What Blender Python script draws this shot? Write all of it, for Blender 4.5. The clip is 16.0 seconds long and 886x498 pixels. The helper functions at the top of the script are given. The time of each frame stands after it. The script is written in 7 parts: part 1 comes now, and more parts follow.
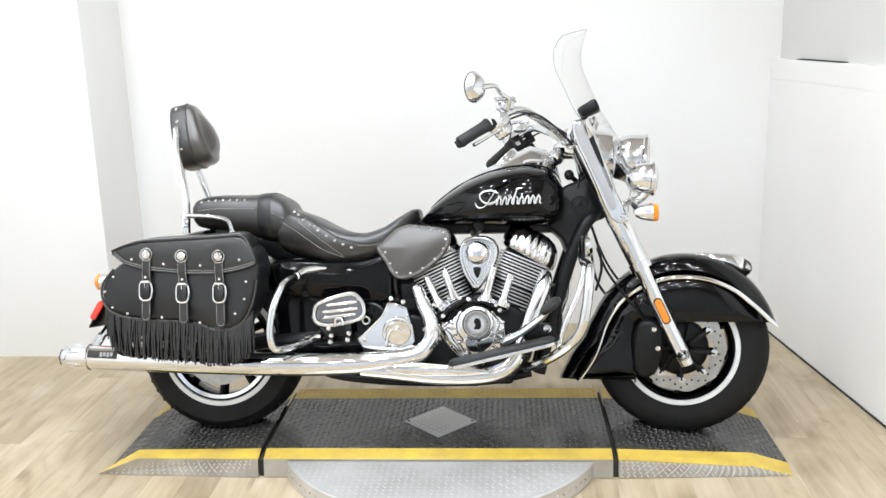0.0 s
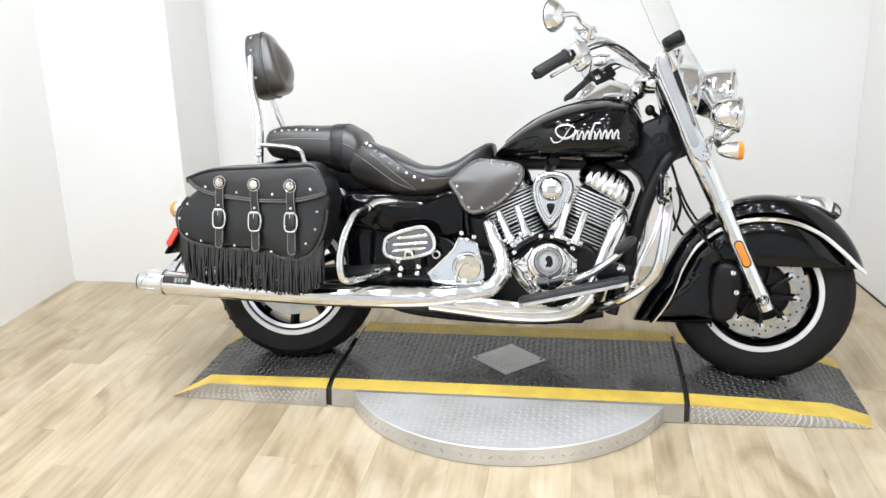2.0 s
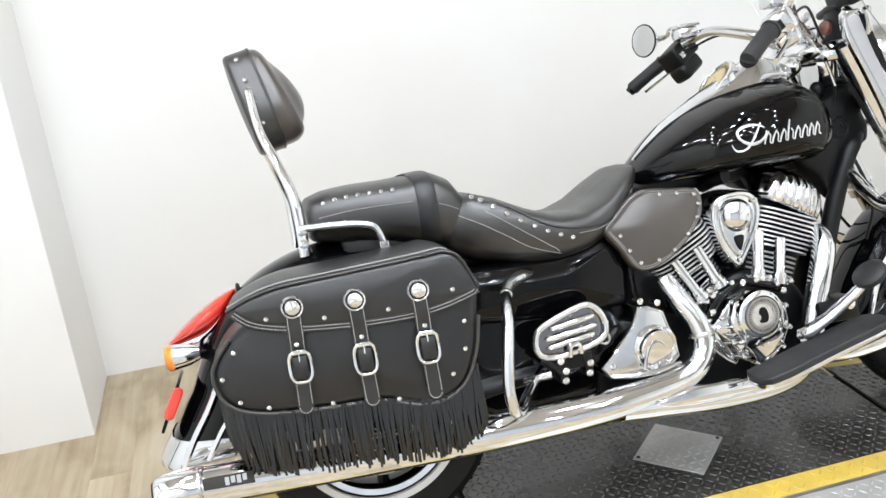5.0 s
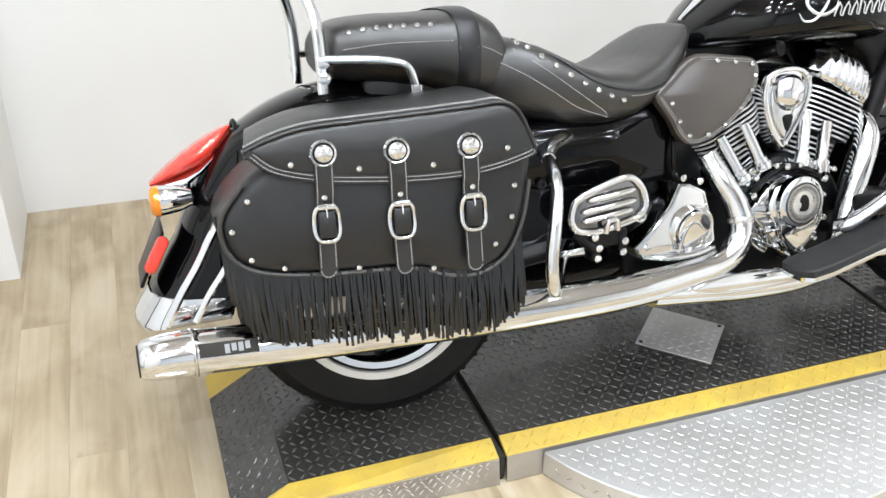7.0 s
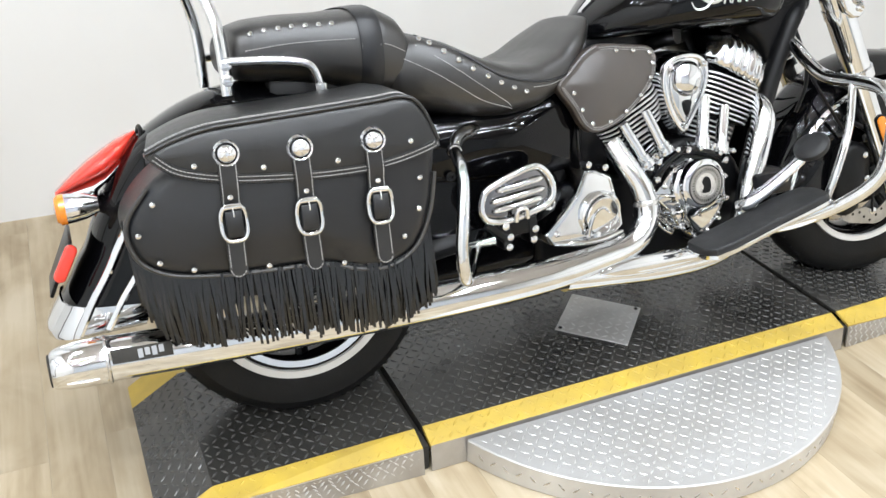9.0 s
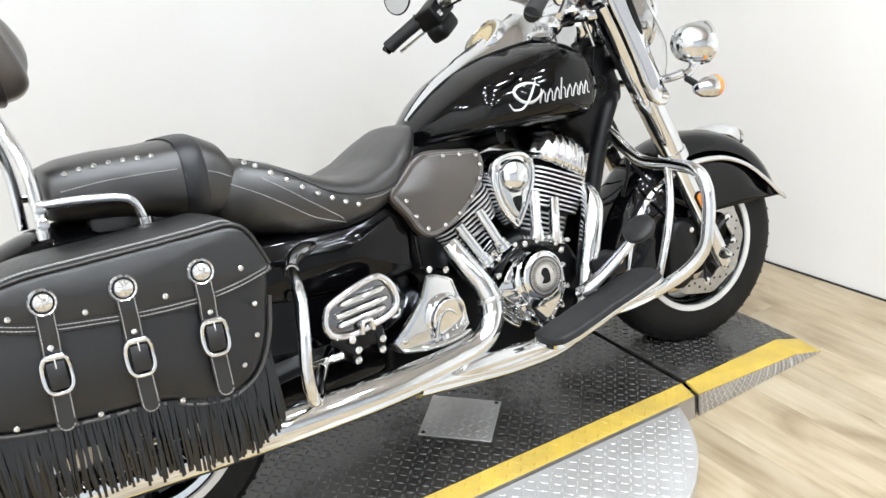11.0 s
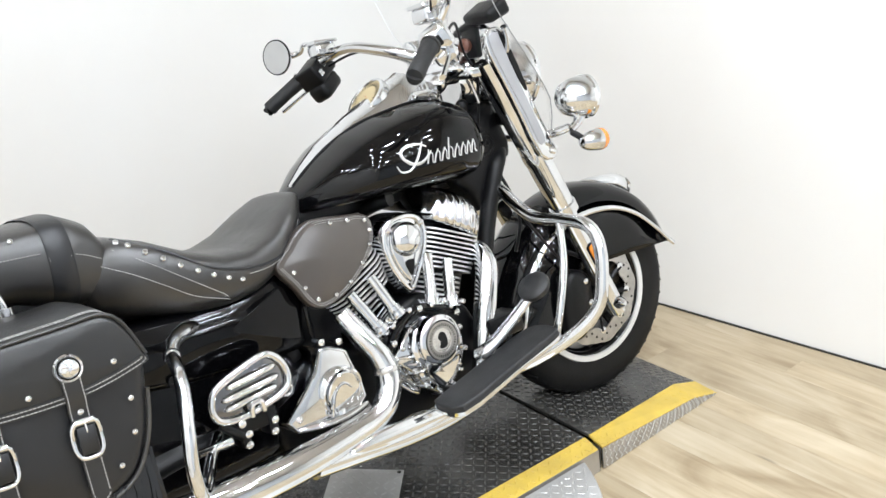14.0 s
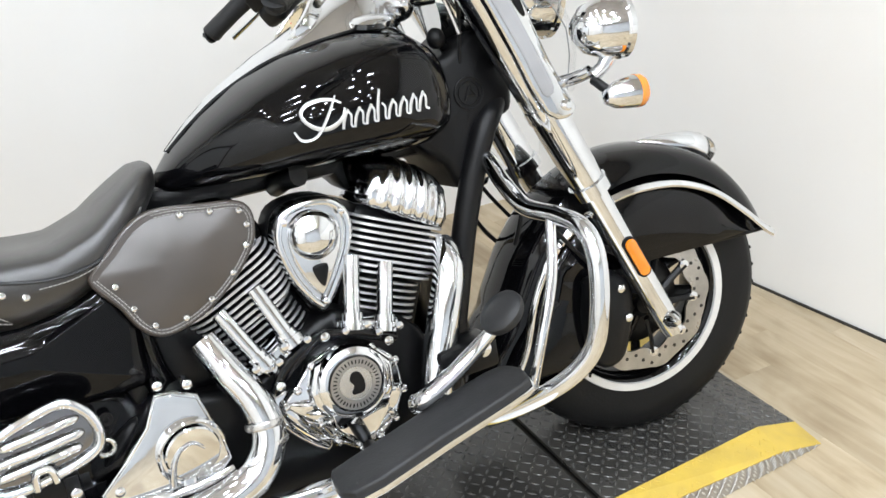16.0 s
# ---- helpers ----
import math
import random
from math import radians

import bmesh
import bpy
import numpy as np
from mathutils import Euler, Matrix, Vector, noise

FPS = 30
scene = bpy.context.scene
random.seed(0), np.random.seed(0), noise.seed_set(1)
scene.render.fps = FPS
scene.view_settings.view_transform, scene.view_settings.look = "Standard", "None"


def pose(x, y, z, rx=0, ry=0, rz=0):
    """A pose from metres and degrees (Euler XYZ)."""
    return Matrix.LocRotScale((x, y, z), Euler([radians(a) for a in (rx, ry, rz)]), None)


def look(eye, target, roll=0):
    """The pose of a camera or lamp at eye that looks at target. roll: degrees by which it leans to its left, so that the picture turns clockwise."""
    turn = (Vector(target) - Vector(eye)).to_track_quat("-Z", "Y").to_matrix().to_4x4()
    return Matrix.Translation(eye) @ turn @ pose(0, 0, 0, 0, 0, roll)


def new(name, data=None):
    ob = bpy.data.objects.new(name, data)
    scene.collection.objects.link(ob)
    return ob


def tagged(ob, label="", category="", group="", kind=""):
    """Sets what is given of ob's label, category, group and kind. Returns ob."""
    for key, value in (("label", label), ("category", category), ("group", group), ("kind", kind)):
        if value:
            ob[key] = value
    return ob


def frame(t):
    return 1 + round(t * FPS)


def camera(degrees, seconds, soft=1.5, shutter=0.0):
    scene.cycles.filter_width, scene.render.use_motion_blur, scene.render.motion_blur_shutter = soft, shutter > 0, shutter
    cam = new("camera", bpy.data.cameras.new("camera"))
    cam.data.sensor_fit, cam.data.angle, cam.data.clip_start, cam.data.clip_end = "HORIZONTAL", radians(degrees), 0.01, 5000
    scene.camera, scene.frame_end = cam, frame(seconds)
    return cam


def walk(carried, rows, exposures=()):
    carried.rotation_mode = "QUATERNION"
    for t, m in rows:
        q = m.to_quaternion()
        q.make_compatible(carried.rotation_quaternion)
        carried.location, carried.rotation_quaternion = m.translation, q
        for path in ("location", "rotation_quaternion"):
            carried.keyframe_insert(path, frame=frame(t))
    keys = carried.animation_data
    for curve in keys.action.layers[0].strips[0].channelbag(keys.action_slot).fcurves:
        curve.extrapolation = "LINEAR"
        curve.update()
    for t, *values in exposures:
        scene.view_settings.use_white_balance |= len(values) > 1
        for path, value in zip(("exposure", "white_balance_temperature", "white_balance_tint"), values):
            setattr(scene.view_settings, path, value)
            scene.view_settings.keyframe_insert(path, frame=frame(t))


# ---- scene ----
cam = camera(52.4, 16.0)
PATH = [
    (0, (1.084, -3.187, 1.515), (0.951, -1.248, 1.042), -1.7),
    (0.5, (1.086, -3.184, 1.501), (0.954, -1.245, 1.028), -1.9),
    (1, (1.103, -3.179, 1.495), (0.963, -1.24, 1.026), -2.3),
    (1.5, (1.146, -3.153, 1.498), (0.929, -1.244, 0.941), -3.3),
    (2, (1.092, -3.141, 1.473), (0.793, -1.253, 0.882), -1.5),
    (2.5, (0.877, -3.126, 1.47), (0.544, -1.237, 0.901), -0.1),
    (3, (0.706, -2.957, 1.451), (0.431, -1.051, 0.911), -2.1),
    (3.5, (0.5, -2.652, 1.485), (0.261, -0.769, 0.854), -2.4),
    (4, (0.228, -2.445, 1.494), (0.26, -0.55, 0.853), -2.0),
    (4.2, (0.129, -2.361, 1.511), (0.237, -0.472, 0.861), -4.1),
    (6.3, (-0.468, -1.613, 1.485), (0.226, 0.106, 0.735), -0.4),
    (6.5, (-0.453, -1.632, 1.467), (0.197, 0.065, 0.632), 0.4),
    (7, (-0.456, -1.66, 1.409), (0.156, -0.023, 0.438), 1.8),
    (7.5, (-0.46, -1.688, 1.381), (0.113, -0.079, 0.34), 2.5),
    (8, (-0.455, -1.701, 1.379), (0.165, -0.09, 0.369), 2.2),
    (8.2, (-0.447, -1.705, 1.388), (0.188, -0.096, 0.384), 2.2),
    (10.3, (-0.357, -1.727, 1.418), (0.567, -0.173, 0.563), -0.8),
    (10.5, (-0.35, -1.727, 1.426), (0.595, -0.177, 0.586), -0.6),
    (11, (-0.336, -1.731, 1.44), (0.679, -0.192, 0.663), -1.3),
    (11.5, (-0.326, -1.735, 1.451), (0.735, -0.212, 0.705), -1.1),
    (12, (-0.313, -1.731, 1.466), (0.794, -0.208, 0.791), -1.9),
    (12.5, (-0.304, -1.721, 1.48), (0.854, -0.201, 0.889), -1.6),
    (13, (-0.298, -1.716, 1.485), (0.877, -0.202, 0.911), -1.4),
    (13.5, (-0.304, -1.704, 1.484), (0.88, -0.194, 0.92), -0.6),
    (14, (-0.274, -1.669, 1.471), (0.943, -0.244, 0.772), -1.5),
    (14.5, (-0.054, -1.656, 1.47), (1.09, -0.133, 0.86), -2.0),
    (15, (0.114, -1.613, 1.441), (1.147, -0.056, 0.727), -1.8),
    (15.5, (0.311, -1.467, 1.414), (1.176, 0.179, 0.678), -1.3),
    (16, (0.564, -1.384, 1.37), (1.369, 0.221, 0.49), -3.8),
]
walk(cam, [(t, look(eye, target, roll)) for t, eye, target, roll in PATH])

# ---- light ----
world = bpy.data.worlds.new("room_air")
scene.world = world
world.use_nodes = True
world.node_tree.nodes["Background"].inputs[0].default_value = (0.9, 0.95, 1, 1)
world.node_tree.nodes["Background"].inputs[1].default_value = 0.05
CEILING = 3.3
LAMP_POWER = 10.0
LAMP_ROWS = ((0.0, (-0.85, 0.25, 1.0)), (-0.75, (-1.0, -0.2, 0.6, 1.4)), (-1.5, (-1.2, -0.45, 0.3, 1.05, 1.8)), (-2.25, (-0.9, 0.0, 0.9, 1.8)),
             (-3.0, (-1.2, -0.4, 0.4, 1.2, 2.0)), (-3.75, (-0.9, 0.0, 0.9, 1.8)), (-4.5, (-1.2, -0.4, 0.4, 1.2, 2.0)))
LAMPS = [(x, y) for y, xs in LAMP_ROWS for x in xs]

# ---- materials ----


def material(name, color, rough=0.5, metal=0.0, coat=0.0, vary=0.0, scale=8.0, bump=0.0, bump_scale=60.0,
             rough_vary=0.0, specular=0.5, second=None, stretch=(1, 1, 1), random_value=0.0):
    """A surface with colour variation at two scales, uneven gloss and fine relief."""
    m = bpy.data.materials.new(name)
    m.use_nodes = True
    nt = m.node_tree
    n, ln = nt.nodes, nt.links
    b = n["Principled BSDF"]
    b.inputs["Base Color"].default_value = (*color, 1)
    b.inputs["Roughness"].default_value = rough
    b.inputs["Metallic"].default_value = metal
    b.inputs["Coat Weight"].default_value = coat
    b.inputs["Coat Roughness"].default_value = 0.04
    b.inputs["Specular IOR Level"].default_value = specular
    tc = n.new("ShaderNodeTexCoord")
    mp = n.new("ShaderNodeMapping")
    mp.inputs["Scale"].default_value = stretch
    ln.new(tc.outputs["Object"], mp.inputs["Vector"])
    big, fine = n.new("ShaderNodeTexNoise"), n.new("ShaderNodeTexNoise")
    big.inputs["Scale"].default_value, fine.inputs["Scale"].default_value = scale, bump_scale
    big.inputs["Detail"].default_value = 6
    for t in (big, fine):
        ln.new(mp.outputs["Vector"], t.inputs["Vector"])
    if vary or second:
        mix = n.new("ShaderNodeMix")
        mix.data_type = "RGBA"
        other = second or tuple(c * (1 - vary) for c in color)
        mix.inputs["A"].default_value, mix.inputs["B"].default_value = (*color, 1), (*other, 1)
        ramp = n.new("ShaderNodeMapRange")
        ramp.inputs["From Min"].default_value, ramp.inputs["From Max"].default_value = 0.35, 0.7
        ln.new(big.outputs["Fac"], ramp.inputs["Value"])
        ln.new(ramp.outputs["Result"], mix.inputs["Factor"])
        out = mix.outputs["Result"]
        if random_value:
            info, hsv, mr = n.new("ShaderNodeObjectInfo"), n.new("ShaderNodeHueSaturation"), n.new("ShaderNodeMapRange")
            mr.inputs["To Min"].default_value, mr.inputs["To Max"].default_value = 1 - random_value, 1 + random_value
            ln.new(info.outputs["Random"], mr.inputs["Value"])
            ln.new(mr.outputs["Result"], hsv.inputs["Value"])
            ln.new(out, hsv.inputs["Color"])
            out = hsv.outputs["Color"]
        ln.new(out, b.inputs["Base Color"])
    if rough_vary:
        mr = n.new("ShaderNodeMapRange")
        mr.inputs["To Min"].default_value, mr.inputs["To Max"].default_value = max(rough - rough_vary, 0.01), rough + rough_vary
        ln.new(big.outputs["Fac"], mr.inputs["Value"])
        ln.new(mr.outputs["Result"], b.inputs["Roughness"])
    if bump:
        bp = n.new("ShaderNodeBump")
        bp.inputs["Strength"].default_value, bp.inputs["Distance"].default_value = bump, 0.002
        ln.new(fine.outputs["Fac"], bp.inputs["Height"])
        ln.new(bp.outputs["Normal"], b.inputs["Normal"])
    return m


def leather_material(name, color, rough, shine=0.75):
    m = material(name, color, rough, vary=0.35, scale=7, rough_vary=0.07, specular=shine)
    n, ln = m.node_tree.nodes, m.node_tree.links
    vor, tc, bp = n.new("ShaderNodeTexVoronoi"), n.new("ShaderNodeTexCoord"), n.new("ShaderNodeBump")
    vor.feature = "DISTANCE_TO_EDGE"
    vor.inputs["Scale"].default_value = 420
    soft = n.new("ShaderNodeTexNoise")
    soft.inputs["Scale"].default_value, soft.inputs["Detail"].default_value = 18, 3
    add = n.new("ShaderNodeMath")
    add.operation = "MULTIPLY_ADD"
    add.inputs[1].default_value = 5.0
    bp.inputs["Strength"].default_value, bp.inputs["Distance"].default_value = 0.28, 0.0012
    for t in (vor, soft):
        ln.new(tc.outputs["Object"], t.inputs["Vector"])
    ln.new(soft.outputs["Fac"], add.inputs[0])
    ln.new(vor.outputs["Distance"], add.inputs[2])
    ln.new(add.outputs["Value"], bp.inputs["Height"])
    ln.new(bp.outputs["Normal"], n["Principled BSDF"].inputs["Normal"])
    return m


def glass_material(name, color, rough=0.0, ior=1.49):
    m = bpy.data.materials.new(name)
    m.use_nodes = True
    b = m.node_tree.nodes["Principled BSDF"]
    b.inputs["Base Color"].default_value = (*color, 1)
    b.inputs["Transmission Weight"].default_value, b.inputs["Roughness"].default_value, b.inputs["IOR"].default_value = 1, rough, ior
    return m


def lens_material(name, color):
    m = material(name, color, 0.08, coat=1.0, vary=0.25, scale=30)
    b = m.node_tree.nodes["Principled BSDF"]
    b.inputs["Transmission Weight"].default_value = 0.1
    return m


def plank_material():
    """Printed oak vinyl: long grain, darker knots and streaks, a tone of its own for each plank."""
    m = bpy.data.materials.new("oak_plank")
    m.use_nodes = True
    n, ln = m.node_tree.nodes, m.node_tree.links
    b = n["Principled BSDF"]
    b.inputs["Roughness"].default_value, b.inputs["Specular IOR Level"].default_value = 0.36, 0.42
    tc, info, off = n.new("ShaderNodeTexCoord"), n.new("ShaderNodeObjectInfo"), n.new("ShaderNodeVectorMath")
    comb = n.new("ShaderNodeCombineXYZ")
    mul = n.new("ShaderNodeMath")
    mul.operation, mul.inputs[1].default_value = "MULTIPLY", 37.0
    ln.new(info.outputs["Random"], mul.inputs[0])
    for i in range(3):
        ln.new(mul.outputs[0], comb.inputs[i])
    ln.new(tc.outputs["Object"], off.inputs[0])
    ln.new(comb.outputs[0], off.inputs[1])
    layers = []
    for sx, sy, detail, distort in ((38, 1.7, 7, 0.45), (6, 2.6, 6, 1.0), (150, 2.4, 3, 0.15)):
        mp, t = n.new("ShaderNodeMapping"), n.new("ShaderNodeTexNoise")
        mp.inputs["Scale"].default_value = (sx, sy, 1)
        t.inputs["Scale"].default_value, t.inputs["Detail"].default_value, t.inputs["Distortion"].default_value = 1, detail, distort
        ln.new(off.outputs[0], mp.inputs["Vector"])
        ln.new(mp.outputs[0], t.inputs["Vector"])
        layers.append(t)
    ramp = n.new("ShaderNodeValToRGB")
    ramp.color_ramp.elements[0].position, ramp.color_ramp.elements[0].color = 0.3, (0.27, 0.198, 0.115, 1)
    ramp.color_ramp.elements[1].position, ramp.color_ramp.elements[1].color = 0.68, (0.55, 0.465, 0.335, 1)
    e = ramp.color_ramp.elements.new(0.5)
    e.color = (0.435, 0.348, 0.228, 1)
    mean = n.new("ShaderNodeMix")
    mean.inputs["Factor"].default_value = 0.66
    ln.new(layers[0].outputs["Fac"], mean.inputs["A"])
    ln.new(layers[1].outputs["Fac"], mean.inputs["B"])
    ln.new(mean.outputs["Result"], ramp.inputs["Fac"])
    # a few small dark knots, drawn out along the grain
    kmap, cells, knot = n.new("ShaderNodeMapping"), n.new("ShaderNodeTexVoronoi"), n.new("ShaderNodeMapRange")
    kmap.inputs["Scale"].default_value = (5.2, 1.5, 1)
    cells.inputs["Scale"].default_value, cells.inputs["Randomness"].default_value = 1, 1
    knot.inputs["From Min"].default_value, knot.inputs["From Max"].default_value = 0.02, 0.075
    knot.inputs["To Min"].default_value, knot.inputs["To Max"].default_value = 0.42, 1.0
    ln.new(off.outputs[0], kmap.inputs["Vector"])
    ln.new(kmap.outputs[0], cells.inputs["Vector"])
    ln.new(cells.outputs["Distance"], knot.inputs["Value"])
    dark = n.new("ShaderNodeVectorMath")
    dark.operation = "SCALE"
    ln.new(ramp.outputs["Color"], dark.inputs[0])
    ln.new(knot.outputs["Result"], dark.inputs["Scale"])
    hsv, mr = n.new("ShaderNodeHueSaturation"), n.new("ShaderNodeMapRange")
    mr.inputs["To Min"].default_value, mr.inputs["To Max"].default_value = 0.89, 1.06
    ln.new(info.outputs["Random"], mr.inputs["Value"])
    ln.new(mr.outputs["Result"], hsv.inputs["Value"])
    ln.new(dark.outputs[0], hsv.inputs["Color"])
    ln.new(hsv.outputs["Color"], b.inputs["Base Color"])
    bp = n.new("ShaderNodeBump")
    bp.inputs["Strength"].default_value, bp.inputs["Distance"].default_value = 0.18, 0.001
    ln.new(layers[2].outputs["Fac"], bp.inputs["Height"])
    ln.new(bp.outputs["Normal"], b.inputs["Normal"])
    return m


# the warm second tone paints light bounced off the floor
WALL = material("white_wall_with_bounce", (0.83, 0.825, 0.81), 0.55, second=(0.785, 0.762, 0.728), scale=0.8, bump=0.15, bump_scale=220)
WALL_UPPER = material("grey_wall_paint", (0.66, 0.65, 0.62), 0.6, second=(0.61, 0.595, 0.56), scale=0.8, bump=0.15, bump_scale=220)
# bluish pale tone, set to brighten what chrome and leather reflect
WALL_FAR = material("reflected_wall_tone", (0.62, 0.65, 0.69), 0.6, second=(0.54, 0.57, 0.61), scale=0.5)
CEIL = material("ceiling_paint", (0.6, 0.565, 0.53), 0.8, second=(0.54, 0.505, 0.47), scale=1.0)
WHITE_METAL = material("white_lamp_trim", (0.8, 0.8, 0.78), 0.5, vary=0.05)
DARK_GAP = material("dark_gap", (0.03, 0.027, 0.022), 0.8, vary=0.3)
PLANK = plank_material()
PAINT = material("gloss_black_paint", (0.0022, 0.0022, 0.0026), 0.05, vary=0.2, scale=5, specular=0.33)
TRIM_BLACK = material("gloss_black_trim", (0.002, 0.002, 0.0024), 0.08, vary=0.2, scale=5, specular=0.24)
SATIN = material("satin_black_metal", (0.0035, 0.0035, 0.0038), 0.32, vary=0.3, scale=18, rough_vary=0.08, bump=0.1, bump_scale=160, specular=0.25)
PLASTIC = material("black_plastic", (0.0045, 0.0045, 0.005), 0.4, vary=0.25, scale=22, rough_vary=0.08, bump=0.2, bump_scale=300, specular=0.26)
CHROME = material("polished_chrome", (0.78, 0.795, 0.815), 0.045, 1.0, vary=0.05, scale=26, rough_vary=0.03, bump=0.03, bump_scale=24)
# chrome with dark reflections put into its base colour
SHADED_CHROME = material("shaded_chrome", (0.24, 0.24, 0.25), 0.1, 1.0, vary=0.15, scale=26, rough_vary=0.04)
SATIN_METAL = material("machined_aluminium", (0.72, 0.71, 0.69), 0.25, 1.0, vary=0.12, scale=40, rough_vary=0.08)
DISC_STEEL = material("brake_disc_steel", (0.5, 0.49, 0.47), 0.3, 1.0, vary=0.25, scale=30, rough_vary=0.08)
LEATHER = leather_material("black_leather", (0.0165, 0.0148, 0.0136), 0.34, 0.95)
LEATHER_LID = leather_material("waxed_black_leather", (0.0105, 0.0103, 0.0103), 0.33, 0.7)
LEATHER_DULL = leather_material("dull_black_leather", (0.0075, 0.0081, 0.0102), 0.38, 0.6)
LEATHER_SOFT = leather_material("soft_brown_black_leather", (0.04, 0.0295, 0.0235), 0.31, 0.9)
LEATHER_SOFT.node_tree.nodes["Principled BSDF"].inputs["Coat Weight"].default_value = 0.55
LEATHER_SOFT.node_tree.nodes["Principled BSDF"].inputs["Coat Roughness"].default_value = 0.3
THREAD = material("pale_thread", (0.34, 0.33, 0.315), 0.7, vary=0.3, scale=90)
RUBBER = material("tyre_rubber", (0.0045, 0.0045, 0.0046), 0.6, specular=0.28, vary=0.35, scale=14, rough_vary=0.1, bump=0.25, bump_scale=180)
PAD_RUBBER = material("pad_rubber", (0.014, 0.014, 0.0145), 0.55, vary=0.3, scale=20, rough_vary=0.1, bump=0.3, bump_scale=240)
SILVER = material("silver_stripe_paint", (0.74, 0.74, 0.73), 0.28, 0.35, vary=0.1, scale=14)
RED = lens_material("red_lens", (0.92, 0.05, 0.028))
AMBER = lens_material("amber_lens", (0.9, 0.28, 0.012))
CLEAR = lens_material("clear_lens", (0.82, 0.82, 0.8))
LAMP_GLASS = glass_material("clear_lamp_glass", (0.96, 0.96, 0.96), 0.02)
ACRYLIC = bpy.data.materials.new("windscreen_acrylic")
ACRYLIC.use_nodes = True
n_, l_ = ACRYLIC.node_tree.nodes, ACRYLIC.node_tree.links
clear_, gloss_, mix_ = n_.new("ShaderNodeBsdfTransparent"), n_.new("ShaderNodeBsdfGlossy"), n_.new("ShaderNodeMixShader")
clear_.inputs["Color"].default_value = (1, 1, 1, 1)
gloss_.inputs["Roughness"].default_value = 0.01
facing_, power_, sheen_ = n_.new("ShaderNodeLayerWeight"), n_.new("ShaderNodeMath"), n_.new("ShaderNodeMath")
power_.operation, power_.inputs[1].default_value = "POWER", 4.0
sheen_.operation, sheen_.inputs[1].default_value, sheen_.inputs[2].default_value = "MULTIPLY_ADD", 0.42, 0.008
l_.new(facing_.outputs["Facing"], power_.inputs[0])
l_.new(power_.outputs[0], sheen_.inputs[0])
l_.new(sheen_.outputs[0], mix_.inputs[0])
l_.new(clear_.outputs[0], mix_.inputs[1])
l_.new(gloss_.outputs[0], mix_.inputs[2])
l_.new(mix_.outputs[0], n_["Material Output"].inputs["Surface"])
MIRROR = material("mirror_glass", (0.9, 0.9, 0.9), 0.01, 1.0)
SCREEN_EDGE = material("screen_edge", (0.28, 0.285, 0.285), 0.2, vary=0.1)
# paler copy of the edge: light along the acrylic painted into its colour
LIT_EDGE = material("lit_screen_edge", (0.75, 0.76, 0.76), 0.15, vary=0.05)
FRINGE = material("fringe_leather", (0.0035, 0.0035, 0.0038), 0.2, vary=0.3, scale=30, rough_vary=0.06, specular=0.7)
FIN = material("machined_fin", (0.7, 0.7, 0.695), 0.4, 0.75, vary=0.15, scale=40, rough_vary=0.08)
PANEL_GREY = material("flat_grey_inlay", (0.34, 0.34, 0.35), 0.42, vary=0.08, scale=14)
GREY_PANEL = material("grey_panel", (0.3, 0.3, 0.305), 0.35, 0.3, vary=0.12, scale=14)
BROWN = material("brown_button", (0.12, 0.045, 0.028), 0.4, vary=0.25, scale=40)
DIAL = material("cream_dial", (0.5, 0.4, 0.22), 0.4, vary=0.1, scale=20)
TREAD_BLACK = material("black_tread_plate", (0.03, 0.0287, 0.0265), 0.27, second=(0.048, 0.045, 0.04), scale=6, rough_vary=0.12, bump=0.2, bump_scale=120, specular=0.7)
# worn lugs; the paler colour also paints the light they catch
TREAD_EDGE = material("worn_glinting_lug", (0.105, 0.103, 0.098), 0.27, 0.2, vary=0.5, scale=9, rough_vary=0.1, specular=0.7)
TREAD_BARE = material("bare_aluminium_plate", (0.66, 0.655, 0.645), 0.4, 0.5, second=(0.47, 0.455, 0.435), scale=4, rough_vary=0.13, bump=0.12, bump_scale=90)
TREAD_SIDE = material("stained_aluminium_edge", (0.52, 0.5, 0.47), 0.4, 0.65, second=(0.32, 0.29, 0.25), scale=7, rough_vary=0.14, bump=0.15, bump_scale=90)
TREAD_LUG = material("bright_tread_lug", (0.66, 0.65, 0.63), 0.26, 0.9, vary=0.3, scale=12, rough_vary=0.1)
DISC_LUG = material("dull_tread_lug", (0.7, 0.695, 0.68), 0.34, 0.6, vary=0.2, scale=10, rough_vary=0.1)
YELLOW = material("yellow_stripe_paint", (0.64, 0.45, 0.07), 0.45, second=(0.5, 0.35, 0.07), scale=11, rough_vary=0.12, bump=0.2, bump_scale=120)
FRAME_WOOD = material("dark_frame_wood", (0.06, 0.05, 0.042), 0.5, second=(0.16, 0.13, 0.1), scale=5, stretch=(8, 8, 1), bump=0.4, bump_scale=60)
BOARD = material("white_board", (0.86, 0.87, 0.88), 0.2, vary=0.04, scale=2)
BULB = bpy.data.materials.new("lamp_lens")
BULB.use_nodes = True
BULB.node_tree.nodes["Principled BSDF"].inputs["Base Color"].default_value = (0.9, 0.9, 0.88, 1)
BULB.node_tree.nodes["Principled BSDF"].inputs["Emission Color"].default_value = (1, 0.98, 0.95, 1)
BULB.node_tree.nodes["Principled BSDF"].inputs["Emission Strength"].default_value = 6

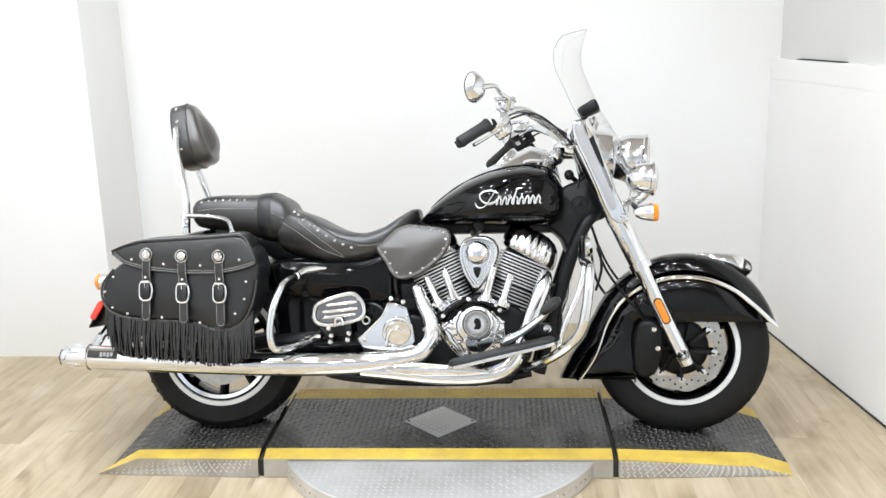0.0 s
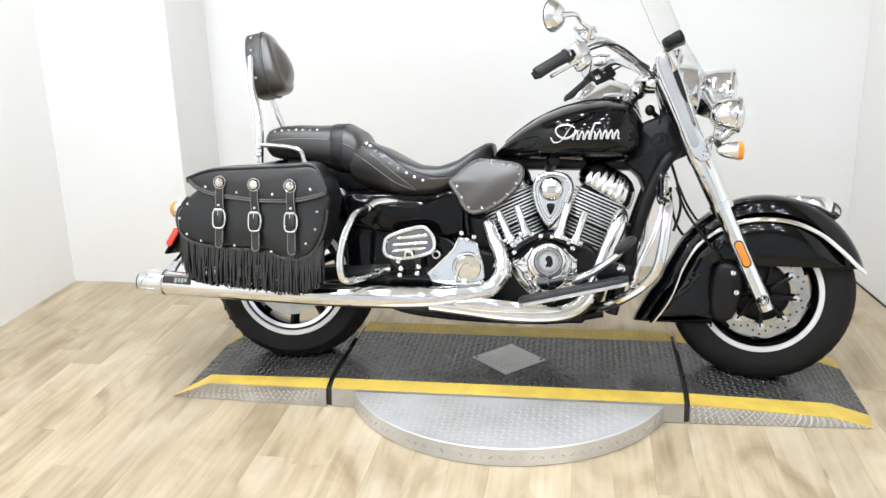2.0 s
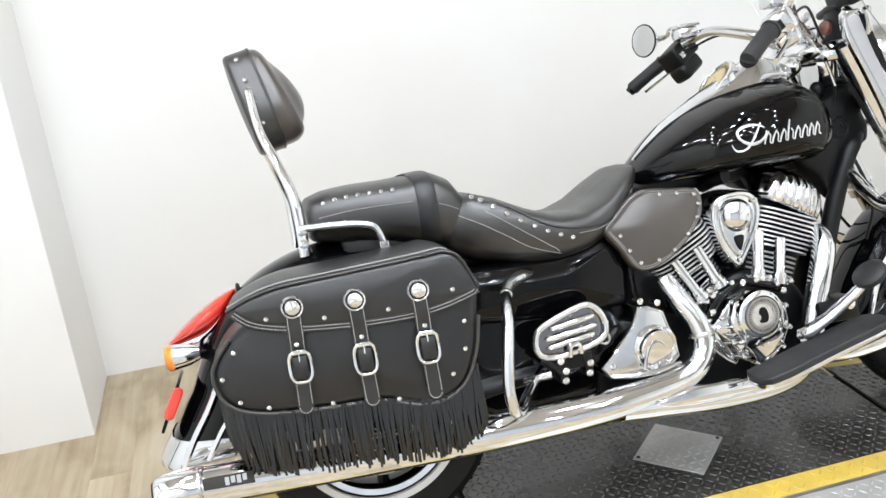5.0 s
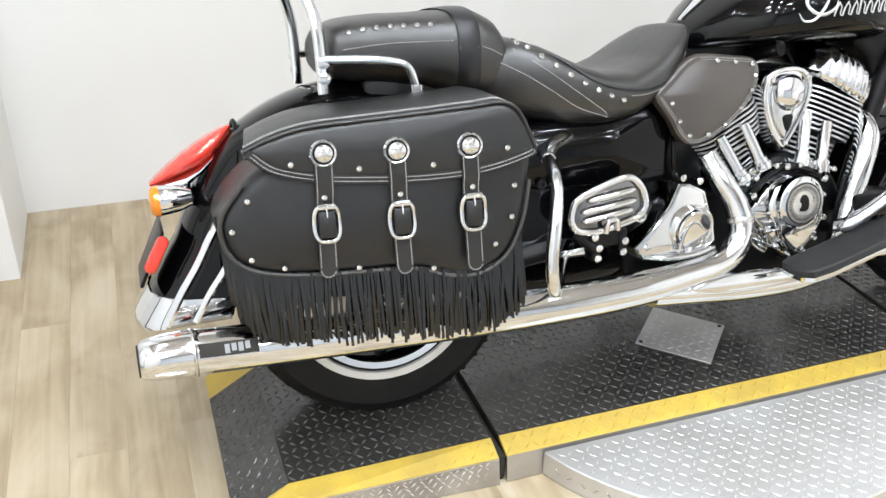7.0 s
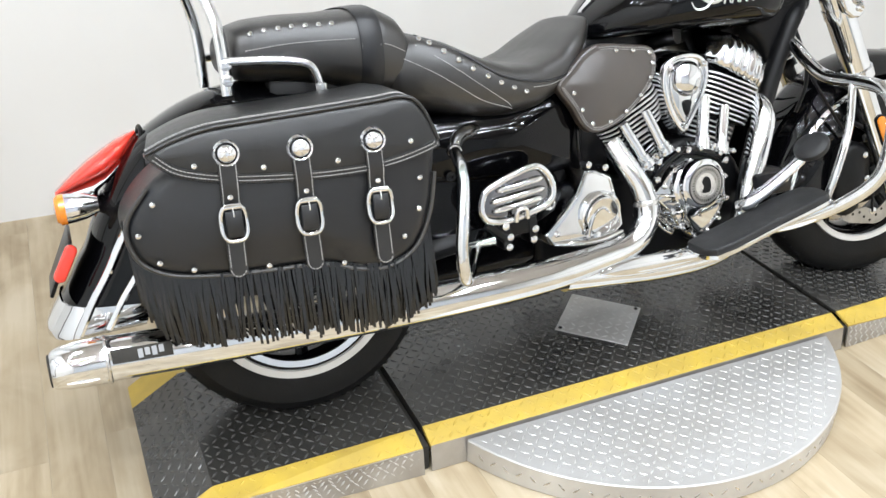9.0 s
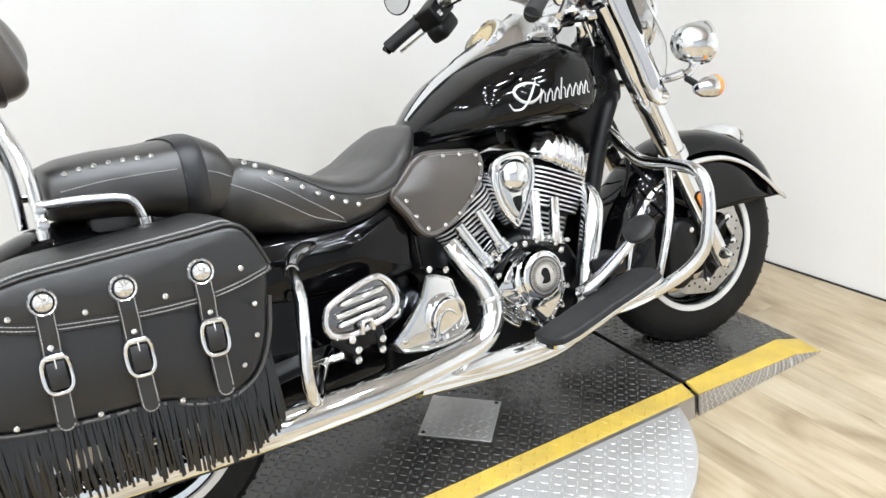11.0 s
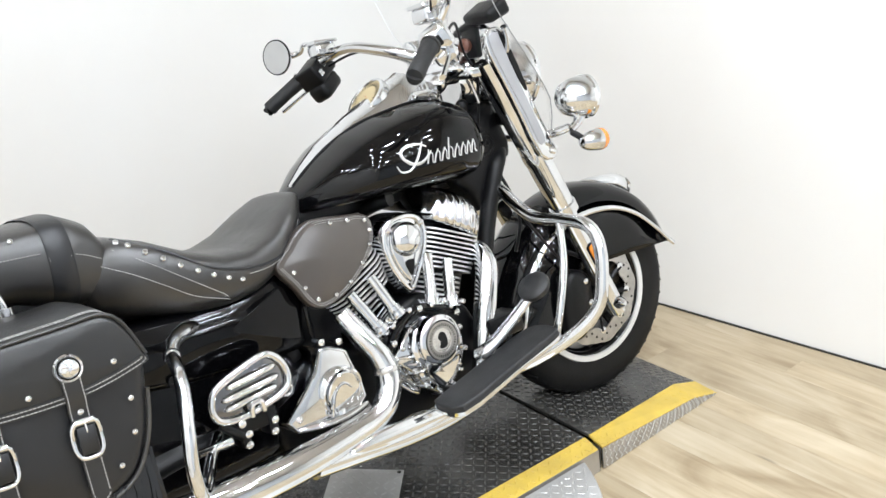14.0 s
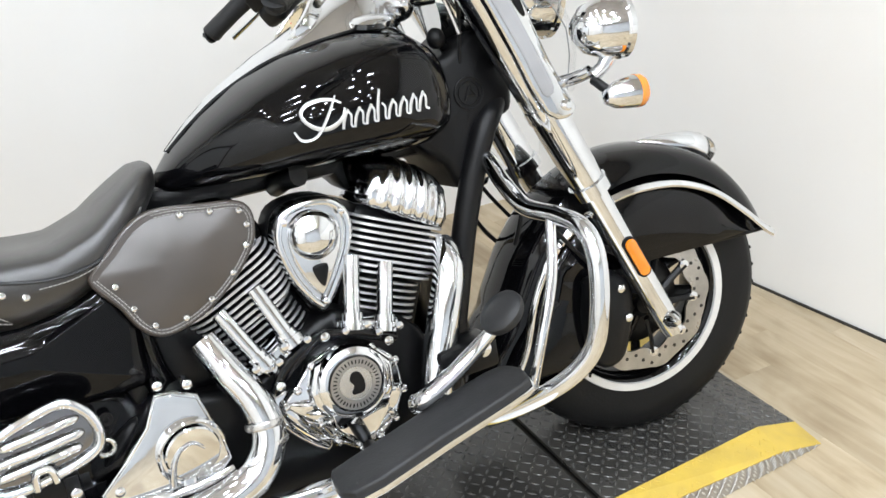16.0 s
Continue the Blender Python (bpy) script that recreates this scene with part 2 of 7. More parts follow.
# ---- mesh tools ----


def mesh_of(name, bm, mat, smooth=True, angle=38):
    bmesh.ops.recalc_face_normals(bm, faces=bm.faces)
    me = bpy.data.meshes.new(name)
    bm.to_mesh(me)
    bm.free()
    me.materials.append(mat)
    if smooth:
        me.shade_smooth()
        me.set_sharp_from_angle(angle=radians(angle))
    return me


def part(name, bm, mat, parent=None, label="", smooth=True, angle=38):
    ob = new(name, mesh_of(name, bm, mat, smooth, angle))
    ob.parent = parent
    return tagged(ob, label)


def same_part(name, me, parent, m):
    ob = new(name, me)
    ob.parent = parent
    ob.matrix_local = m
    return ob


def structure(name, bm, mat, label, category, smooth=False):
    ob = new(name, mesh_of(name, bm, mat, smooth))
    return tagged(ob, label, category, kind="structure")


def thing(name, m, label, category, group=""):
    ob = new(name)
    ob.empty_display_size = 0.1
    ob.matrix_world = m
    return tagged(ob, label, category, group)


def join(*bms):
    out = bms[0]
    for b in bms[1:]:
        me = bpy.data.meshes.new("join")
        b.to_mesh(me)
        out.from_mesh(me)
        bpy.data.meshes.remove(me)
        b.free()
    return out


def moved(bm, m):
    bmesh.ops.transform(bm, matrix=m, verts=bm.verts)
    return bm


def box(lo, hi, bevel=0.0, segs=2):
    bm = bmesh.new()
    bmesh.ops.create_cube(bm, size=1)
    for v in bm.verts:
        v.co = Vector([(lo[i] + hi[i]) / 2 + v.co[i] * (hi[i] - lo[i]) for i in range(3)])
    if bevel:
        bmesh.ops.bevel(bm, geom=bm.edges[:], offset=bevel, segments=segs, affect="EDGES", profile=0.5)
    return bm


def glide(pts, n=8, closed=False):
    """A smooth line (Catmull-Rom) through a few points."""
    p = [Vector(q) for q in pts]
    out, k = [], len(p)
    for i in range(k if closed else k - 1):
        a = p[(i - 1) % k] if closed else p[max(i - 1, 0)]
        b, c = p[i], p[(i + 1) % k]
        d = p[(i + 2) % k] if closed else p[min(i + 2, k - 1)]
        for j in range(n):
            t = j / n
            out.append(0.5 * (2 * b + (c - a) * t + (2 * a - 5 * b + 4 * c - d) * t * t + (3 * b - a - 3 * c + d) * t ** 3))
    if not closed:
        out.append(p[-1])
    return out


def loft(rings, caps=True, closed=False):
    """A skin over rings of equal length; the ends are filled with a fan."""
    bm = bmesh.new()
    grid = [[bm.verts.new(v) for v in ring] for ring in rings]
    k = len(grid[0])
    pairs = list(zip(grid, grid[1:])) + ([(grid[-1], grid[0])] if closed else [])
    for a, b in pairs:
        for i in range(k):
            bm.faces.new((a[i], a[(i + 1) % k], b[(i + 1) % k], b[i]))
    if caps and not closed:
        for ring in (grid[0], grid[-1]):
            mid = bm.verts.new(sum((v.co for v in ring), Vector()) / k)
            for i in range(k):
                bm.faces.new((ring[i], ring[(i + 1) % k], mid))
    return bm


def tube(pts, r, segs=12, n=8, closed=False, flat=1.0, straight=False):
    """A round bar along a smooth line; r may be one radius or one per given point."""
    line = [Vector(p) for p in pts] if straight else glide(pts, n, closed)
    k = len(line)
    rs = [r] * k if isinstance(r, (int, float)) else [float(q) for q in np.interp(np.linspace(0, len(r) - 1, k), range(len(r)), r)]
    rings, side = [], None
    for i, p in enumerate(line):
        t = (line[(i + 1) % k] - line[i - 1]) if closed else (line[min(i + 1, k - 1)] - line[max(i - 1, 0)])
        t.normalize()
        side = (t.orthogonal() if side is None else side - t * side.dot(t)).normalized()
        up = t.cross(side)
        rings.append([p + rs[i] * (math.cos(a) * side + flat * math.sin(a) * up) for a in np.linspace(0, 2 * math.pi, segs, endpoint=False)])
    return loft(rings, not closed, closed)


def turned(profile, at, axis, segs=28, ring=False):
    """A turned shape: (radius, height) pairs round an axis."""
    q = Vector(axis).normalized().to_track_quat("Z", "Y").to_matrix().to_4x4()
    bm = loft([[Vector((r * math.cos(a), r * math.sin(a), h)) for a in np.linspace(0, 2 * math.pi, segs, endpoint=False)] for r, h in profile], closed=ring)
    return moved(bm, Matrix.Translation(at) @ q)


def inset(outline, d):
    """The outline moved inwards by d."""
    k, out = len(outline), []
    area = sum(outline[i][0] * outline[(i + 1) % k][1] - outline[(i + 1) % k][0] * outline[i][1] for i in range(k))
    s = 1 if area > 0 else -1
    for i in range(k):
        a, b, c = Vector(outline[i - 1]), Vector(outline[i]), Vector(outline[(i + 1) % k])
        u, v = (b - a).normalized(), (c - b).normalized()
        nrm = Vector((-u.y, u.x)) + Vector((-v.y, v.x))
        out.append(b + (nrm.normalized() if nrm.length > 1e-6 else Vector((0, 0))) * d * s)
    return out


def pad(outline, y_in, y_out, round_by=0.01, bulge=0.0, n=5, smooth=3):
    """A slab with a rounded rim standing on the xz plane: the outline from y_in to y_out, its outer face swelling by bulge."""
    line = [Vector((p.x, p.y)) for p in glide([(x, z, 0) for x, z in outline], smooth, True)] if smooth else [Vector(p) for p in outline]
    s = 1 if y_out > y_in else -1
    mid = sum(line, Vector((0, 0))) / len(line)
    rings = [[Vector((p.x, y_in, p.y)) for p in line]]
    for j in range(n + 1):
        a = j / n * math.pi / 2
        rings.append([Vector((p.x, y_out - s * round_by * (1 - math.sin(a)), p.y)) for p in inset(line, round_by * (1 - math.cos(a)))])
    last = inset(line, round_by)
    for f in (0.8, 0.55, 0.28):
        rings.append([Vector((q.x, y_out + s * bulge * (1 - f * f), q.y)) for q in (mid + (p - mid) * f for p in last)])
    return loft(rings)


def ball(at, r, sx=1, sy=1, sz=1, u=16, v=10):
    bm = bmesh.new()
    bmesh.ops.create_uvsphere(bm, u_segments=u, v_segments=v, radius=r)
    return moved(bm, Matrix.Translation(at) @ Matrix.Diagonal((sx, sy, sz, 1)))


def turn_about(point, axis, degrees):
    return Matrix.Translation(point) @ Matrix.Rotation(radians(degrees), 4, Vector(axis)) @ Matrix.Translation(-Vector(point))


# ---- room ----
FLOOR = -0.02
structure("ceiling", box((-1.62, -6.1, CEILING), (3.45, 1.6, CEILING + 0.1)), CEIL, "warm tan showroom ceiling with recessed downlights", "ceiling")
structure("wall_back", box((-0.835, 1.4, FLOOR - 0.03), (2.5, 1.5, CEILING)), WALL, "plain white painted wall behind the motorcycle", "wall")
structure("wall_column", box((-1.59, 0.945, FLOOR - 0.03), (-0.835, 1.5, CEILING), 0.004), WALL, "white painted wall column standing proud of the wall", "wall")
structure("wall_left", box((-1.59, -6.0, FLOOR - 0.03), (-1.495, 0.945, CEILING)), WALL, "white painted side wall with a framed board", "wall")
SKEW = pose(2.548, 0.1, 0, 0, 0, 6.28)
structure("wall_right", moved(join(box((0.0, -6.2, FLOOR - 0.03), (0.1, 1.305, 1.238), 0.0015), box((0.0015, -6.2, 1.2381), (0.1, 1.305, 1.333), 0.002)), SKEW), WALL,
          "white painted side wall with a flat ledge", "wall")
structure("wall_right_upper", moved(box((0.045, -6.2, 1.328), (0.11, 1.3, CEILING)), SKEW), WALL_UPPER, "pale grey wall set back above the white ledge", "wall")
# unseen wall, added to close the room and to be reflected
structure("wall_front", box((-1.59, -6.1, FLOOR - 0.03), (3.4, -6.0, CEILING)), WALL_FAR, "plain unseen wall closing the showroom, toned to be reflected", "wall")
structure("trim", moved(join(box((-0.008, -6.1, FLOOR), (-0.001, 1.295, FLOOR + 0.006)), box((0.02, 0.62, 1.334), (0.044, 1.06, 1.338))), SKEW), DARK_GAP,
          "narrow dark gap along the wall edges", "trim")


def downlight(x, y):
    d = thing("ceiling_downlight", pose(x, y, CEILING), "round white recessed downlight set in the ceiling", "lamp", "ceiling downlights")
    part("trim_ring", turned([(0.055, 0), (0.08, 0), (0.084, -0.006), (0.076, -0.012), (0.058, -0.012)], (0, 0, 0), (0, 0, 1), ring=True), WHITE_METAL, d)
    part("lens", turned([(0.001, -0.004), (0.056, -0.004), (0.056, -0.002)], (0, 0, 0), (0, 0, 1)), BULB, d, "glowing round lens")
    lamp = bpy.data.lights.new("downlight", "AREA")
    lamp.shape, lamp.size, lamp.energy, lamp.color, lamp.spread = "DISK", 0.11, LAMP_POWER, (0.845, 0.915, 1.0), radians(170)
    ob = new("downlight_lamp", lamp)
    ob.matrix_world = pose(x, y, CEILING - 0.02)


for spot in LAMPS:
    downlight(*spot)

board = thing("framed_board", pose(-1.491, -0.45, 0.11), "large white board in a dark weathered wooden frame on the wall", "board")
part("panel", box((0.0, -0.62, 0.06), (0.012, 0.62, 1.78)), BOARD, board, "glossy white panel", False)
part("stile", box((0.0, 0.62, 0.0), (0.035, 0.69, 1.84), 0.004), FRAME_WOOD, board)
part("stile", box((0.0, -0.69, 0.0), (0.035, -0.62, 1.84), 0.004), FRAME_WOOD, board)
part("rail", box((0.0, -0.618, 0.0), (0.033, 0.618, 0.07), 0.004), FRAME_WOOD, board)
part("rail", box((0.0, -0.618, 1.77), (0.033, 0.618, 1.84), 0.004), FRAME_WOOD, board)
for yy, zz in ((0.655, 0.035), (0.655, 1.8), (-0.655, 0.035), (0.3, 0.035)):
    part("screw", ball((0.036, yy, zz), 0.008, 0.4, u=10, v=6), SATIN_METAL, board)

# ---- display platform ----
DECK = 0.065


def slab(corners, thick):
    """A plate with its top through four corners."""
    top = [Vector(c) for c in corners]
    nrm = (top[1] - top[0]).cross(top[2] - top[0]).normalized()
    nrm = nrm if nrm.z >= 0 else -nrm
    bm = bmesh.new()
    a, b = [bm.verts.new(p) for p in top], [bm.verts.new(p - nrm * thick) for p in top]
    bm.faces.new(a), bm.faces.new(b)
    for i in range(4):
        bm.faces.new((a[i], a[i - 1], b[i - 1], b[i]))
    return bm


def lugs(corners, keep=lambda p: True, pitch=0.0215, long=0.0105, wide=0.0034, high=0.002):
    """The raised lozenges of tread plate over a four-cornered plate, each turned against its neighbours."""
    a, b, c, d = (Vector(q) for q in corners)
    nu, nv = int(((b - a).length + (c - d).length) / 2 / pitch), int(((d - a).length + (c - b).length) / 2 / pitch)
    nrm = (b - a).cross(d - a).normalized()
    nrm = nrm if nrm.z >= 0 else -nrm
    ux = (b - a).normalized()
    vy = nrm.cross(ux)
    verts, faces = [], []
    for i in range(nu):
        for j in range(nv):
            u, v = (i + 0.5) / nu, (j + 0.5) / nv
            p0 = a.lerp(b, u).lerp(d.lerp(c, u), v) + nrm * 0.0002
            if not keep(p0):
                continue
            t = math.radians(45 if (i + j) % 2 else -45)
            du, dv = ux * math.cos(t) + vy * math.sin(t), vy * math.cos(t) - ux * math.sin(t)
            base = len(verts)
            for p, q, h in ((-1, 0, 0), (0, -1, 0), (1, 0, 0), (0, 1, 0), (-0.55, 0, 1), (0.55, 0, 1)):
                verts.append(p0 + du * (p * long) + dv * (q * wide) + nrm * (h * high))
            faces += [tuple(base + k for k in f) for f in ((0, 1, 4), (1, 5, 4), (1, 2, 5), (2, 3, 5), (3, 4, 5), (3, 0, 4))]
    me = bpy.data.meshes.new("tread")
    me.from_pydata(verts, [], faces)
    return me


def tread(me, mat, parent):
    me.materials.append(mat)
    ob = new("tread", me)
    ob.parent = parent
    return tagged(ob, kind="stuff")


deck = thing("display_turntable", pose(0, 0, 0), "black tread-plate motorcycle turntable with yellow stripes and aluminium disc", "platform")
Y_IN, Y_OUT, Z_OUT, Y_FOOT, Y_BACK = -0.242, -0.293, 0.048, -0.303, 0.207
part("deck_panel", box((0.222, Y_IN, FLOOR + 0.004), (1.456, Y_BACK, DECK)), TREAD_BLACK, deck, smooth=False)
front_stripe = [(0.222, Y_IN - 0.0004, DECK), (1.456, Y_IN - 0.0004, DECK), (1.456, Y_OUT, Z_OUT), (0.222, Y_OUT, Z_OUT)]
part("stripe", slab(front_stripe, 0.01), YELLOW, deck, "yellow painted edge stripe", False)
part("stripe", box((0.222, Y_BACK + 0.0004, FLOOR + 0.004), (1.456, 0.31, DECK)), YELLOW, deck, "yellow painted edge stripe", False)
part("edge_face", slab([(0.222, Y_OUT - 0.0004, Z_OUT - 0.001), (1.456, Y_OUT - 0.0004, Z_OUT - 0.001), (1.456, Y_FOOT, FLOOR + 0.002), (0.222, Y_FOOT, FLOOR + 0.002)], 0.004), TREAD_SIDE, deck, "bare aluminium edge", False)
for x in (0.204, 1.4585):
    part("gap_seal", box((x, -0.29, FLOOR), (x + 0.0145, 0.308, 0.045)), DARK_GAP, deck, smooth=False)
tread(lugs([(0.222, Y_IN, DECK), (1.456, Y_IN, DECK), (1.456, Y_BACK, DECK), (0.222, Y_BACK, DECK)], lambda p: abs(p.x - 0.838) + abs(p.y + 0.02) > 0.15), TREAD_EDGE, deck)
tread(lugs(front_stripe), YELLOW, deck)
tread(lugs([(0.222, Y_BACK, DECK), (1.456, Y_BACK, DECK), (1.456, 0.31, DECK), (0.222, 0.31, DECK)]), YELLOW, deck)
DISC_C, DISC_R, DISC_Z = Vector((0.848, -0.052)), 0.595, 0.043
arc = [a for a in np.linspace(math.pi + 0.435, 2 * math.pi - 0.435, 61)]
bm = bmesh.new()
rim = [(DISC_C.x + DISC_R * math.cos(a), DISC_C.y + DISC_R * math.sin(a)) for a in arc]
low = [bm.verts.new((x, y, FLOOR + 0.002)) for x, y in rim]
mid = [bm.verts.new((x, y, DISC_Z - 0.003)) for x, y in rim]
top = [bm.verts.new((DISC_C.x + (x - DISC_C.x) * 0.995, DISC_C.y + (y - DISC_C.y) * 0.995, DISC_Z)) for x, y in rim]
for a, b in ((low, mid), (mid, top)):
    for i in range(60):
        bm.faces.new((a[i], a[i + 1], b[i + 1], b[i]))
    bm.faces.new((a[-1], a[0], b[0], b[-1]))
bm.faces.new(top)
part("disc_plate", bm, TREAD_BARE, deck, "bare aluminium tread-plate half disc")
tread(lugs([(0.26, -0.68, DISC_Z), (1.44, -0.68, DISC_Z), (1.44, -0.31, DISC_Z), (0.26, -0.31, DISC_Z)], lambda p: (p.xy - DISC_C).length < 0.58, pitch=0.0225, long=0.0098, wide=0.0027, high=0.0011), DISC_LUG, deck)
rim_lugs = []
for k in range(40):
    a = math.pi + 0.5 + (math.pi - 1.0) * k / 39
    q = Matrix.Translation((DISC_C.x + DISC_R * math.cos(a), DISC_C.y + DISC_R * math.sin(a), 0.011)) @ Matrix.Rotation(a, 4, "Z") @ Matrix.Rotation(radians(45 if k % 2 else -45), 4, "X")
    rim_lugs.append(moved(ball((0, 0, 0), 0.001, 1.2, 11, 2.6, 8, 4), q))
tagged(part("rim_lugs", join(*rim_lugs), TREAD_LUG, deck), kind="stuff")
plate = part("cover_plate", moved(box((-0.0975, -0.0975, 0), (0.0975, 0.0975, 0.0035), 0.001, 1), pose(0.838, -0.02, DECK + 0.0005, 0, 0, 45)), TREAD_BARE, deck, "bare aluminium diamond cover plate", False)
PLATE_Z = DECK + 0.004
tread(lugs([(0.838, -0.148, PLATE_Z), (0.966, -0.02, PLATE_Z), (0.838, 0.108, PLATE_Z), (0.71, -0.02, PLATE_Z)], pitch=0.022, high=0.0012), DISC_LUG, deck)
for dx in (-0.121, 0.121):
    part("screw", ball((0.838 + dx, -0.02, DECK + 0.005), 0.006, 1, 1, 0.4, 10, 6), SATIN, plate)


def ramp(x_gap, x_bend, x_end, x_tip, y_bend, z_bend, label):
    """An end panel that falls gently to its bend and then steeply to the floor."""
    r = thing("platform_ramp", pose(0, 0, FLOOR), label, "ramp", "platform ramps")
    here = lambda pts: [Vector(p) - Vector((0, 0, FLOOR)) for p in pts]  # noqa: E731
    foot = FLOOR + 0.003
    gap_in, gap_out, gap_back = (x_gap, Y_IN, DECK - 0.001), (x_gap, Y_OUT, Z_OUT), (x_gap, Y_BACK, DECK - 0.001)
    bend_in, bend_out, bend_back = (x_bend, y_bend, z_bend), (x_bend - (x_bend - x_gap) * 0.03, min(y_bend * 0.55 - 0.163, -0.277), z_bend * 1.15 - 0.0125), (x_bend, 0.19, z_bend)
    end_in, end_out, end_back = (x_end, y_bend + 0.004, foot), (x_tip, -0.278, foot), (x_end, 0.19, foot)
    back = (x_gap, 0.31, DECK - 0.001), (x_bend, 0.29, z_bend), (x_end, 0.28, foot)
    part("ramp_panel", join(slab(here((gap_in, bend_in, bend_back, gap_back)), 0.008), slab(here((bend_in, end_in, end_back, bend_back)), 0.006)), TREAD_BLACK, r, smooth=False)
    part("stripe", join(slab(here((gap_in, bend_in, bend_out, gap_out)), 0.006), slab(here((bend_in, end_in, end_out, bend_out)), 0.005)), YELLOW, r, "yellow painted edge stripe", False)
    part("stripe", join(slab(here((gap_back, bend_back, back[1], back[0])), 0.006), slab(here((bend_back, end_back, back[2], back[1])), 0.005)), YELLOW, r, "yellow painted edge stripe", False)
    face = here(((x_gap, Y_OUT + 0.001, Z_OUT - 0.002), (bend_out[0], bend_out[1] + 0.001, bend_out[2] - 0.002), (x_tip, -0.2785, foot - 0.001), (x_gap, Y_FOOT, foot - 0.001)))
    part("edge_face", slab(face, 0.004), TREAD_SIDE, r, "bare aluminium edge", False)
    part("support", slab(here(((x_gap, -0.2, 0.04), (x_bend, -0.17, 0.015), (x_bend, 0.17, 0.015), (x_gap, 0.19, 0.04))), 0.05), DARK_GAP, r, smooth=False)
    tread(lugs(here((gap_in, bend_in, bend_back, gap_back))), TREAD_EDGE, r)
    tread(lugs(here((bend_in, end_in, end_back, bend_back))), TREAD_EDGE, r)
    tread(lugs(here((gap_in, bend_in, bend_out, gap_out))), YELLOW, r)
    out = Vector((0, -0.0022, 0.0006))
    tread(lugs([p + out for p in face], pitch=0.02, long=0.009, wide=0.0026, high=0.001), DISC_LUG, r)
    return r


ramp(0.202, -0.253, -0.37, -0.397, -0.236, 0.055, "black tread-plate ramp under the rear wheel")
ramp(1.475, 1.955, 2.086, 2.073, -0.19, 0.024, "black tread-plate ramp under the front wheel")

# ---- motorcycle ----
LEAN = 14.0
bike = thing("motorcycle", pose(0, -0.025, DECK, -LEAN, 0, 0),
             "black and chrome cruiser motorcycle with fringed leather saddlebag", "motorcycle")
STEER = turn_about((1.345, 0, 1.0), (-0.415, 0, 0.91), -8.2)


def stud(at, r, parent, axis=(0, -1, 0), mat=None, name="rivet"):
    return part(name, turned([(r, 0), (r, r * 0.25), (r * 0.85, r * 0.55), (r * 0.5, r * 0.8), (r * 0.15, r * 0.9)], at, axis, 10), mat or CHROME, parent)


RIVET = mesh_of("rivet", turned([(0.006, 0), (0.006, 0.0016), (0.0052, 0.0034), (0.003, 0.0048), (0.0009, 0.0053)], (0, 0, 0), (0, -1, 0), 10), CHROME)


def stitch(pts, parent, r=0.0011, n=10):
    """A row of pale stitches along a smooth line."""
    line, bms = glide(pts, n), []
    dist = [0.0]
    for a, b in zip(line, line[1:]):
        dist.append(dist[-1] + (b - a).length)
    at = lambda d: Vector([np.interp(d, dist, [p[i] for p in line]) for i in range(3)])  # noqa: E731
    d = 0.0
    while d + 0.005 < dist[-1]:
        bms.append(tube([at(d), at(d + 0.0025), at(d + 0.005)], r, 5, straight=True))
        d += 0.0066
    return part("stitching", join(*bms), THREAD, parent, "pale stitching")


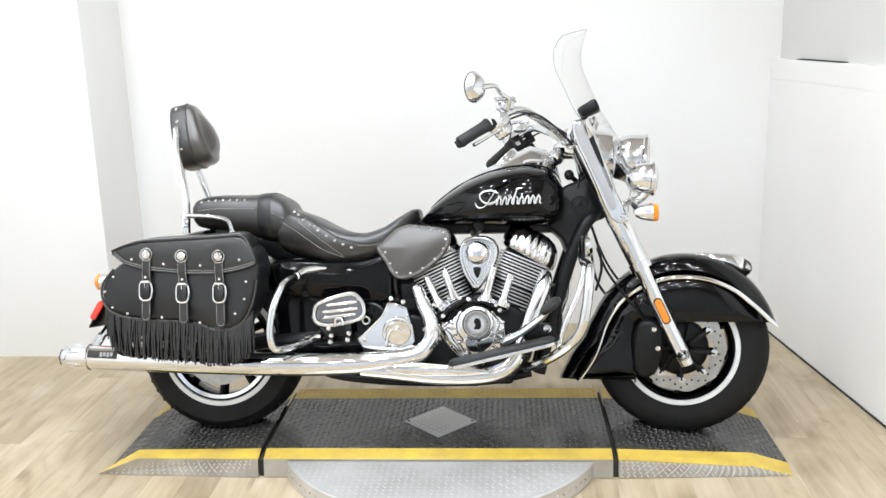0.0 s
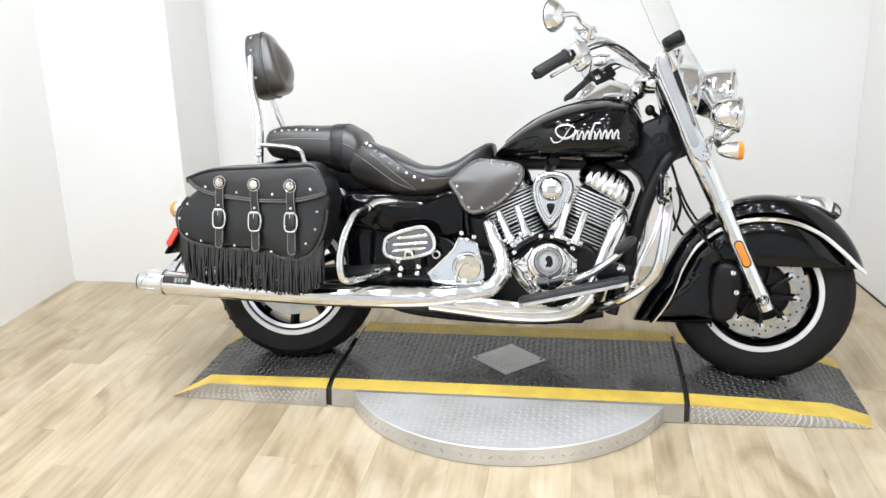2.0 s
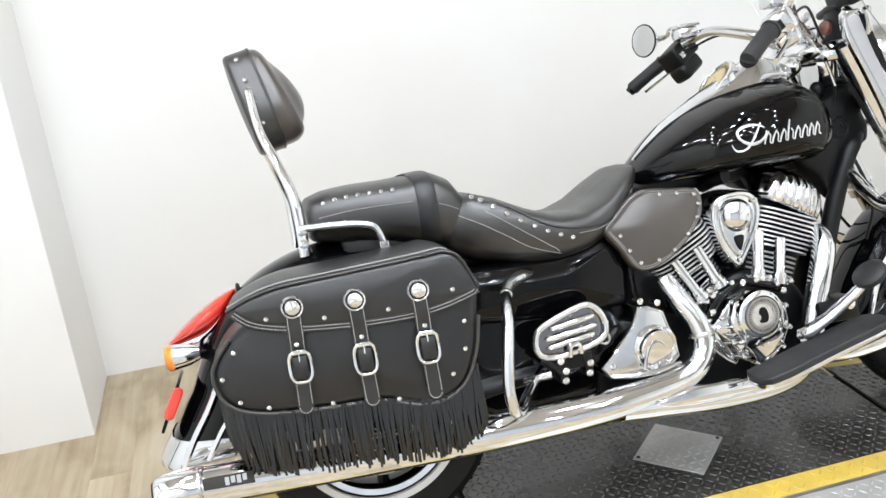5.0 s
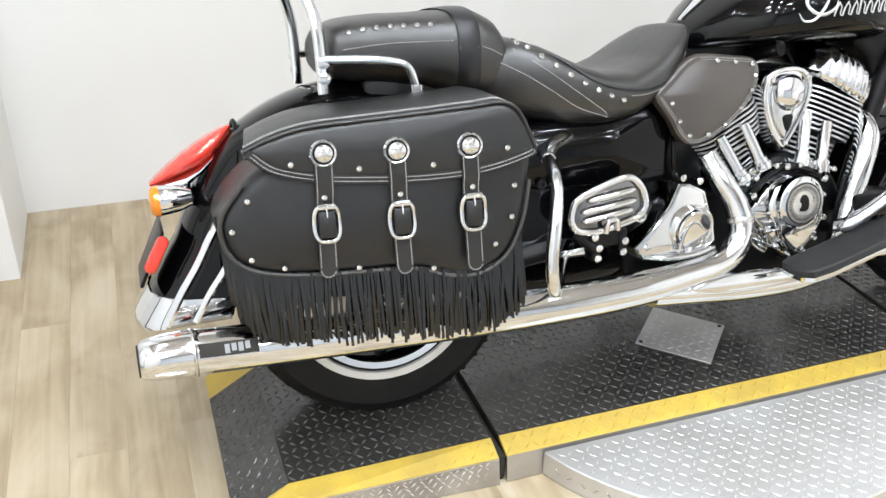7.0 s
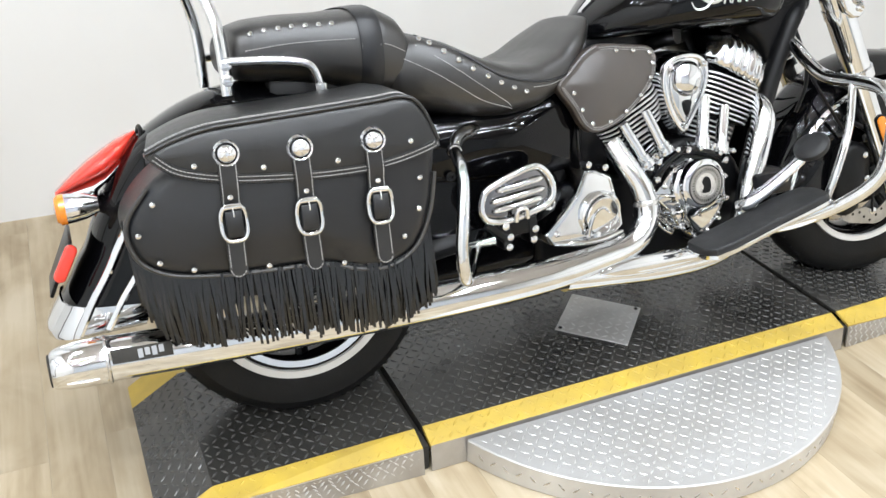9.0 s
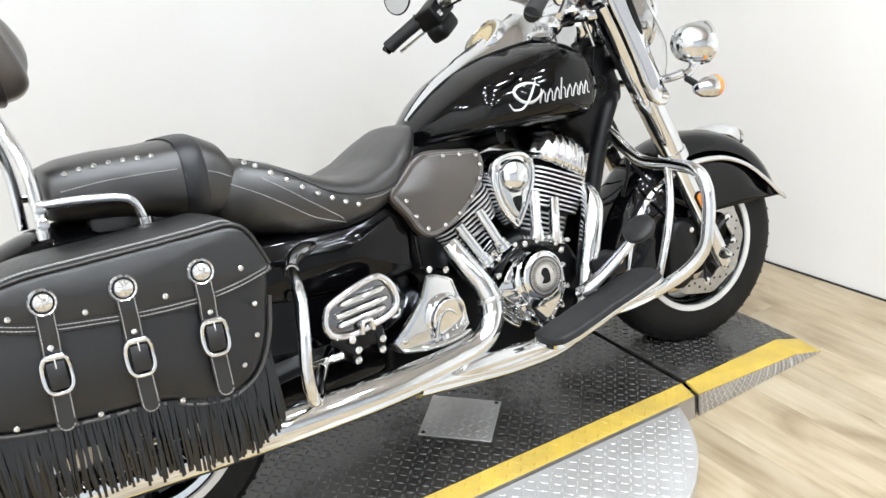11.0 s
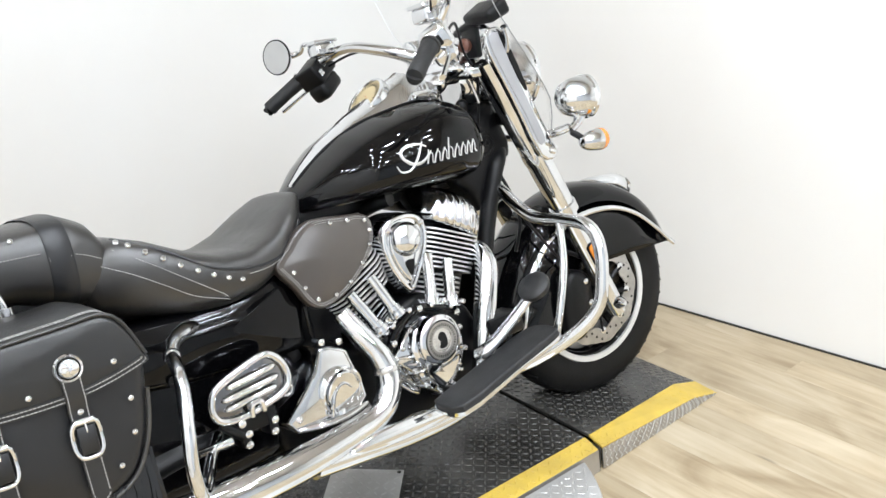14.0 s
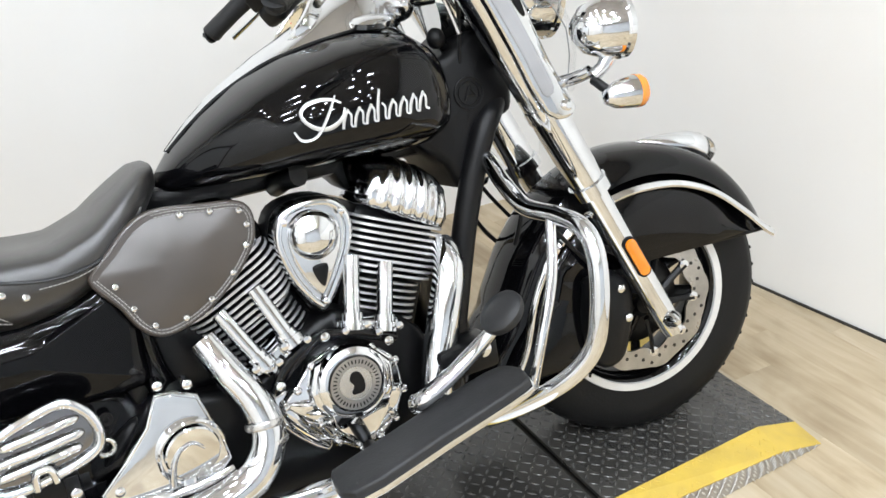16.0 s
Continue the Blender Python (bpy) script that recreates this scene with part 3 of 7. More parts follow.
# wheels
def wheel(name, cx, cz, big, wide, band, label, steer=None):
    """Tyre with grooves, silver-banded rim, cast spokes and hub."""
    m = steer or Matrix()
    root = part(name, moved(turned([(big - 0.118, -wide * 0.46), (big - 0.1, -wide * 0.47), (big - 0.07, -wide * 0.5), (big - 0.035, -wide * 0.49), (big - 0.012, -wide * 0.37),
                                    (big - 0.002, -wide * 0.16), (big, 0), (big - 0.002, wide * 0.16), (big - 0.012, wide * 0.37), (big - 0.035, wide * 0.49),
                                    (big - 0.07, wide * 0.5), (big - 0.1, wide * 0.47), (big - 0.118, wide * 0.46)], (cx, 0, cz), (0, 1, 0), 96, True), m), RUBBER, bike, label)
    grooves = []
    for k in range(46):
        for s in (-1, 1):
            a = 2 * math.pi * (k + (0.5 if s > 0 else 0)) / 46
            g = box((-0.0035, 0.012, -0.004), (0.0035, wide * 0.42, 0.004))
            for v in g.verts:
                v.co.z -= 0.8 * (v.co.y / wide) ** 2 * 0.07
            g = moved(g, Matrix.Translation((cx, 0, cz)) @ Matrix.Rotation(a, 4, "Y") @ Matrix.Translation((0, 0, big - 0.0037)) @ Matrix.Diagonal((1, s, 1, 1)) @ Matrix.Rotation(0.5, 4, "Z"))
            grooves.append(g)
    tagged(part("tread", moved(join(*grooves), m), RUBBER, root), kind="stuff")
    for s in (-1, 1):
        part("rim_band", moved(turned([(band - 0.012, s * wide * 0.465), (band - 0.01, s * wide * 0.5), (band + 0.006, s * wide * 0.505), (band + 0.008, s * wide * 0.47)], (cx, 0, cz), (0, 1, 0), 72, True), m),
             SILVER, root, "silver band round the rim")
    part("rim", moved(turned([(band - 0.01, -wide * 0.46), (band - 0.02, -wide * 0.42), (band - 0.032, -wide * 0.3), (band - 0.036, 0), (band - 0.032, wide * 0.3), (band - 0.02, wide * 0.42),
                              (band - 0.01, wide * 0.46)], (cx, 0, cz), (0, 1, 0), 72, True), m), PAINT, root, "gloss black rim")
    for k in range(9):
        a = 2 * math.pi * k / 9 + 0.2
        b = tube([(0.03, -0.012, 0.0), (0.1, -0.022, 0.004), (band - 0.03, -0.028, 0)], [0.02, 0.017, 0.021], 8, 5, flat=0.6)
        part("spoke", moved(moved(b, Matrix.Translation((cx, 0, cz)) @ Matrix.Rotation(a, 4, "Y")), m), SATIN, root)
    part("hub", moved(turned([(0.01, -0.09), (0.022, -0.088), (0.03, -0.07), (0.048, -0.055), (0.05, 0.05), (0.03, 0.08), (0.01, 0.085)], (cx, 0, cz), (0, 1, 0), 32), m), SATIN, root)
    part("hub_plate", moved(turned([(0.03, -0.062), (0.1, -0.05), (0.104, -0.04), (0.104, 0.04), (0.1, 0.05), (0.03, 0.062)], (cx, 0, cz), (0, 1, 0), 40), m), SATIN, root, "black hub flange")
    return root


def brake_disc(cx, cz, y, inner, outer, parent, m):
    disc = turned([(inner, -0.0025), (outer, -0.0025), (outer, 0.0025), (inner, 0.0025)], (cx, y, cz), (0, 1, 0), 144, True)
    for v in disc.verts:  # scalloped inner and outer edges
        dx, dz = v.co.x - cx, v.co.z - cz
        r, a = math.hypot(dx, dz), math.atan2(dz, dx)
        k = 1 + (0.028 * max(-0.4, math.cos(9 * a)) if r > (inner + outer) / 2 else 0.05 * math.cos(9 * a))
        v.co.x, v.co.z = cx + dx * k, cz + dz * k
    d = part("brake_disc", moved(disc, m), DISC_STEEL, parent, "drilled steel brake disc")
    dots = []
    for k in range(40):
        a, r = 2 * math.pi * k / 40, inner + (outer - inner) * (0.25, 0.5, 0.75, 0.5)[k % 4]
        dots.append(turned([(0.0042, 0), (0.0042, 0.0012), (0.001, 0.0012)], (cx + r * math.cos(a), y - 0.0032, cz + r * math.sin(a)), (0, 1, 0), 8))
    tagged(part("drill_holes", moved(join(*dots), m), DARK_GAP, d), kind="stuff")
    for k in range(9):
        a = 2 * math.pi * k / 9 + 0.3
        q = Matrix.Translation((cx, y - 0.004, cz)) @ Matrix.Rotation(a, 4, "Y")
        part("carrier_arm", moved(moved(tube([(0.035, 0, 0), (inner * 0.7, 0, 0.012), (inner + 0.006, 0, 0.02)], [0.012, 0.008, 0.009], 6, 4, flat=0.5), q), m), SATIN, d)
        b = turned([(0.011, -0.004), (0.011, 0.004), (0.006, 0.005)], (0, 0, 0), (0, -1, 0), 12)
        part("disc_bolt", moved(moved(b, q @ Matrix.Translation((inner + 0.004, 0, 0.02))), m), CHROME, d)


FW, RW = (1.735, 0.294), (0.015, 0.3)
front = wheel("front_wheel", FW[0], FW[1] - 0.004, 0.32, 0.14, 0.205, "black tyre on a black cast wheel with a silver band", STEER)
rear = wheel("rear_wheel", *RW, 0.314, 0.175, 0.214, "black tyre on a black cast wheel with a silver band")
part("rim_lip", turned([(0.178, -0.082), (0.18, -0.086), (0.194, -0.088), (0.196, -0.08)], (RW[0], 0, RW[1]), (0, 1, 0), 64, True), CHROME, rear, "polished rim lip")
brake_disc(*FW, -0.088, 0.112, 0.157, front, STEER)
part("brake_disc", turned([(0.09, 0), (0.14, 0), (0.14, 0.005), (0.09, 0.005)], (*[RW[0], -0.1], RW[1]), (0, 1, 0), 48, True), DISC_STEEL, rear)

# front fender
R_ANG = [14, 30, 50, 75, 100, 120, 140, 160, 175, 190, 199, 219]
R_OUT = [0.351, 0.35, 0.35, 0.343, 0.337, 0.331, 0.327, 0.333, 0.352, 0.425, 0.48, 0.205]


def fender_ring(a, half):
    t = radians(a)
    out = float(np.interp(a, R_ANG, R_OUT))
    if a > 192:
        out = min(out, 0.128 / max(-math.sin(t), 0.01) if math.sin(t) < 0 else out)
    low = 0.1 / math.sin(t) if 0 < a < 148 else (0.16 / abs(math.cos(t)))
    low = min(max(low, 0.1), out - 0.004)
    flare = 1 + 0.12 * max(0, (a - 170) / 45)
    pts = []
    under = out - 0.064
    k = min(1.0, max(0.0, (under - low) / 0.09))
    side = [(1.04, 1.0), (1.1, 0.75), (1.1, 0.45)]
    prof = [(-1 - (y - 1) * k, under + (low - under) * f) for y, f in side] if under > low else [(-1.0, low)] * 3
    prof += [(-1 - (y - 1) * k, under - d * k) for y, d in ((1.06, 0.047), (1.0, 0.03), (0.92, 0.016), (0.82, 0.007), (0.74, 0.003), (0.8, 0.0))]
    prof += [(-1.0, out - 0.056), (-0.98, out - 0.045), (-0.93, out - 0.032), (-0.78, out - 0.015), (-0.5, out - 0.004), (0, out)]
    prof += [(-y, r) for y, r in reversed(prof[:-1])]
    for y, r in prof:
        r = max(r, low)
        pts.append(Vector((FW[0] + r * math.cos(t), y * half * flare, FW[1] + r * math.sin(t))))
    return pts


def shell(rings, thick):
    """An open shell with thickness."""
    inner = []
    for ring in rings:
        mid = sum(ring, Vector()) / len(ring)
        inner.append([p + (mid - p).normalized() * thick for p in ring])
    bm = loft([a + list(reversed(b)) for a, b in zip(rings, inner)], caps=False)
    return bm


angles = list(np.linspace(14, 192, 60)) + list(np.linspace(194, 217, 14))
fender = part("front_fender", moved(shell([fender_ring(a, 0.1) for a in angles], 0.003), STEER), PAINT, bike, "gloss black valanced front fender", angle=50)
TRIM = [(2.068, 0.378), (2.045, 0.396), (1.993, 0.447), (1.914, 0.51), (1.815, 0.548), (1.694, 0.55), (1.593, 0.515), (1.521, 0.46), (1.469, 0.376), (1.427, 0.263), (1.365, 0.17)]
for s in (-1, 1):
    part("trim_strip", moved(tube([(x, s * 0.1015 * (1 + (0.07 if x < 1.46 else 0)), z) for x, z in TRIM], [0.0095, 0.0095] + [0.0088] * 8 + [0.0105], 8, 6, flat=0.6), STEER), CHROME, fender, "chrome trim strip")
    part("fender_edge", moved(tube([(2.055, s * 0.1, 0.392), (1.9, s * 0.1, 0.393), (1.7, s * 0.1, 0.393), (1.61, s * 0.101, 0.392), (1.58, s * 0.101, 0.37), (1.575, s * 0.102, 0.27), (1.572, s * 0.106, 0.168)], 0.003, 6, 6), STEER), PAINT, fender)
# brake caliper behind the fork leg
for s in (-1, 1):
    cal = part("caliper", moved(pad([(1.59, 0.395), (1.64, 0.4), (1.672, 0.37), (1.675, 0.31), (1.66, 0.25), (1.64, 0.205), (1.6, 0.192), (1.57, 0.22), (1.566, 0.32)], s * 0.07, s * 0.15, 0.02, 0.006), STEER), PLASTIC, bike, "black brake caliper")
    for x, z in ((1.64, 0.37), (1.652, 0.302)):
        part("bolt", moved(turned([(0.009, -0.004), (0.009, 0.005), (0.005, 0.008), (0.001, 0.008)], (x, s * 0.155, z), (0, s, 0), 12), STEER), CHROME, cal)
    part("fender_brace", moved(join(tube([(1.6, s * 0.108, 0.47), (1.65, s * 0.125, 0.44), (1.69, s * 0.14, 0.41)], 0.009, 8, 4, flat=0.5), tube([(1.7, s * 0.108, 0.44), (1.68, s * 0.13, 0.41)], 0.01, 8, straight=True)), STEER), SATIN, cal)
    part("brake_hose", moved(tube([(1.44, s * 0.11, 0.66), (1.475, s * 0.14, 0.58), (1.53, s * 0.145, 0.5), (1.585, s * 0.14, 0.43), (1.61, s * 0.13, 0.39)], 0.0045, 8, 8), STEER), PLASTIC, cal)
lamp_m = STEER @ Matrix.Translation((1.922, 0, 0.61)) @ Matrix.Rotation(radians(14), 4, "Y")
SHELL = [(-0.125, 0.004, 0.003), (-0.1, 0.014, 0.01), (-0.05, 0.026, 0.019), (0.0, 0.034, 0.026), (0.035, 0.036, 0.031), (0.042, 0.033, 0.029)]
fl = part("fender_lamp", moved(loft([[Vector((x, w * math.cos(a), -0.012 - 0.25 * x * (x > 0) + h * (1.25 * math.sin(a) if math.sin(a) > 0 else 0.6 * math.sin(a)))) for a in np.linspace(0, 2 * math.pi, 24, endpoint=False)] for x, w, h in SHELL]), lamp_m), CHROME, fender, "chrome fender lamp with a clear front")
part("lens", moved(ball((0.042, 0, -0.022), 0.031, 1.25, 1.0, 1.1, 20, 14), lamp_m), LAMP_GLASS, fl, "clear lamp lens")
part("lamp_reflector", moved(turned([(0.003, -0.012), (0.016, -0.004), (0.025, 0.01)], (0.042, 0, -0.02), (1, 0, 0), 20), lamp_m), SATIN_METAL, fl)
part("lamp_base", moved(ball((-0.02, 0, -0.03), 0.034, 2.8, 1.0, 0.5, 20, 10), lamp_m), TRIM_BLACK, fl)

# fork
FORK = Vector((-0.358, 0, 0.785)).normalized()


def along(z):
    """The fork line's place at a height."""
    return 1.746 + (z - 0.262) * FORK.x / FORK.z


fork = part("fork_bridge", moved(join(box((1.44, -0.135, 0.86), (1.5, 0.135, 0.9), 0.012, 3)), STEER), SATIN, bike, "front fork with chrome shrouds")
for s in (-1, 1):
    y = s * 0.158
    part("lower_leg", moved(tube([(along(0.245), y, 0.245), (along(0.3), y, 0.3), (along(0.45), y, 0.45), (along(0.6), y, 0.6)], [0.022, 0.027, 0.027, 0.029], 20, 3), STEER), CHROME, fork)
    part("axle_boss", moved(turned([(0.006, -0.02), (0.018, -0.018), (0.02, 0.03), (0.006, 0.05)], (1.738, y, 0.282), (0, s, 0), 18), STEER), CHROME, fork)
    part("fork_shroud", moved(tube([(along(0.59), y, 0.59), (along(0.62), y, 0.62), (along(0.9), y, 0.9), (along(1.04), y, 1.04)], [0.032, 0.036, 0.04, 0.04], 20, 3), STEER), CHROME, fork)
    for zz in (0.6, 0.77):
        part("collar", moved(tube([(along(zz - 0.012), y, zz - 0.012), (along(zz + 0.012), y, zz + 0.012)], 0.0405, 20, straight=True), STEER), CHROME, fork)
    rm = STEER @ Matrix.Translation((along(0.44) + 0.002, y + s * 0.028, 0.44)) @ Matrix.Rotation(radians(-24.5), 4, "Y")
    outline = [(0.013 * math.cos(a), 0.032 * (1 if math.sin(a) >= 0 else -1) + 0.013 * math.sin(a)) for a in np.linspace(0.01, 2 * math.pi + 0.01, 24, endpoint=False)]
    refl = part("reflector", moved(pad(outline, 0.0, s * 0.008, 0.003, 0.001, 3, 0), rm), AMBER, fork, "amber side reflector")
    part("bezel", moved(pad([(x * 1.22, z * 1.1) for x, z in outline], -s * 0.004, s * 0.004, 0.002, 0, 2, 0), rm), PLASTIC, refl)
part("axle", moved(tube([(1.738, -0.16, 0.285), (1.738, 0.16, 0.285)], 0.012, 14, straight=True), STEER), CHROME, fork)

part("upper_bridge", moved(box((1.33, -0.17, 1.0), (1.44, 0.17, 1.035), 0.014, 3), STEER), CHROME, fork, "chrome upper fork bridge")

# headlight, passing lamps, signals
part("bar_clamp", moved(join(ball((1.335, 0, 1.035), 0.05, 1.0, 1.7, 0.75, 24, 14), box((1.28, -0.07, 0.99), (1.38, 0.07, 1.04), 0.02, 3)), STEER), CHROME, bike, "chrome handlebar clamp")
head = part("headlight", moved(turned([(0.002, -0.1), (0.04, -0.096), (0.075, -0.07), (0.09, -0.02), (0.093, 0.03), (0.097, 0.034), (0.097, 0.044), (0.088, 0.048)], (1.575, 0, 0.985), (0.98, 0, -0.1), 40), STEER), CHROME, bike, "round chrome headlight")
part("lens", moved(turned([(0.088, 0.046), (0.07, 0.054), (0.04, 0.06), (0.002, 0.062)], (1.575, 0, 0.985), (0.98, 0, -0.1), 36), STEER), CLEAR, head)
part("reflector_bowl", moved(turned([(0.002, -0.03), (0.05, -0.01), (0.085, 0.04)], (1.575, 0, 0.985), (0.98, 0, -0.1), 36), STEER), SATIN_METAL, head)
part("nacelle", moved(join(tube([(1.5, 0, 1.0), (1.42, 0, 1.0), (1.36, 0, 0.99)], [0.085, 0.1, 0.07], 28, 6, flat=1.0), box((1.4, -0.13, 0.93), (1.47, 0.13, 1.03), 0.03, 4)), STEER), CHROME, bike, "chrome headlight nacelle")
lightbar = part("light_bar", moved(tube([(1.57, -0.25, 0.835), (1.54, -0.2, 0.82), (1.52, -0.1, 0.815), (1.52, 0.1, 0.815), (1.54, 0.2, 0.82), (1.57, 0.25, 0.835)], 0.012, 12, 6), STEER), CHROME, bike, "chrome lamp bar")
for s in (-1, 1):
    spot_c = (1.606, s * 0.246, 0.908)
    lampb = part("passing_lamp", moved(turned([(0.002, -0.062), (0.02, -0.058), (0.042, -0.04), (0.053, -0.012), (0.056, 0.022), (0.06, 0.026), (0.06, 0.036), (0.053, 0.04)], spot_c, (1, 0, -0.05), 32), STEER), CHROME, lightbar, "round chrome passing lamp")
    part("lens", moved(turned([(0.053, 0.038), (0.04, 0.045), (0.02, 0.049), (0.002, 0.05)], spot_c, (1, 0, -0.05), 28), STEER), CLEAR, lampb)
    part("mount", moved(tube([(1.61, s * 0.25, 0.855), (1.595, s * 0.25, 0.838), (1.572, s * 0.25, 0.825)], [0.016, 0.013, 0.014], 12, 4), STEER), CHROME, lampb)
    sig_c = (1.606, s * 0.285, 0.79)
    sg = part("turn_signal", moved(turned([(0.002, -0.035), (0.014, -0.03), (0.024, -0.012), (0.029, 0.015), (0.03, 0.03)], sig_c, (1, 0, 0.0), 24), STEER), CHROME, lightbar, "chrome bullet turn signal")
    part("lens", moved(turned([(0.0305, 0.03), (0.0305, 0.04), (0.026, 0.047), (0.012, 0.05), (0.001, 0.051)], sig_c, (1, 0, 0.0), 24), STEER), AMBER, sg, "amber lens")
    part("stalk", moved(tube([(1.59, s * 0.285, 0.795), (1.578, s * 0.275, 0.808), (1.572, s * 0.255, 0.82)], 0.009, 10, 4), STEER), PLASTIC, sg)

# windscreen
V_H = [0.79, 0.87, 0.92, 0.975, 1.057, 1.13, 1.16, 1.23, 1.3, 1.36, 1.41, 1.44]
V_X = [1.552, 1.562, 1.555, 1.511, 1.438, 1.385, 1.367, 1.337, 1.305, 1.299, 1.312, 1.324]
V_W = [0.182, 0.194, 0.202, 0.225, 0.258, 0.268, 0.27, 0.268, 0.255, 0.225, 0.155, 0.08]


def screen_point(u, v, off=0.0):
    z = 0.79 + v * 0.65
    w = float(np.interp(z, V_H, V_W))
    low = 0.79 + 0.32 * max(0.0, 1 - (u / 0.5) ** 2) ** 0.5 if abs(u) < 0.5 else 0.79
    z = max(z, low)
    return Vector((float(np.interp(z, V_H, V_X)) + 0.085 * (1 - u * u) + off, u * w, z + 0.03 * (1 - u * u) * v))


bm = bmesh.new()
NU, NV = 24, 26
sheets = []
for off in (0.0, 0.002):
    sheets.append([[bm.verts.new(screen_point(-1 + 2 * i / NU, j / NV, off)) for i in range(NU + 1)] for j in range(NV + 1)])
for g in sheets:
    for j in range(NV):
        for i in range(NU):
            bm.faces.new((g[j][i], g[j][i + 1], g[j + 1][i + 1], g[j + 1][i]))
a, b = sheets
for i in range(NU):
    bm.faces.new((a[0][i], a[0][i + 1], b[0][i + 1], b[0][i])), bm.faces.new((a[NV][i], a[NV][i + 1], b[NV][i + 1], b[NV][i]))
for j in range(NV):
    bm.faces.new((a[j][0], a[j + 1][0], b[j + 1][0], b[j][0])), bm.faces.new((a[j][NU], a[j + 1][NU], b[j + 1][NU], b[j][NU]))
bmesh.ops.remove_doubles(bm, verts=bm.verts, dist=0.0002)
bmesh.ops.dissolve_degenerate(bm, edges=bm.edges, dist=0.0001)
ws = part("windscreen", moved(bm, STEER), ACRYLIC, bike, "tall clear acrylic windscreen", angle=60)
ws.visible_shadow = False
rim_line = [screen_point(-1, j / NV) for j in range(NV + 1)] + [screen_point(-1 + 2 * i / NU, 1.0) for i in range(1, NU)] + [screen_point(1, 1 - j / NV) for j in range(NV + 1)]
part("screen_edge", moved(tube(rim_line[:NV + NU // 2], 0.0013, 6, straight=True), STEER), SCREEN_EDGE, ws)
part("screen_edge", moved(tube(rim_line[NV + NU // 2 - 1:], 0.0011, 6, straight=True), STEER), LIT_EDGE, ws)
PLATE = [(1.362, 1.112), (1.385, 1.122), (1.425, 1.112), (1.452, 1.03), (1.482, 0.95), (1.515, 0.862), (1.545, 0.8), (1.556, 0.77), (1.535, 0.752), (1.492, 0.77), (1.445, 0.88), (1.404, 0.975), (1.368, 1.055)]
for s in (-1, 1):
    br = part("screen_bracket", moved(pad(PLATE, s * 0.19, s * 0.212, 0.008, 0.002, 5, 2), STEER), CHROME, ws, "chrome screen bracket with a grey panel")
    part("panel", moved(pad([(1.37, 1.1), (1.388, 1.108), (1.404, 1.1), (1.428, 1.03), (1.462, 0.945), (1.497, 0.858), (1.513, 0.815), (1.505, 0.802), (1.488, 0.806), (1.456, 0.887), (1.416, 0.974), (1.379, 1.058)], s * 0.205, s * 0.2155, 0.003, 0.0, 3, 2), STEER), PANEL_GREY, br, "flat grey inlay")
    part("slot", moved(pad([(1.404, 1.098), (1.418, 1.1), (1.455, 1.01), (1.472, 0.955), (1.463, 0.955), (1.44, 1.0)], s * 0.205, s * 0.2165, 0.002, 0.0, 3, 2), STEER), PLASTIC, br)
    for x, z in ((1.425, 1.115), (1.535, 0.778)):
        part("bolt", moved(turned([(0.011, -0.002), (0.011, 0.006), (0.006, 0.01), (0.001, 0.01)], (x, s * 0.211, z), (0, s, 0), 14), STEER), CHROME, br)
    part("screen_clamp", moved(box((1.4, s * 0.165 - 0.03, 1.02), (1.455, s * 0.165 + 0.03, 1.06), 0.012, 3), STEER), CHROME, ws)
    part("screen_strut", moved(tube([(1.435, s * 0.1, 1.13), (1.43, s * 0.15, 1.1), (1.43, s * 0.175, 1.04)], 0.011, 10, 5), STEER), CHROME, ws)
    part("screen_strut", moved(tube([(1.41, s * 0.235, 1.12), (1.425, s * 0.22, 1.08), (1.43, s * 0.19, 1.04)], [0.012, 0.014, 0.016], 10, 5, flat=0.6), STEER), CHROME, ws)
pod_m = STEER @ Matrix.Translation((1.42, -0.15, 1.16)) @ Matrix.Rotation(radians(-24), 4, "Y")
pod_bm = box((-0.04, -0.06, -0.02), (0.036, 0.06, 0.024), 0.013, 3)
for v in pod_bm.verts:
    v.co.z *= 0.75 + 4.0 * (v.co.x + 0.042)
pod = part("screen_pouch", join(moved(pod_bm, pod_m), moved(tube([(1.4, -0.13, 1.145), (1.4, -0.07, 1.13), (1.405, -0.02, 1.12)], [0.015, 0.013, 0.011], 12, 4), STEER)), PLASTIC, ws, "black pouch behind the screen")
part("pod_knob", moved(turned([(0.019, 0), (0.019, 0.012), (0.013, 0.017), (0.001, 0.018)], (1.385, -0.088, 1.085), (-1, -0.3, 0.2), 18), STEER), BROWN, pod, "brown button")
part("pod_bracket", moved(join(box((1.39, -0.125, 1.05), (1.412, -0.06, 1.135), 0.008, 2), tube([(1.4, -0.06, 1.11), (1.405, -0.035, 1.07), (1.41, -0.06, 1.02), (1.415, -0.11, 0.995)], 0.011, 10, 6, flat=0.6)), STEER), PLASTIC, pod)

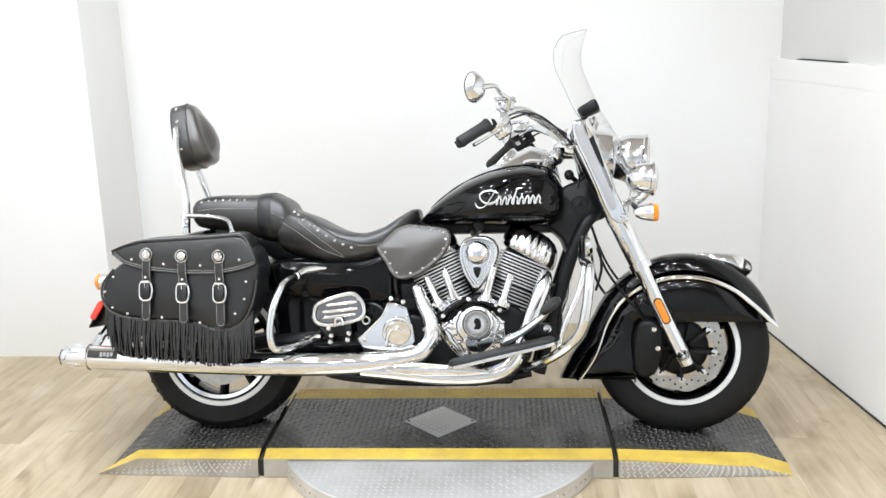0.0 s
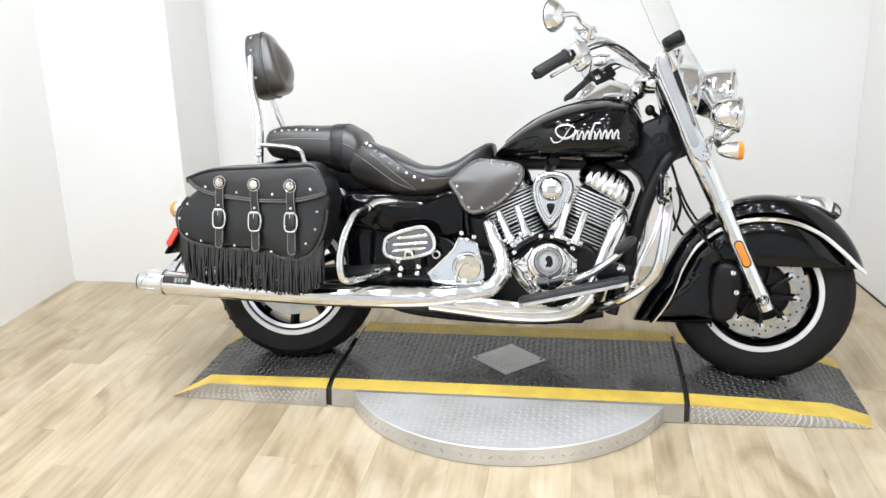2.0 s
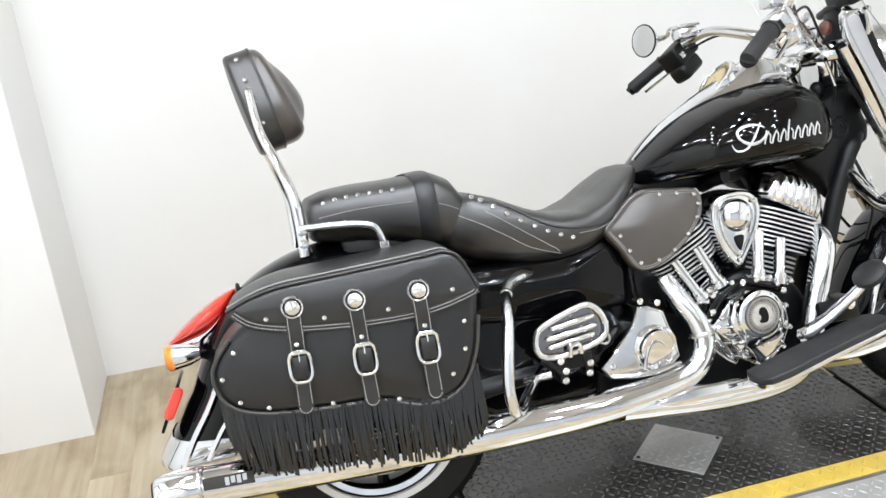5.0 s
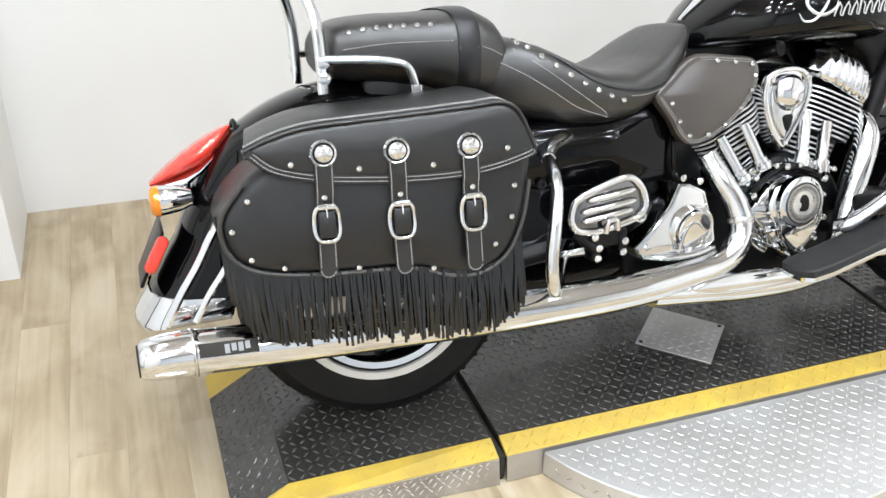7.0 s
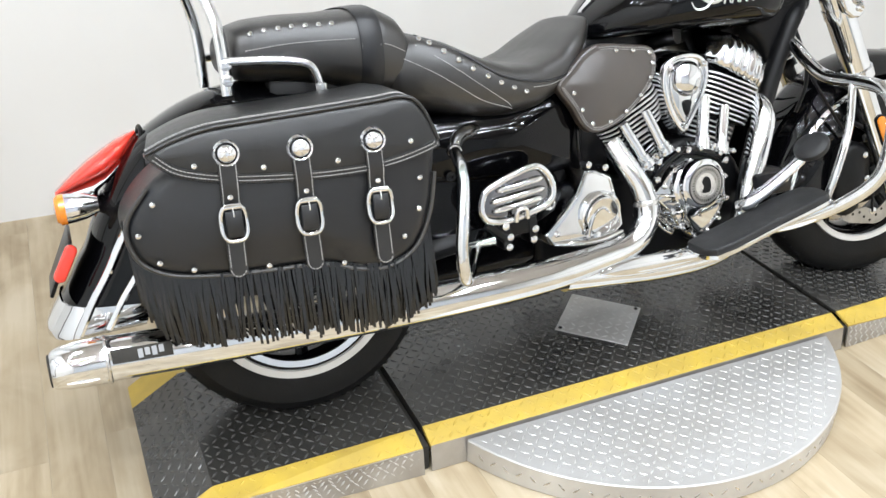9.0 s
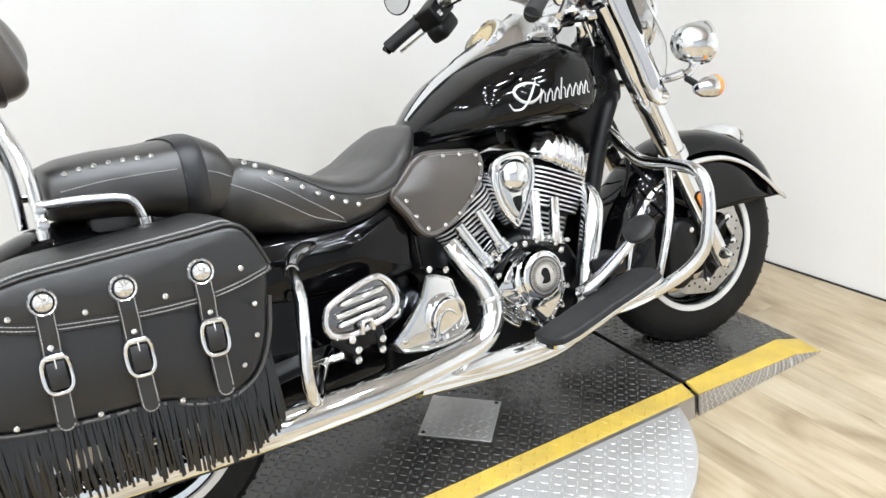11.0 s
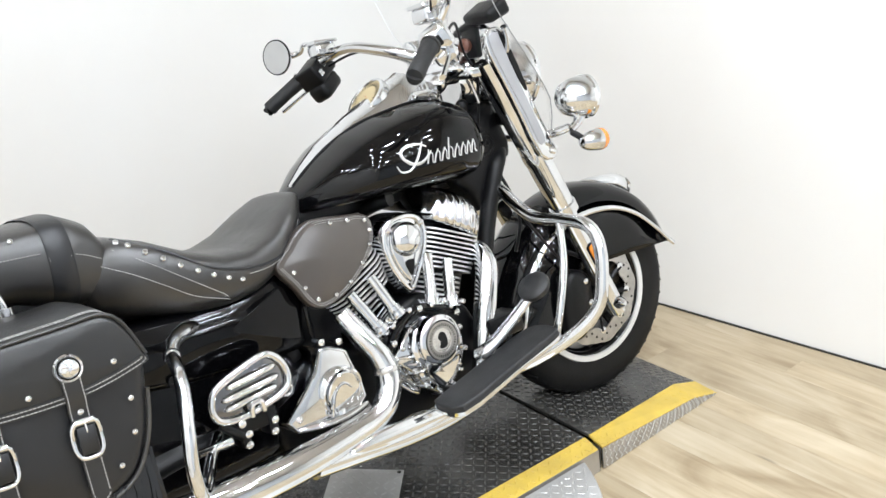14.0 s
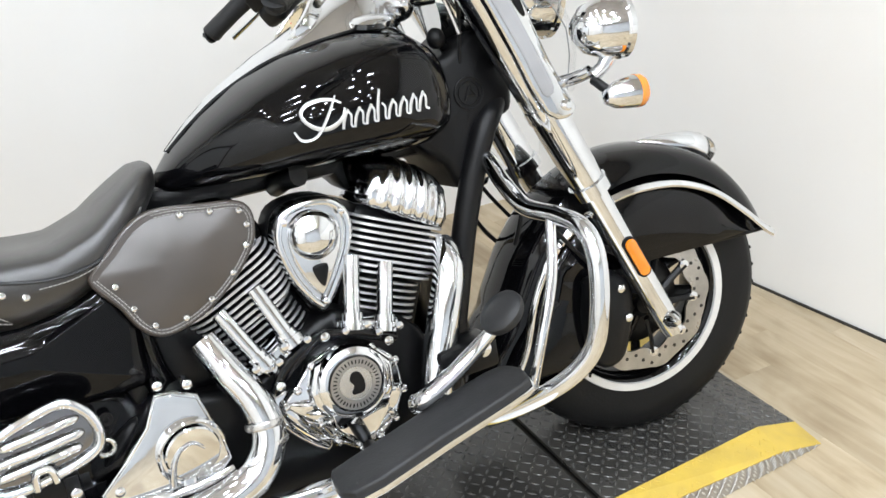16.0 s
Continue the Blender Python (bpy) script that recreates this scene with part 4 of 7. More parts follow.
# handlebar
BARS = Matrix.Translation((-0.012, -0.032, 0.006)) @ turn_about((1.345, 0, 1.0), (-0.415, 0, 0.91), -7.0) @ turn_about((1.34, 0, 1.0), (1, 0, 0), -2.8) @ Matrix.Diagonal((1, 0.93, 1, 1))
bar = part("handlebar", moved(tube([(1.03, -0.415, 1.03), (1.1, -0.372, 1.08), (1.145, -0.33, 1.115), (1.2, -0.25, 1.135), (1.27, -0.13, 1.1), (1.34, -0.05, 1.06), (1.34, 0.05, 1.06), (1.27, 0.13, 1.1),
                                    (1.2, 0.25, 1.135), (1.145, 0.33, 1.115), (1.1, 0.372, 1.08), (1.03, 0.415, 1.03)], 0.0145, 16, 6), BARS), CHROME, bike, "chrome pull-back handlebar")
for s in (-1, 1):
    g = part("grip", moved(tube([(0.998, s * 0.437, 1.008), (1.003, s * 0.434, 1.012), (1.05, s * 0.403, 1.046), (1.09, s * 0.378, 1.073)], [0.018, 0.0205, 0.02, 0.022], 18, 5), BARS), PAD_RUBBER, bar, "black rubber grip")
    part("grip_collar", moved(turned([(0.02, -0.004), (0.0245, -0.002), (0.0245, 0.004), (0.02, 0.006)], (1.086, s * 0.381, 1.07), (0.092, -s * 0.059, 0.065), 20), BARS), PAD_RUBBER, g)
    part("grip_end", moved(turned([(0.0175, 0.0), (0.0205, 0.002), (0.0205, 0.012), (0.0185, 0.014)], (1.0, s * 0.436, 1.009), (0.092, -s * 0.059, 0.065), 20), BARS), PAD_RUBBER, g)
    hm = BARS @ Matrix.Translation((1.117, s * 0.355, 1.083)) @ Matrix.Rotation(radians(-32), 4, "Y") @ Matrix.Rotation(radians(s * 30), 4, "Z")
    if s < 0:
        sw = part("switch_box", moved(join(box((-0.034, -0.028, -0.03), (0.04, 0.028, 0.03), 0.014, 3), box((-0.03, -0.022, -0.06), (0.03, 0.022, -0.02), 0.014, 3)), hm), CHROME, bar, "chrome switch housing")
        part("switch", moved(box((-0.012, -0.034, -0.012), (0.014, -0.026, 0.012), 0.003, 2), hm), PLASTIC, sw)
    else:
        sw = part("switch_box", moved(join(box((-0.036, -0.042, -0.032), (0.07, 0.036, 0.028), 0.008, 3), box((-0.042, -0.036, -0.078), (0.058, 0.03, -0.026), 0.016, 3)), hm), PLASTIC, bar, "black switch housing")
        for x, z, w in ((-0.012, -0.006, 0.011), (0.022, 0.002, 0.008)):
            part("button", moved(box((x - w, -0.043, z - w * 0.9), (x + w, -0.034, z + w * 0.9), 0.003, 2), hm), CHROME, sw, "chrome button")
    part("reservoir", moved(join(box((1.11, s * 0.31 - 0.036, 1.125), (1.172, s * 0.31 + 0.036, 1.162), 0.01, 3), box((1.104, s * 0.31 - 0.04, 1.16), (1.178, s * 0.31 + 0.04, 1.17), 0.004, 2)), BARS), CHROME, bar)
    part("lever", moved(tube([(1.14, s * 0.345, 1.085), (1.13, s * 0.38, 1.055), (1.1, s * 0.42, 1.03), (1.05, s * 0.465, 0.995)], [0.009, 0.008, 0.007, 0.009], 10, 6, flat=0.7), BARS), CHROME, bar)
    mc = (1.056, -0.471, 1.186) if s < 0 else (1.072, 0.475, 1.152)
    mir = part("mirror", moved(turned([(0.002, 0.034), (0.02, 0.031), (0.038, 0.02), (0.048, 0.005), (0.051, -0.004), (0.048, -0.007)], mc, (0.87, s * 0.46, -0.05), 28), BARS), CHROME, bar, "round chrome mirror")
    part("mirror_glass", moved(turned([(0.048, -0.006), (0.03, -0.0065), (0.001, -0.0065)], mc, (0.87, s * 0.46, -0.05), 28), BARS), MIRROR, mir)
    part("mirror_rim", moved(turned([(0.0485, -0.0075), (0.0515, -0.007), (0.052, -0.003), (0.049, -0.004)], mc, (0.87, s * 0.46, -0.05), 28, True), BARS), PLASTIC, mir)
    part("mirror_stem", moved(tube([(mc[0] + 0.026, mc[1] + s * 0.012, mc[2] - 0.002), (mc[0] + 0.065, s * 0.455, mc[2] + 0.004), (1.135, s * 0.41, 1.172), (1.158, s * 0.37, 1.158), (1.15, s * 0.345, 1.13)], [0.012, 0.008, 0.007, 0.008, 0.012], 10, 6), BARS), CHROME, mir)
    part("cable", moved(tube([(1.15, s * 0.35, 1.09), (1.24, s * 0.26, 1.12), (1.33, s * 0.14, 1.06), (1.385, s * 0.1, 0.98), (1.38, s * 0.07, 0.85)], 0.0036, 8, 8), BARS), PLASTIC, bar)
    part("bar_riser", moved(tube([(1.355, s * 0.045, 1.02), (1.342, s * 0.05, 1.06)], [0.022, 0.02], 16, straight=True), BARS), CHROME, bar)

part("riser_cover", moved(join(ball((1.335, 0, 1.02), 0.05, 0.95, 2.3, 0.62, 32, 18), ball((1.3, 0, 0.99), 0.04, 0.8, 1.6, 0.8, 28, 14)), BARS), CHROME, bar, "chrome riser cover")
for s in (-1, 1):
    part("bar_clamp", moved(join(box((1.315, s * 0.05 - 0.022, 1.045), (1.368, s * 0.05 + 0.022, 1.084), 0.01, 3), ball((1.342, s * 0.05, 1.084), 0.009, 1, 1, 0.7)), BARS), CHROME, bar)
    part("hose_end", moved(tube([(1.17, s * 0.29, 1.135), (1.22, s * 0.22, 1.118), (1.3, s * 0.12, 1.07), (1.36, s * 0.09, 1.0), (1.385, s * 0.09, 0.92)], 0.0052, 8, 8), BARS), SATIN_METAL, bar, "braided brake hose")

# fuel tank
TX = [0.772, 0.785, 0.82, 0.88, 0.95, 1.03, 1.11, 1.18, 1.24, 1.28, 1.303, 1.315]
TT = [0.764, 0.782, 0.822, 0.872, 0.918, 0.952, 0.973, 0.98, 0.972, 0.945, 0.905, 0.86]
TB = [0.752, 0.75, 0.748, 0.746, 0.745, 0.744, 0.741, 0.738, 0.738, 0.752, 0.782, 0.82]
TW = [0.02, 0.05, 0.098, 0.15, 0.196, 0.228, 0.245, 0.248, 0.236, 0.205, 0.16, 0.07]


def tank_ring(x, grow=0.0):
    t, b, w = (float(np.interp(x, TX, q)) for q in (TT, TB, TW))
    zc, pts = b + (t - b) * 0.42, []
    for a in np.linspace(0, 2 * math.pi, 48, endpoint=False):
        cy, sz = math.cos(a), math.sin(a)
        side_in = 1 - 0.12 * sz - 0.88 * sz ** 5 if sz > 0 else abs(cy) ** 0.62
        y = math.copysign(side_in, cy) * (w + grow)
        z = zc + math.copysign(abs(sz) ** (1.0 if sz > 0 else 0.6), sz) * ((t - zc) if sz > 0 else (zc - b))
        if sz > 0:
            z -= 0.012 * max(0.0, y / w) ** 2
        pts.append(Vector((x, y, z + (grow if sz > 0 else -grow) * abs(sz))))
    return pts


def smooth_values(xs, n):
    return [p.x for p in glide([(x, 0, 0) for x in xs], n)]


tank = part("fuel_tank", loft([tank_ring(x) for x in smooth_values(TX, 5)]), PAINT, bike, "gloss black teardrop fuel tank", angle=60)
bmt = bmesh.new()
bmt.from_mesh(tank.data)
bmesh.ops.smooth_vert(bmt, verts=bmt.verts, factor=0.5, use_axis_x=True, use_axis_y=True, use_axis_z=True)
bmesh.ops.smooth_vert(bmt, verts=bmt.verts, factor=0.5, use_axis_x=True, use_axis_y=True, use_axis_z=True)
bmt.to_mesh(tank.data)
bmt.free()


def tank_top(x, y):
    """The tank's height at x, y."""
    ring = sorted((p for p in tank_ring(x) if p.y <= 0 and p.z > interp_tank(x)), key=lambda p: p.y)
    return float(np.interp(-abs(y), [p.y for p in ring], [p.z for p in ring]))


interp_tank = lambda x: float(np.interp(x, TX, TB)) + 0.42 * (float(np.interp(x, TX, TT)) - float(np.interp(x, TX, TB)))  # noqa: E731
console_rings = []
for x, w, h in ((0.815, 0.01, 0.002), (0.86, 0.02, 0.003), (0.92, 0.034, 0.005), (1.0, 0.056, 0.009), (1.06, 0.082, 0.016), (1.12, 0.1, 0.036), (1.19, 0.098, 0.064), (1.25, 0.084, 0.062), (1.285, 0.06, 0.05), (1.302, 0.035, 0.03)):
    z0 = tank_top(x, w)
    console_rings.append([Vector((x, y * w, z0 + 0.002 + (tank_top(x, 0) + h - z0) * (1 - abs(y) ** 2.0) ** 0.9)) for y in np.linspace(-1, 1, 19)] + [Vector((x, y * w * 0.9, z0 - 0.01)) for y in np.linspace(1, -1, 9)])
console = part("console", loft(console_rings), CHROME, tank, "chrome tank console", angle=60)
for s in (-1, 1):
    part("console_trim", tube([(r[0].x, -s * r[0].y, r[0].z - 0.001) for r in console_rings], 0.003, 8, 5), SATIN, console)
gm = ((1.09, 0, 0.99), (-0.7, 0, 0.71))
gauge = part("speedometer", turned([(0.05, -0.07), (0.062, -0.03), (0.064, 0.0), (0.062, 0.007), (0.054, 0.009), (0.052, 0.005)], *gm, 36, True), CHROME, console, "round speedometer with a cream dial")
part("dial", turned([(0.053, 0.005), (0.028, 0.0055), (0.001, 0.0055)], *gm, 32), DIAL, gauge)
ticks = []
for k in range(21):
    a = radians(-125 + 250 * k / 20)
    ticks.append(moved(box((-0.0012, 0.037, 0.006), (0.0012, 0.048, 0.0068)), Matrix.Translation(gm[0]) @ Vector(gm[1]).to_track_quat("Z", "Y").to_matrix().to_4x4() @ Matrix.Rotation(a, 4, "Z")))
tagged(part("marks", join(*ticks), PLASTIC, gauge), kind="stuff")
part("needle", tube([Vector(gm[0]) + Vector((-0.003, 0, 0.0068)), Vector(gm[0]) + Vector((0.01, 0.03, 0.0125))], 0.0012, 6, straight=True), RED, gauge)
for s in (-1, 1):
    part("filler_cap", turned([(0.036, 0), (0.038, 0.01), (0.03, 0.016), (0.01, 0.019)], (1.2, s * 0.1, 0.967), (0, s * 0.25, 1), 28), CHROME, tank)


def on_tank(x, z, off=0.003):
    """The place on the tank's flank at x, z."""
    ring = [p for p in tank_ring(x) if p.y < 0]
    ring.sort(key=lambda p: p.z)
    return Vector((x, float(np.interp(z, [p.z for p in ring], [p.y for p in ring])) * 0.985 - off, z))


# bright badge as a scroll and a plain wave
base = lambda x: 0.808 + (x - 0.99) * 0.03  # noqa: E731
for s in (-1, 1):
    side = lambda x, z: Vector((1, -s, 1)) * on_tank(x, z)  # noqa: E731
    scroll = tube([side(1.038 + 0.034 * math.cos(a) * (1 + 0.2 * math.sin(a)), base(1.03) + 0.03 + 0.024 * math.sin(a)) for a in np.linspace(0.6, 2 * math.pi + 0.2, 12)], [0.0024, 0.0042, 0.005, 0.0046, 0.004, 0.0046, 0.0054, 0.0046, 0.0024], 8, 6, flat=0.4)
    badge = part("badge_scroll", scroll, SILVER, tank, "bright chrome badge scroll with a plain wave")
    part("badge_bar", tube([side(0.988, base(1.0) + 0.012), side(0.998, base(1.0) - 0.004), side(1.02, base(1.0) - 0.002), side(1.04, base(1.03) + 0.022), side(1.062, base(1.05) + 0.056)], [0.0024, 0.0046, 0.0046, 0.0054, 0.003], 8, 5, flat=0.4), SILVER, badge)
    for k in range(8):
        x = 1.068 + 0.0195 * k
        tall = 0.05 if k == 3 else 0.03
        part("badge_bar", tube([side(x - 0.004, base(x)), side(x, base(x) + tall * 0.5), side(x + 0.009, base(x) + tall)], [0.0047, 0.0056, 0.0042], 8, 5, flat=0.4), SILVER, badge)
        part("badge_bar", tube([side(x + 0.007, base(x) + 0.028), side(x + 0.012, base(x) + 0.02), side(x + 0.01, base(x) + 0.004), side(x + 0.016, base(x) + 0.001)], [0.0024, 0.0036, 0.0036, 0.0028], 8, 4, flat=0.4), SILVER, badge)
part("headlock_cover", join(*[pad([(1.285, 0.86), (1.314, 0.885), (1.355, 0.902), (1.39, 0.925), (1.426, 0.925), (1.443, 0.89), (1.456, 0.844), (1.468, 0.808), (1.46, 0.766), (1.42, 0.75), (1.382, 0.705), (1.345, 0.66), (1.322, 0.64), (1.3, 0.69), (1.25, 0.737), (1.264, 0.765), (1.285, 0.82)], 0.0, s * 0.105, 0.022, 0.008) for s in (-1, 1)]),
     PLASTIC, bike, "matt black steering head cover")
emblem = part("round_badge", tube([(1.366 + 0.03 * math.cos(a), -0.1125, 0.815 + 0.03 * math.sin(a)) for a in np.linspace(0, 2 * math.pi, 28, endpoint=False)], 0.0022, 8, 2, True), PLASTIC, bike, "round moulded emblem")
tagged(part("relief", join(tube([(1.366 + 0.022 * math.cos(a), -0.1128, 0.815 + 0.022 * math.sin(a)) for a in np.linspace(0, 2 * math.pi, 24, endpoint=False)], 0.0014, 6, 2, True), *[tube([(x0, -0.113, z0), (x1, -0.114, z1)], 0.0022, 6, straight=True) for x0, z0, x1, z1 in ((1.356, 0.803, 1.368, 0.829), (1.368, 0.829, 1.378, 0.81), (1.378, 0.81, 1.36, 0.812))]), SATIN, emblem), kind="stuff")

# seats
def saddle_ring(x, w, top, bot, dish, crown=0.0):
    pts, zc = [], bot + (top - bot) * 0.5
    for a in np.linspace(0, 2 * math.pi, 44, endpoint=False):
        cy, sz = math.cos(a), math.sin(a)
        y = math.copysign(abs(cy) ** 0.5, cy) * w
        z = zc + math.copysign(abs(sz) ** 0.58, sz) * (top - bot) / 2
        if sz > 0:
            z += -dish * (1 - min(1, abs(y) / w) ** 2) + crown * (1 - (y / w) ** 2)
            z -= 0.014 * max(0.0, y / w) ** 2
        pts.append(Vector((x, y * (1 - 0.12 * max(0, -sz)), z)))
    return pts


SX = [0.25, 0.262, 0.31, 0.38, 0.45, 0.52, 0.59, 0.655, 0.71, 0.75, 0.775]
ST = [0.765, 0.797, 0.822, 0.802, 0.766, 0.738, 0.731, 0.75, 0.786, 0.81, 0.812]
SB = [0.69, 0.662, 0.638, 0.62, 0.607, 0.604, 0.615, 0.642, 0.688, 0.738, 0.77]
SW = [0.14, 0.16, 0.182, 0.2, 0.21, 0.213, 0.208, 0.194, 0.17, 0.135, 0.1]
seat_x = smooth_values(SX, 4)
interp = lambda x, q, base=SX: float(np.interp(x, base, q))  # noqa: E731
seat = part("rider_seat", loft([saddle_ring(x, interp(x, SW), interp(x, ST), interp(x, SB), 0.016 * max(0.0, 1 - ((x - 0.47) / 0.2) ** 2)) for x in seat_x]), LEATHER, bike, "black leather rider seat with studs", angle=70)
bmt = bmesh.new()
bmt.from_mesh(seat.data)
bmesh.ops.smooth_vert(bmt, verts=bmt.verts, factor=0.5, use_axis_x=True, use_axis_y=True, use_axis_z=True)
bmt.to_mesh(seat.data)
bmt.free()
PX = [-0.072, -0.06, -0.02, 0.05, 0.13, 0.19, 0.24, 0.28, 0.305, 0.312]
PT = [0.838, 0.856, 0.868, 0.872, 0.87, 0.872, 0.874, 0.852, 0.812, 0.782]
PB = [0.768, 0.752, 0.743, 0.735, 0.72, 0.7, 0.688, 0.686, 0.698, 0.722]
PW = [0.125, 0.14, 0.15, 0.158, 0.165, 0.17, 0.172, 0.168, 0.155, 0.13]
pillion = part("pillion_seat", loft([saddle_ring(x, interp(x, PW, PX), interp(x, PT, PX), interp(x, PB, PX), 0.0, 0.004) for x in smooth_values(PX, 4)]), LEATHER, bike, "black leather pillion seat with studs", angle=70)
bmt = bmesh.new()
bmt.from_mesh(pillion.data)
bmesh.ops.smooth_vert(bmt, verts=bmt.verts, factor=0.5, use_axis_x=True, use_axis_y=True, use_axis_z=True)
bmt.to_mesh(pillion.data)
bmt.free()
part("seat_pan", box((0.0, -0.1, 0.63), (0.4, 0.1, 0.75), 0.015, 2), SATIN, pillion)
strap_rings = []
for x in (0.186, 0.19, 0.23, 0.234):
    ring = saddle_ring(x, interp(x, PW, PX) + 0.003, interp(x, PT, PX) + 0.004, interp(x, PB, PX) - 0.002, 0.0, 0.004)
    mid = sum(ring, Vector()) / len(ring)
    strap_rings.append([p if 0.188 < x < 0.232 else mid + (p - mid) * 0.985 for p in ring])
part("strap", loft(strap_rings, False), LEATHER_DULL, pillion, "black leather strap")


def flank(ob, x, z, off=0.0):
    """The outer (right-hand) place on a mesh at x, z, by a ray from the right."""
    hit, at, nrm, _ = ob.ray_cast(Vector((x, -1.0, z)), Vector((0, 1, 0)))
    return at + Vector((0, -off, 0)) if hit else Vector((x, -0.15, z))


SEAM = [(0.318, 0.808), (0.397, 0.766), (0.473, 0.714), (0.535, 0.692), (0.597, 0.684), (0.653, 0.692), (0.7, 0.716), (0.735, 0.75)]
for x, z in ((0.32, 0.8), (0.338, 0.79), (0.362, 0.771), (0.39, 0.751), (0.419, 0.73), (0.45, 0.711), (0.48, 0.694), (0.51, 0.68), (0.54, 0.668)):
    same_part("rivet", RIVET, seat, Matrix.Translation(flank(seat, x, z, 0.0005)) @ Matrix.Rotation(radians(-25), 4, "X") @ Matrix.Diagonal((1.15, 1.15, 1.15, 1)))
for k in range(7):
    x = -0.03 + 0.165 * k / 6
    same_part("rivet", RIVET, pillion, Matrix.Translation(flank(pillion, x, interp(x, PT, PX) - 0.022, 0.0005)) @ Matrix.Rotation(radians(-30), 4, "X"))
stitch([flank(seat, x, z, 0.0016) for x, z in ((0.278, 0.764), (0.329, 0.734), (0.379, 0.7), (0.436, 0.661), (0.498, 0.637), (0.514, 0.631))], seat)
stitch([flank(seat, x, z, 0.0016) for x, z in ((0.306, 0.79), (0.367, 0.745), (0.423, 0.702), (0.474, 0.664), (0.5, 0.645), (0.523, 0.622))], seat)
stitch([flank(seat, x, z, 0.0016) for x, z in ((0.56, 0.675), (0.61, 0.676), (0.66, 0.69), (0.705, 0.72), (0.735, 0.752))], seat)
stitch([flank(pillion, x, z, 0.0016) for x, z in ((-0.045, 0.812), (0.03, 0.818), (0.1, 0.818), (0.18, 0.815))], pillion)
stitch([flank(pillion, x, z, 0.0016) for x, z in ((0.237, 0.8), (0.258, 0.792), (0.285, 0.778))], pillion)
for x in (0.19, 0.228):
    stitch([flank(pillion, x, z, 0.0016) for z in (0.85, 0.81, 0.77, 0.74)], pillion)

part("seat_piping", tube([flank(seat, x, z, 0.001) for x, z in SEAM], 0.003, 8, 6), LEATHER_DULL, seat, "seam along the seat edge")

# backrest
brm = Matrix.Translation((-0.116, 0.034, 1.108)) @ Matrix.Rotation(radians(-12), 4, "Y")
BO = [(x * 0.79, z) for x, z in ((0.0, 0.13), (0.06, 0.12), (0.1, 0.078), (0.126, 0.01), (0.126, -0.05), (0.095, -0.1), (0.045, -0.118), (-0.045, -0.118), (-0.095, -0.1), (-0.126, -0.05), (-0.126, 0.01), (-0.1, 0.078), (-0.06, 0.12))]
half = pad([(x * 0.985, z * 0.985) for x, z in BO], 0.0, 0.056, 0.034, 0.032, 7, 4)
for v in half.verts:
    v.co.y *= 1.0 - 2.6 * v.co.z
other = pad([(x * 1.02, z * 1.02) for x, z in BO], 0.006, -0.056, 0.012, 0.006, 5, 4)
qz = Matrix.Rotation(radians(-90), 4, "Z")
cushion = part("backrest_cushion", moved(moved(half, qz), brm), LEATHER_SOFT, bike, "padded black leather backrest with studs", angle=60)
part("backrest_rim", moved(moved(other, qz), brm), LEATHER, cushion)
part("piping", moved(moved(tube([(x * 1.005, 0.008, z * 1.005) for x, z in BO], 0.004, 8, 6, True), qz), brm), LEATHER, cushion)
for s in (-1, 1):
    for x, z in ((0.062, 0.108), (0.088, 0.056), (0.1025, 0.0), (0.1025, -0.052)):
        n = Vector((0, s * x, z * 0.75)).normalized()
        same_part("rivet", RIVET, cushion, brm @ Matrix.Translation((-0.026, s * (x * 1.02 + 0.001), z)) @ Vector((0, -1, 0)).rotation_difference(n).to_matrix().to_4x4() @ Matrix.Diagonal((1.15, 1.15, 1.15, 1)))
sissy = part("backrest_frame", join(tube([(-0.15, -0.075, 1.13), (-0.14, -0.09, 1.03), (-0.115, -0.11, 0.95), (-0.092, -0.135, 0.86), (-0.09, -0.14, 0.73)], [0.012, 0.013, 0.014, 0.015, 0.015], 12, 6, flat=0.75),
                                    tube([(-0.15, 0.075, 1.13), (-0.14, 0.09, 1.03), (-0.115, 0.11, 0.95), (-0.092, 0.135, 0.86), (-0.09, 0.14, 0.73)], [0.012, 0.013, 0.014, 0.015, 0.015], 12, 6, flat=0.75),
                                    tube([(-0.15, -0.075, 1.13), (-0.152, 0, 1.15), (-0.15, 0.075, 1.13)], 0.008, 12, 6)), CHROME, bike, "chrome backrest frame")
for s in (-1, 1):
    part("grab_rail", tube([(-0.088, s * 0.15, 0.795), (-0.02, s * 0.162, 0.792), (0.045, s * 0.168, 0.784), (0.08, s * 0.168, 0.768), (0.094, s * 0.165, 0.72)], 0.0095, 12, 6), CHROME, sissy, "chrome grab rail")
    part("mount_foot", tube([(0.094, s * 0.165, 0.715), (0.094, s * 0.165, 0.735)], 0.014, 12, straight=True), CHROME, sissy)
    for zz in (0.79, 0.76):
        part("bolt", turned([(0.012, 0), (0.012, 0.008), (0.005, 0.01)], (-0.09, s * 0.15, zz), (0, s, 0), 12), CHROME, sissy)

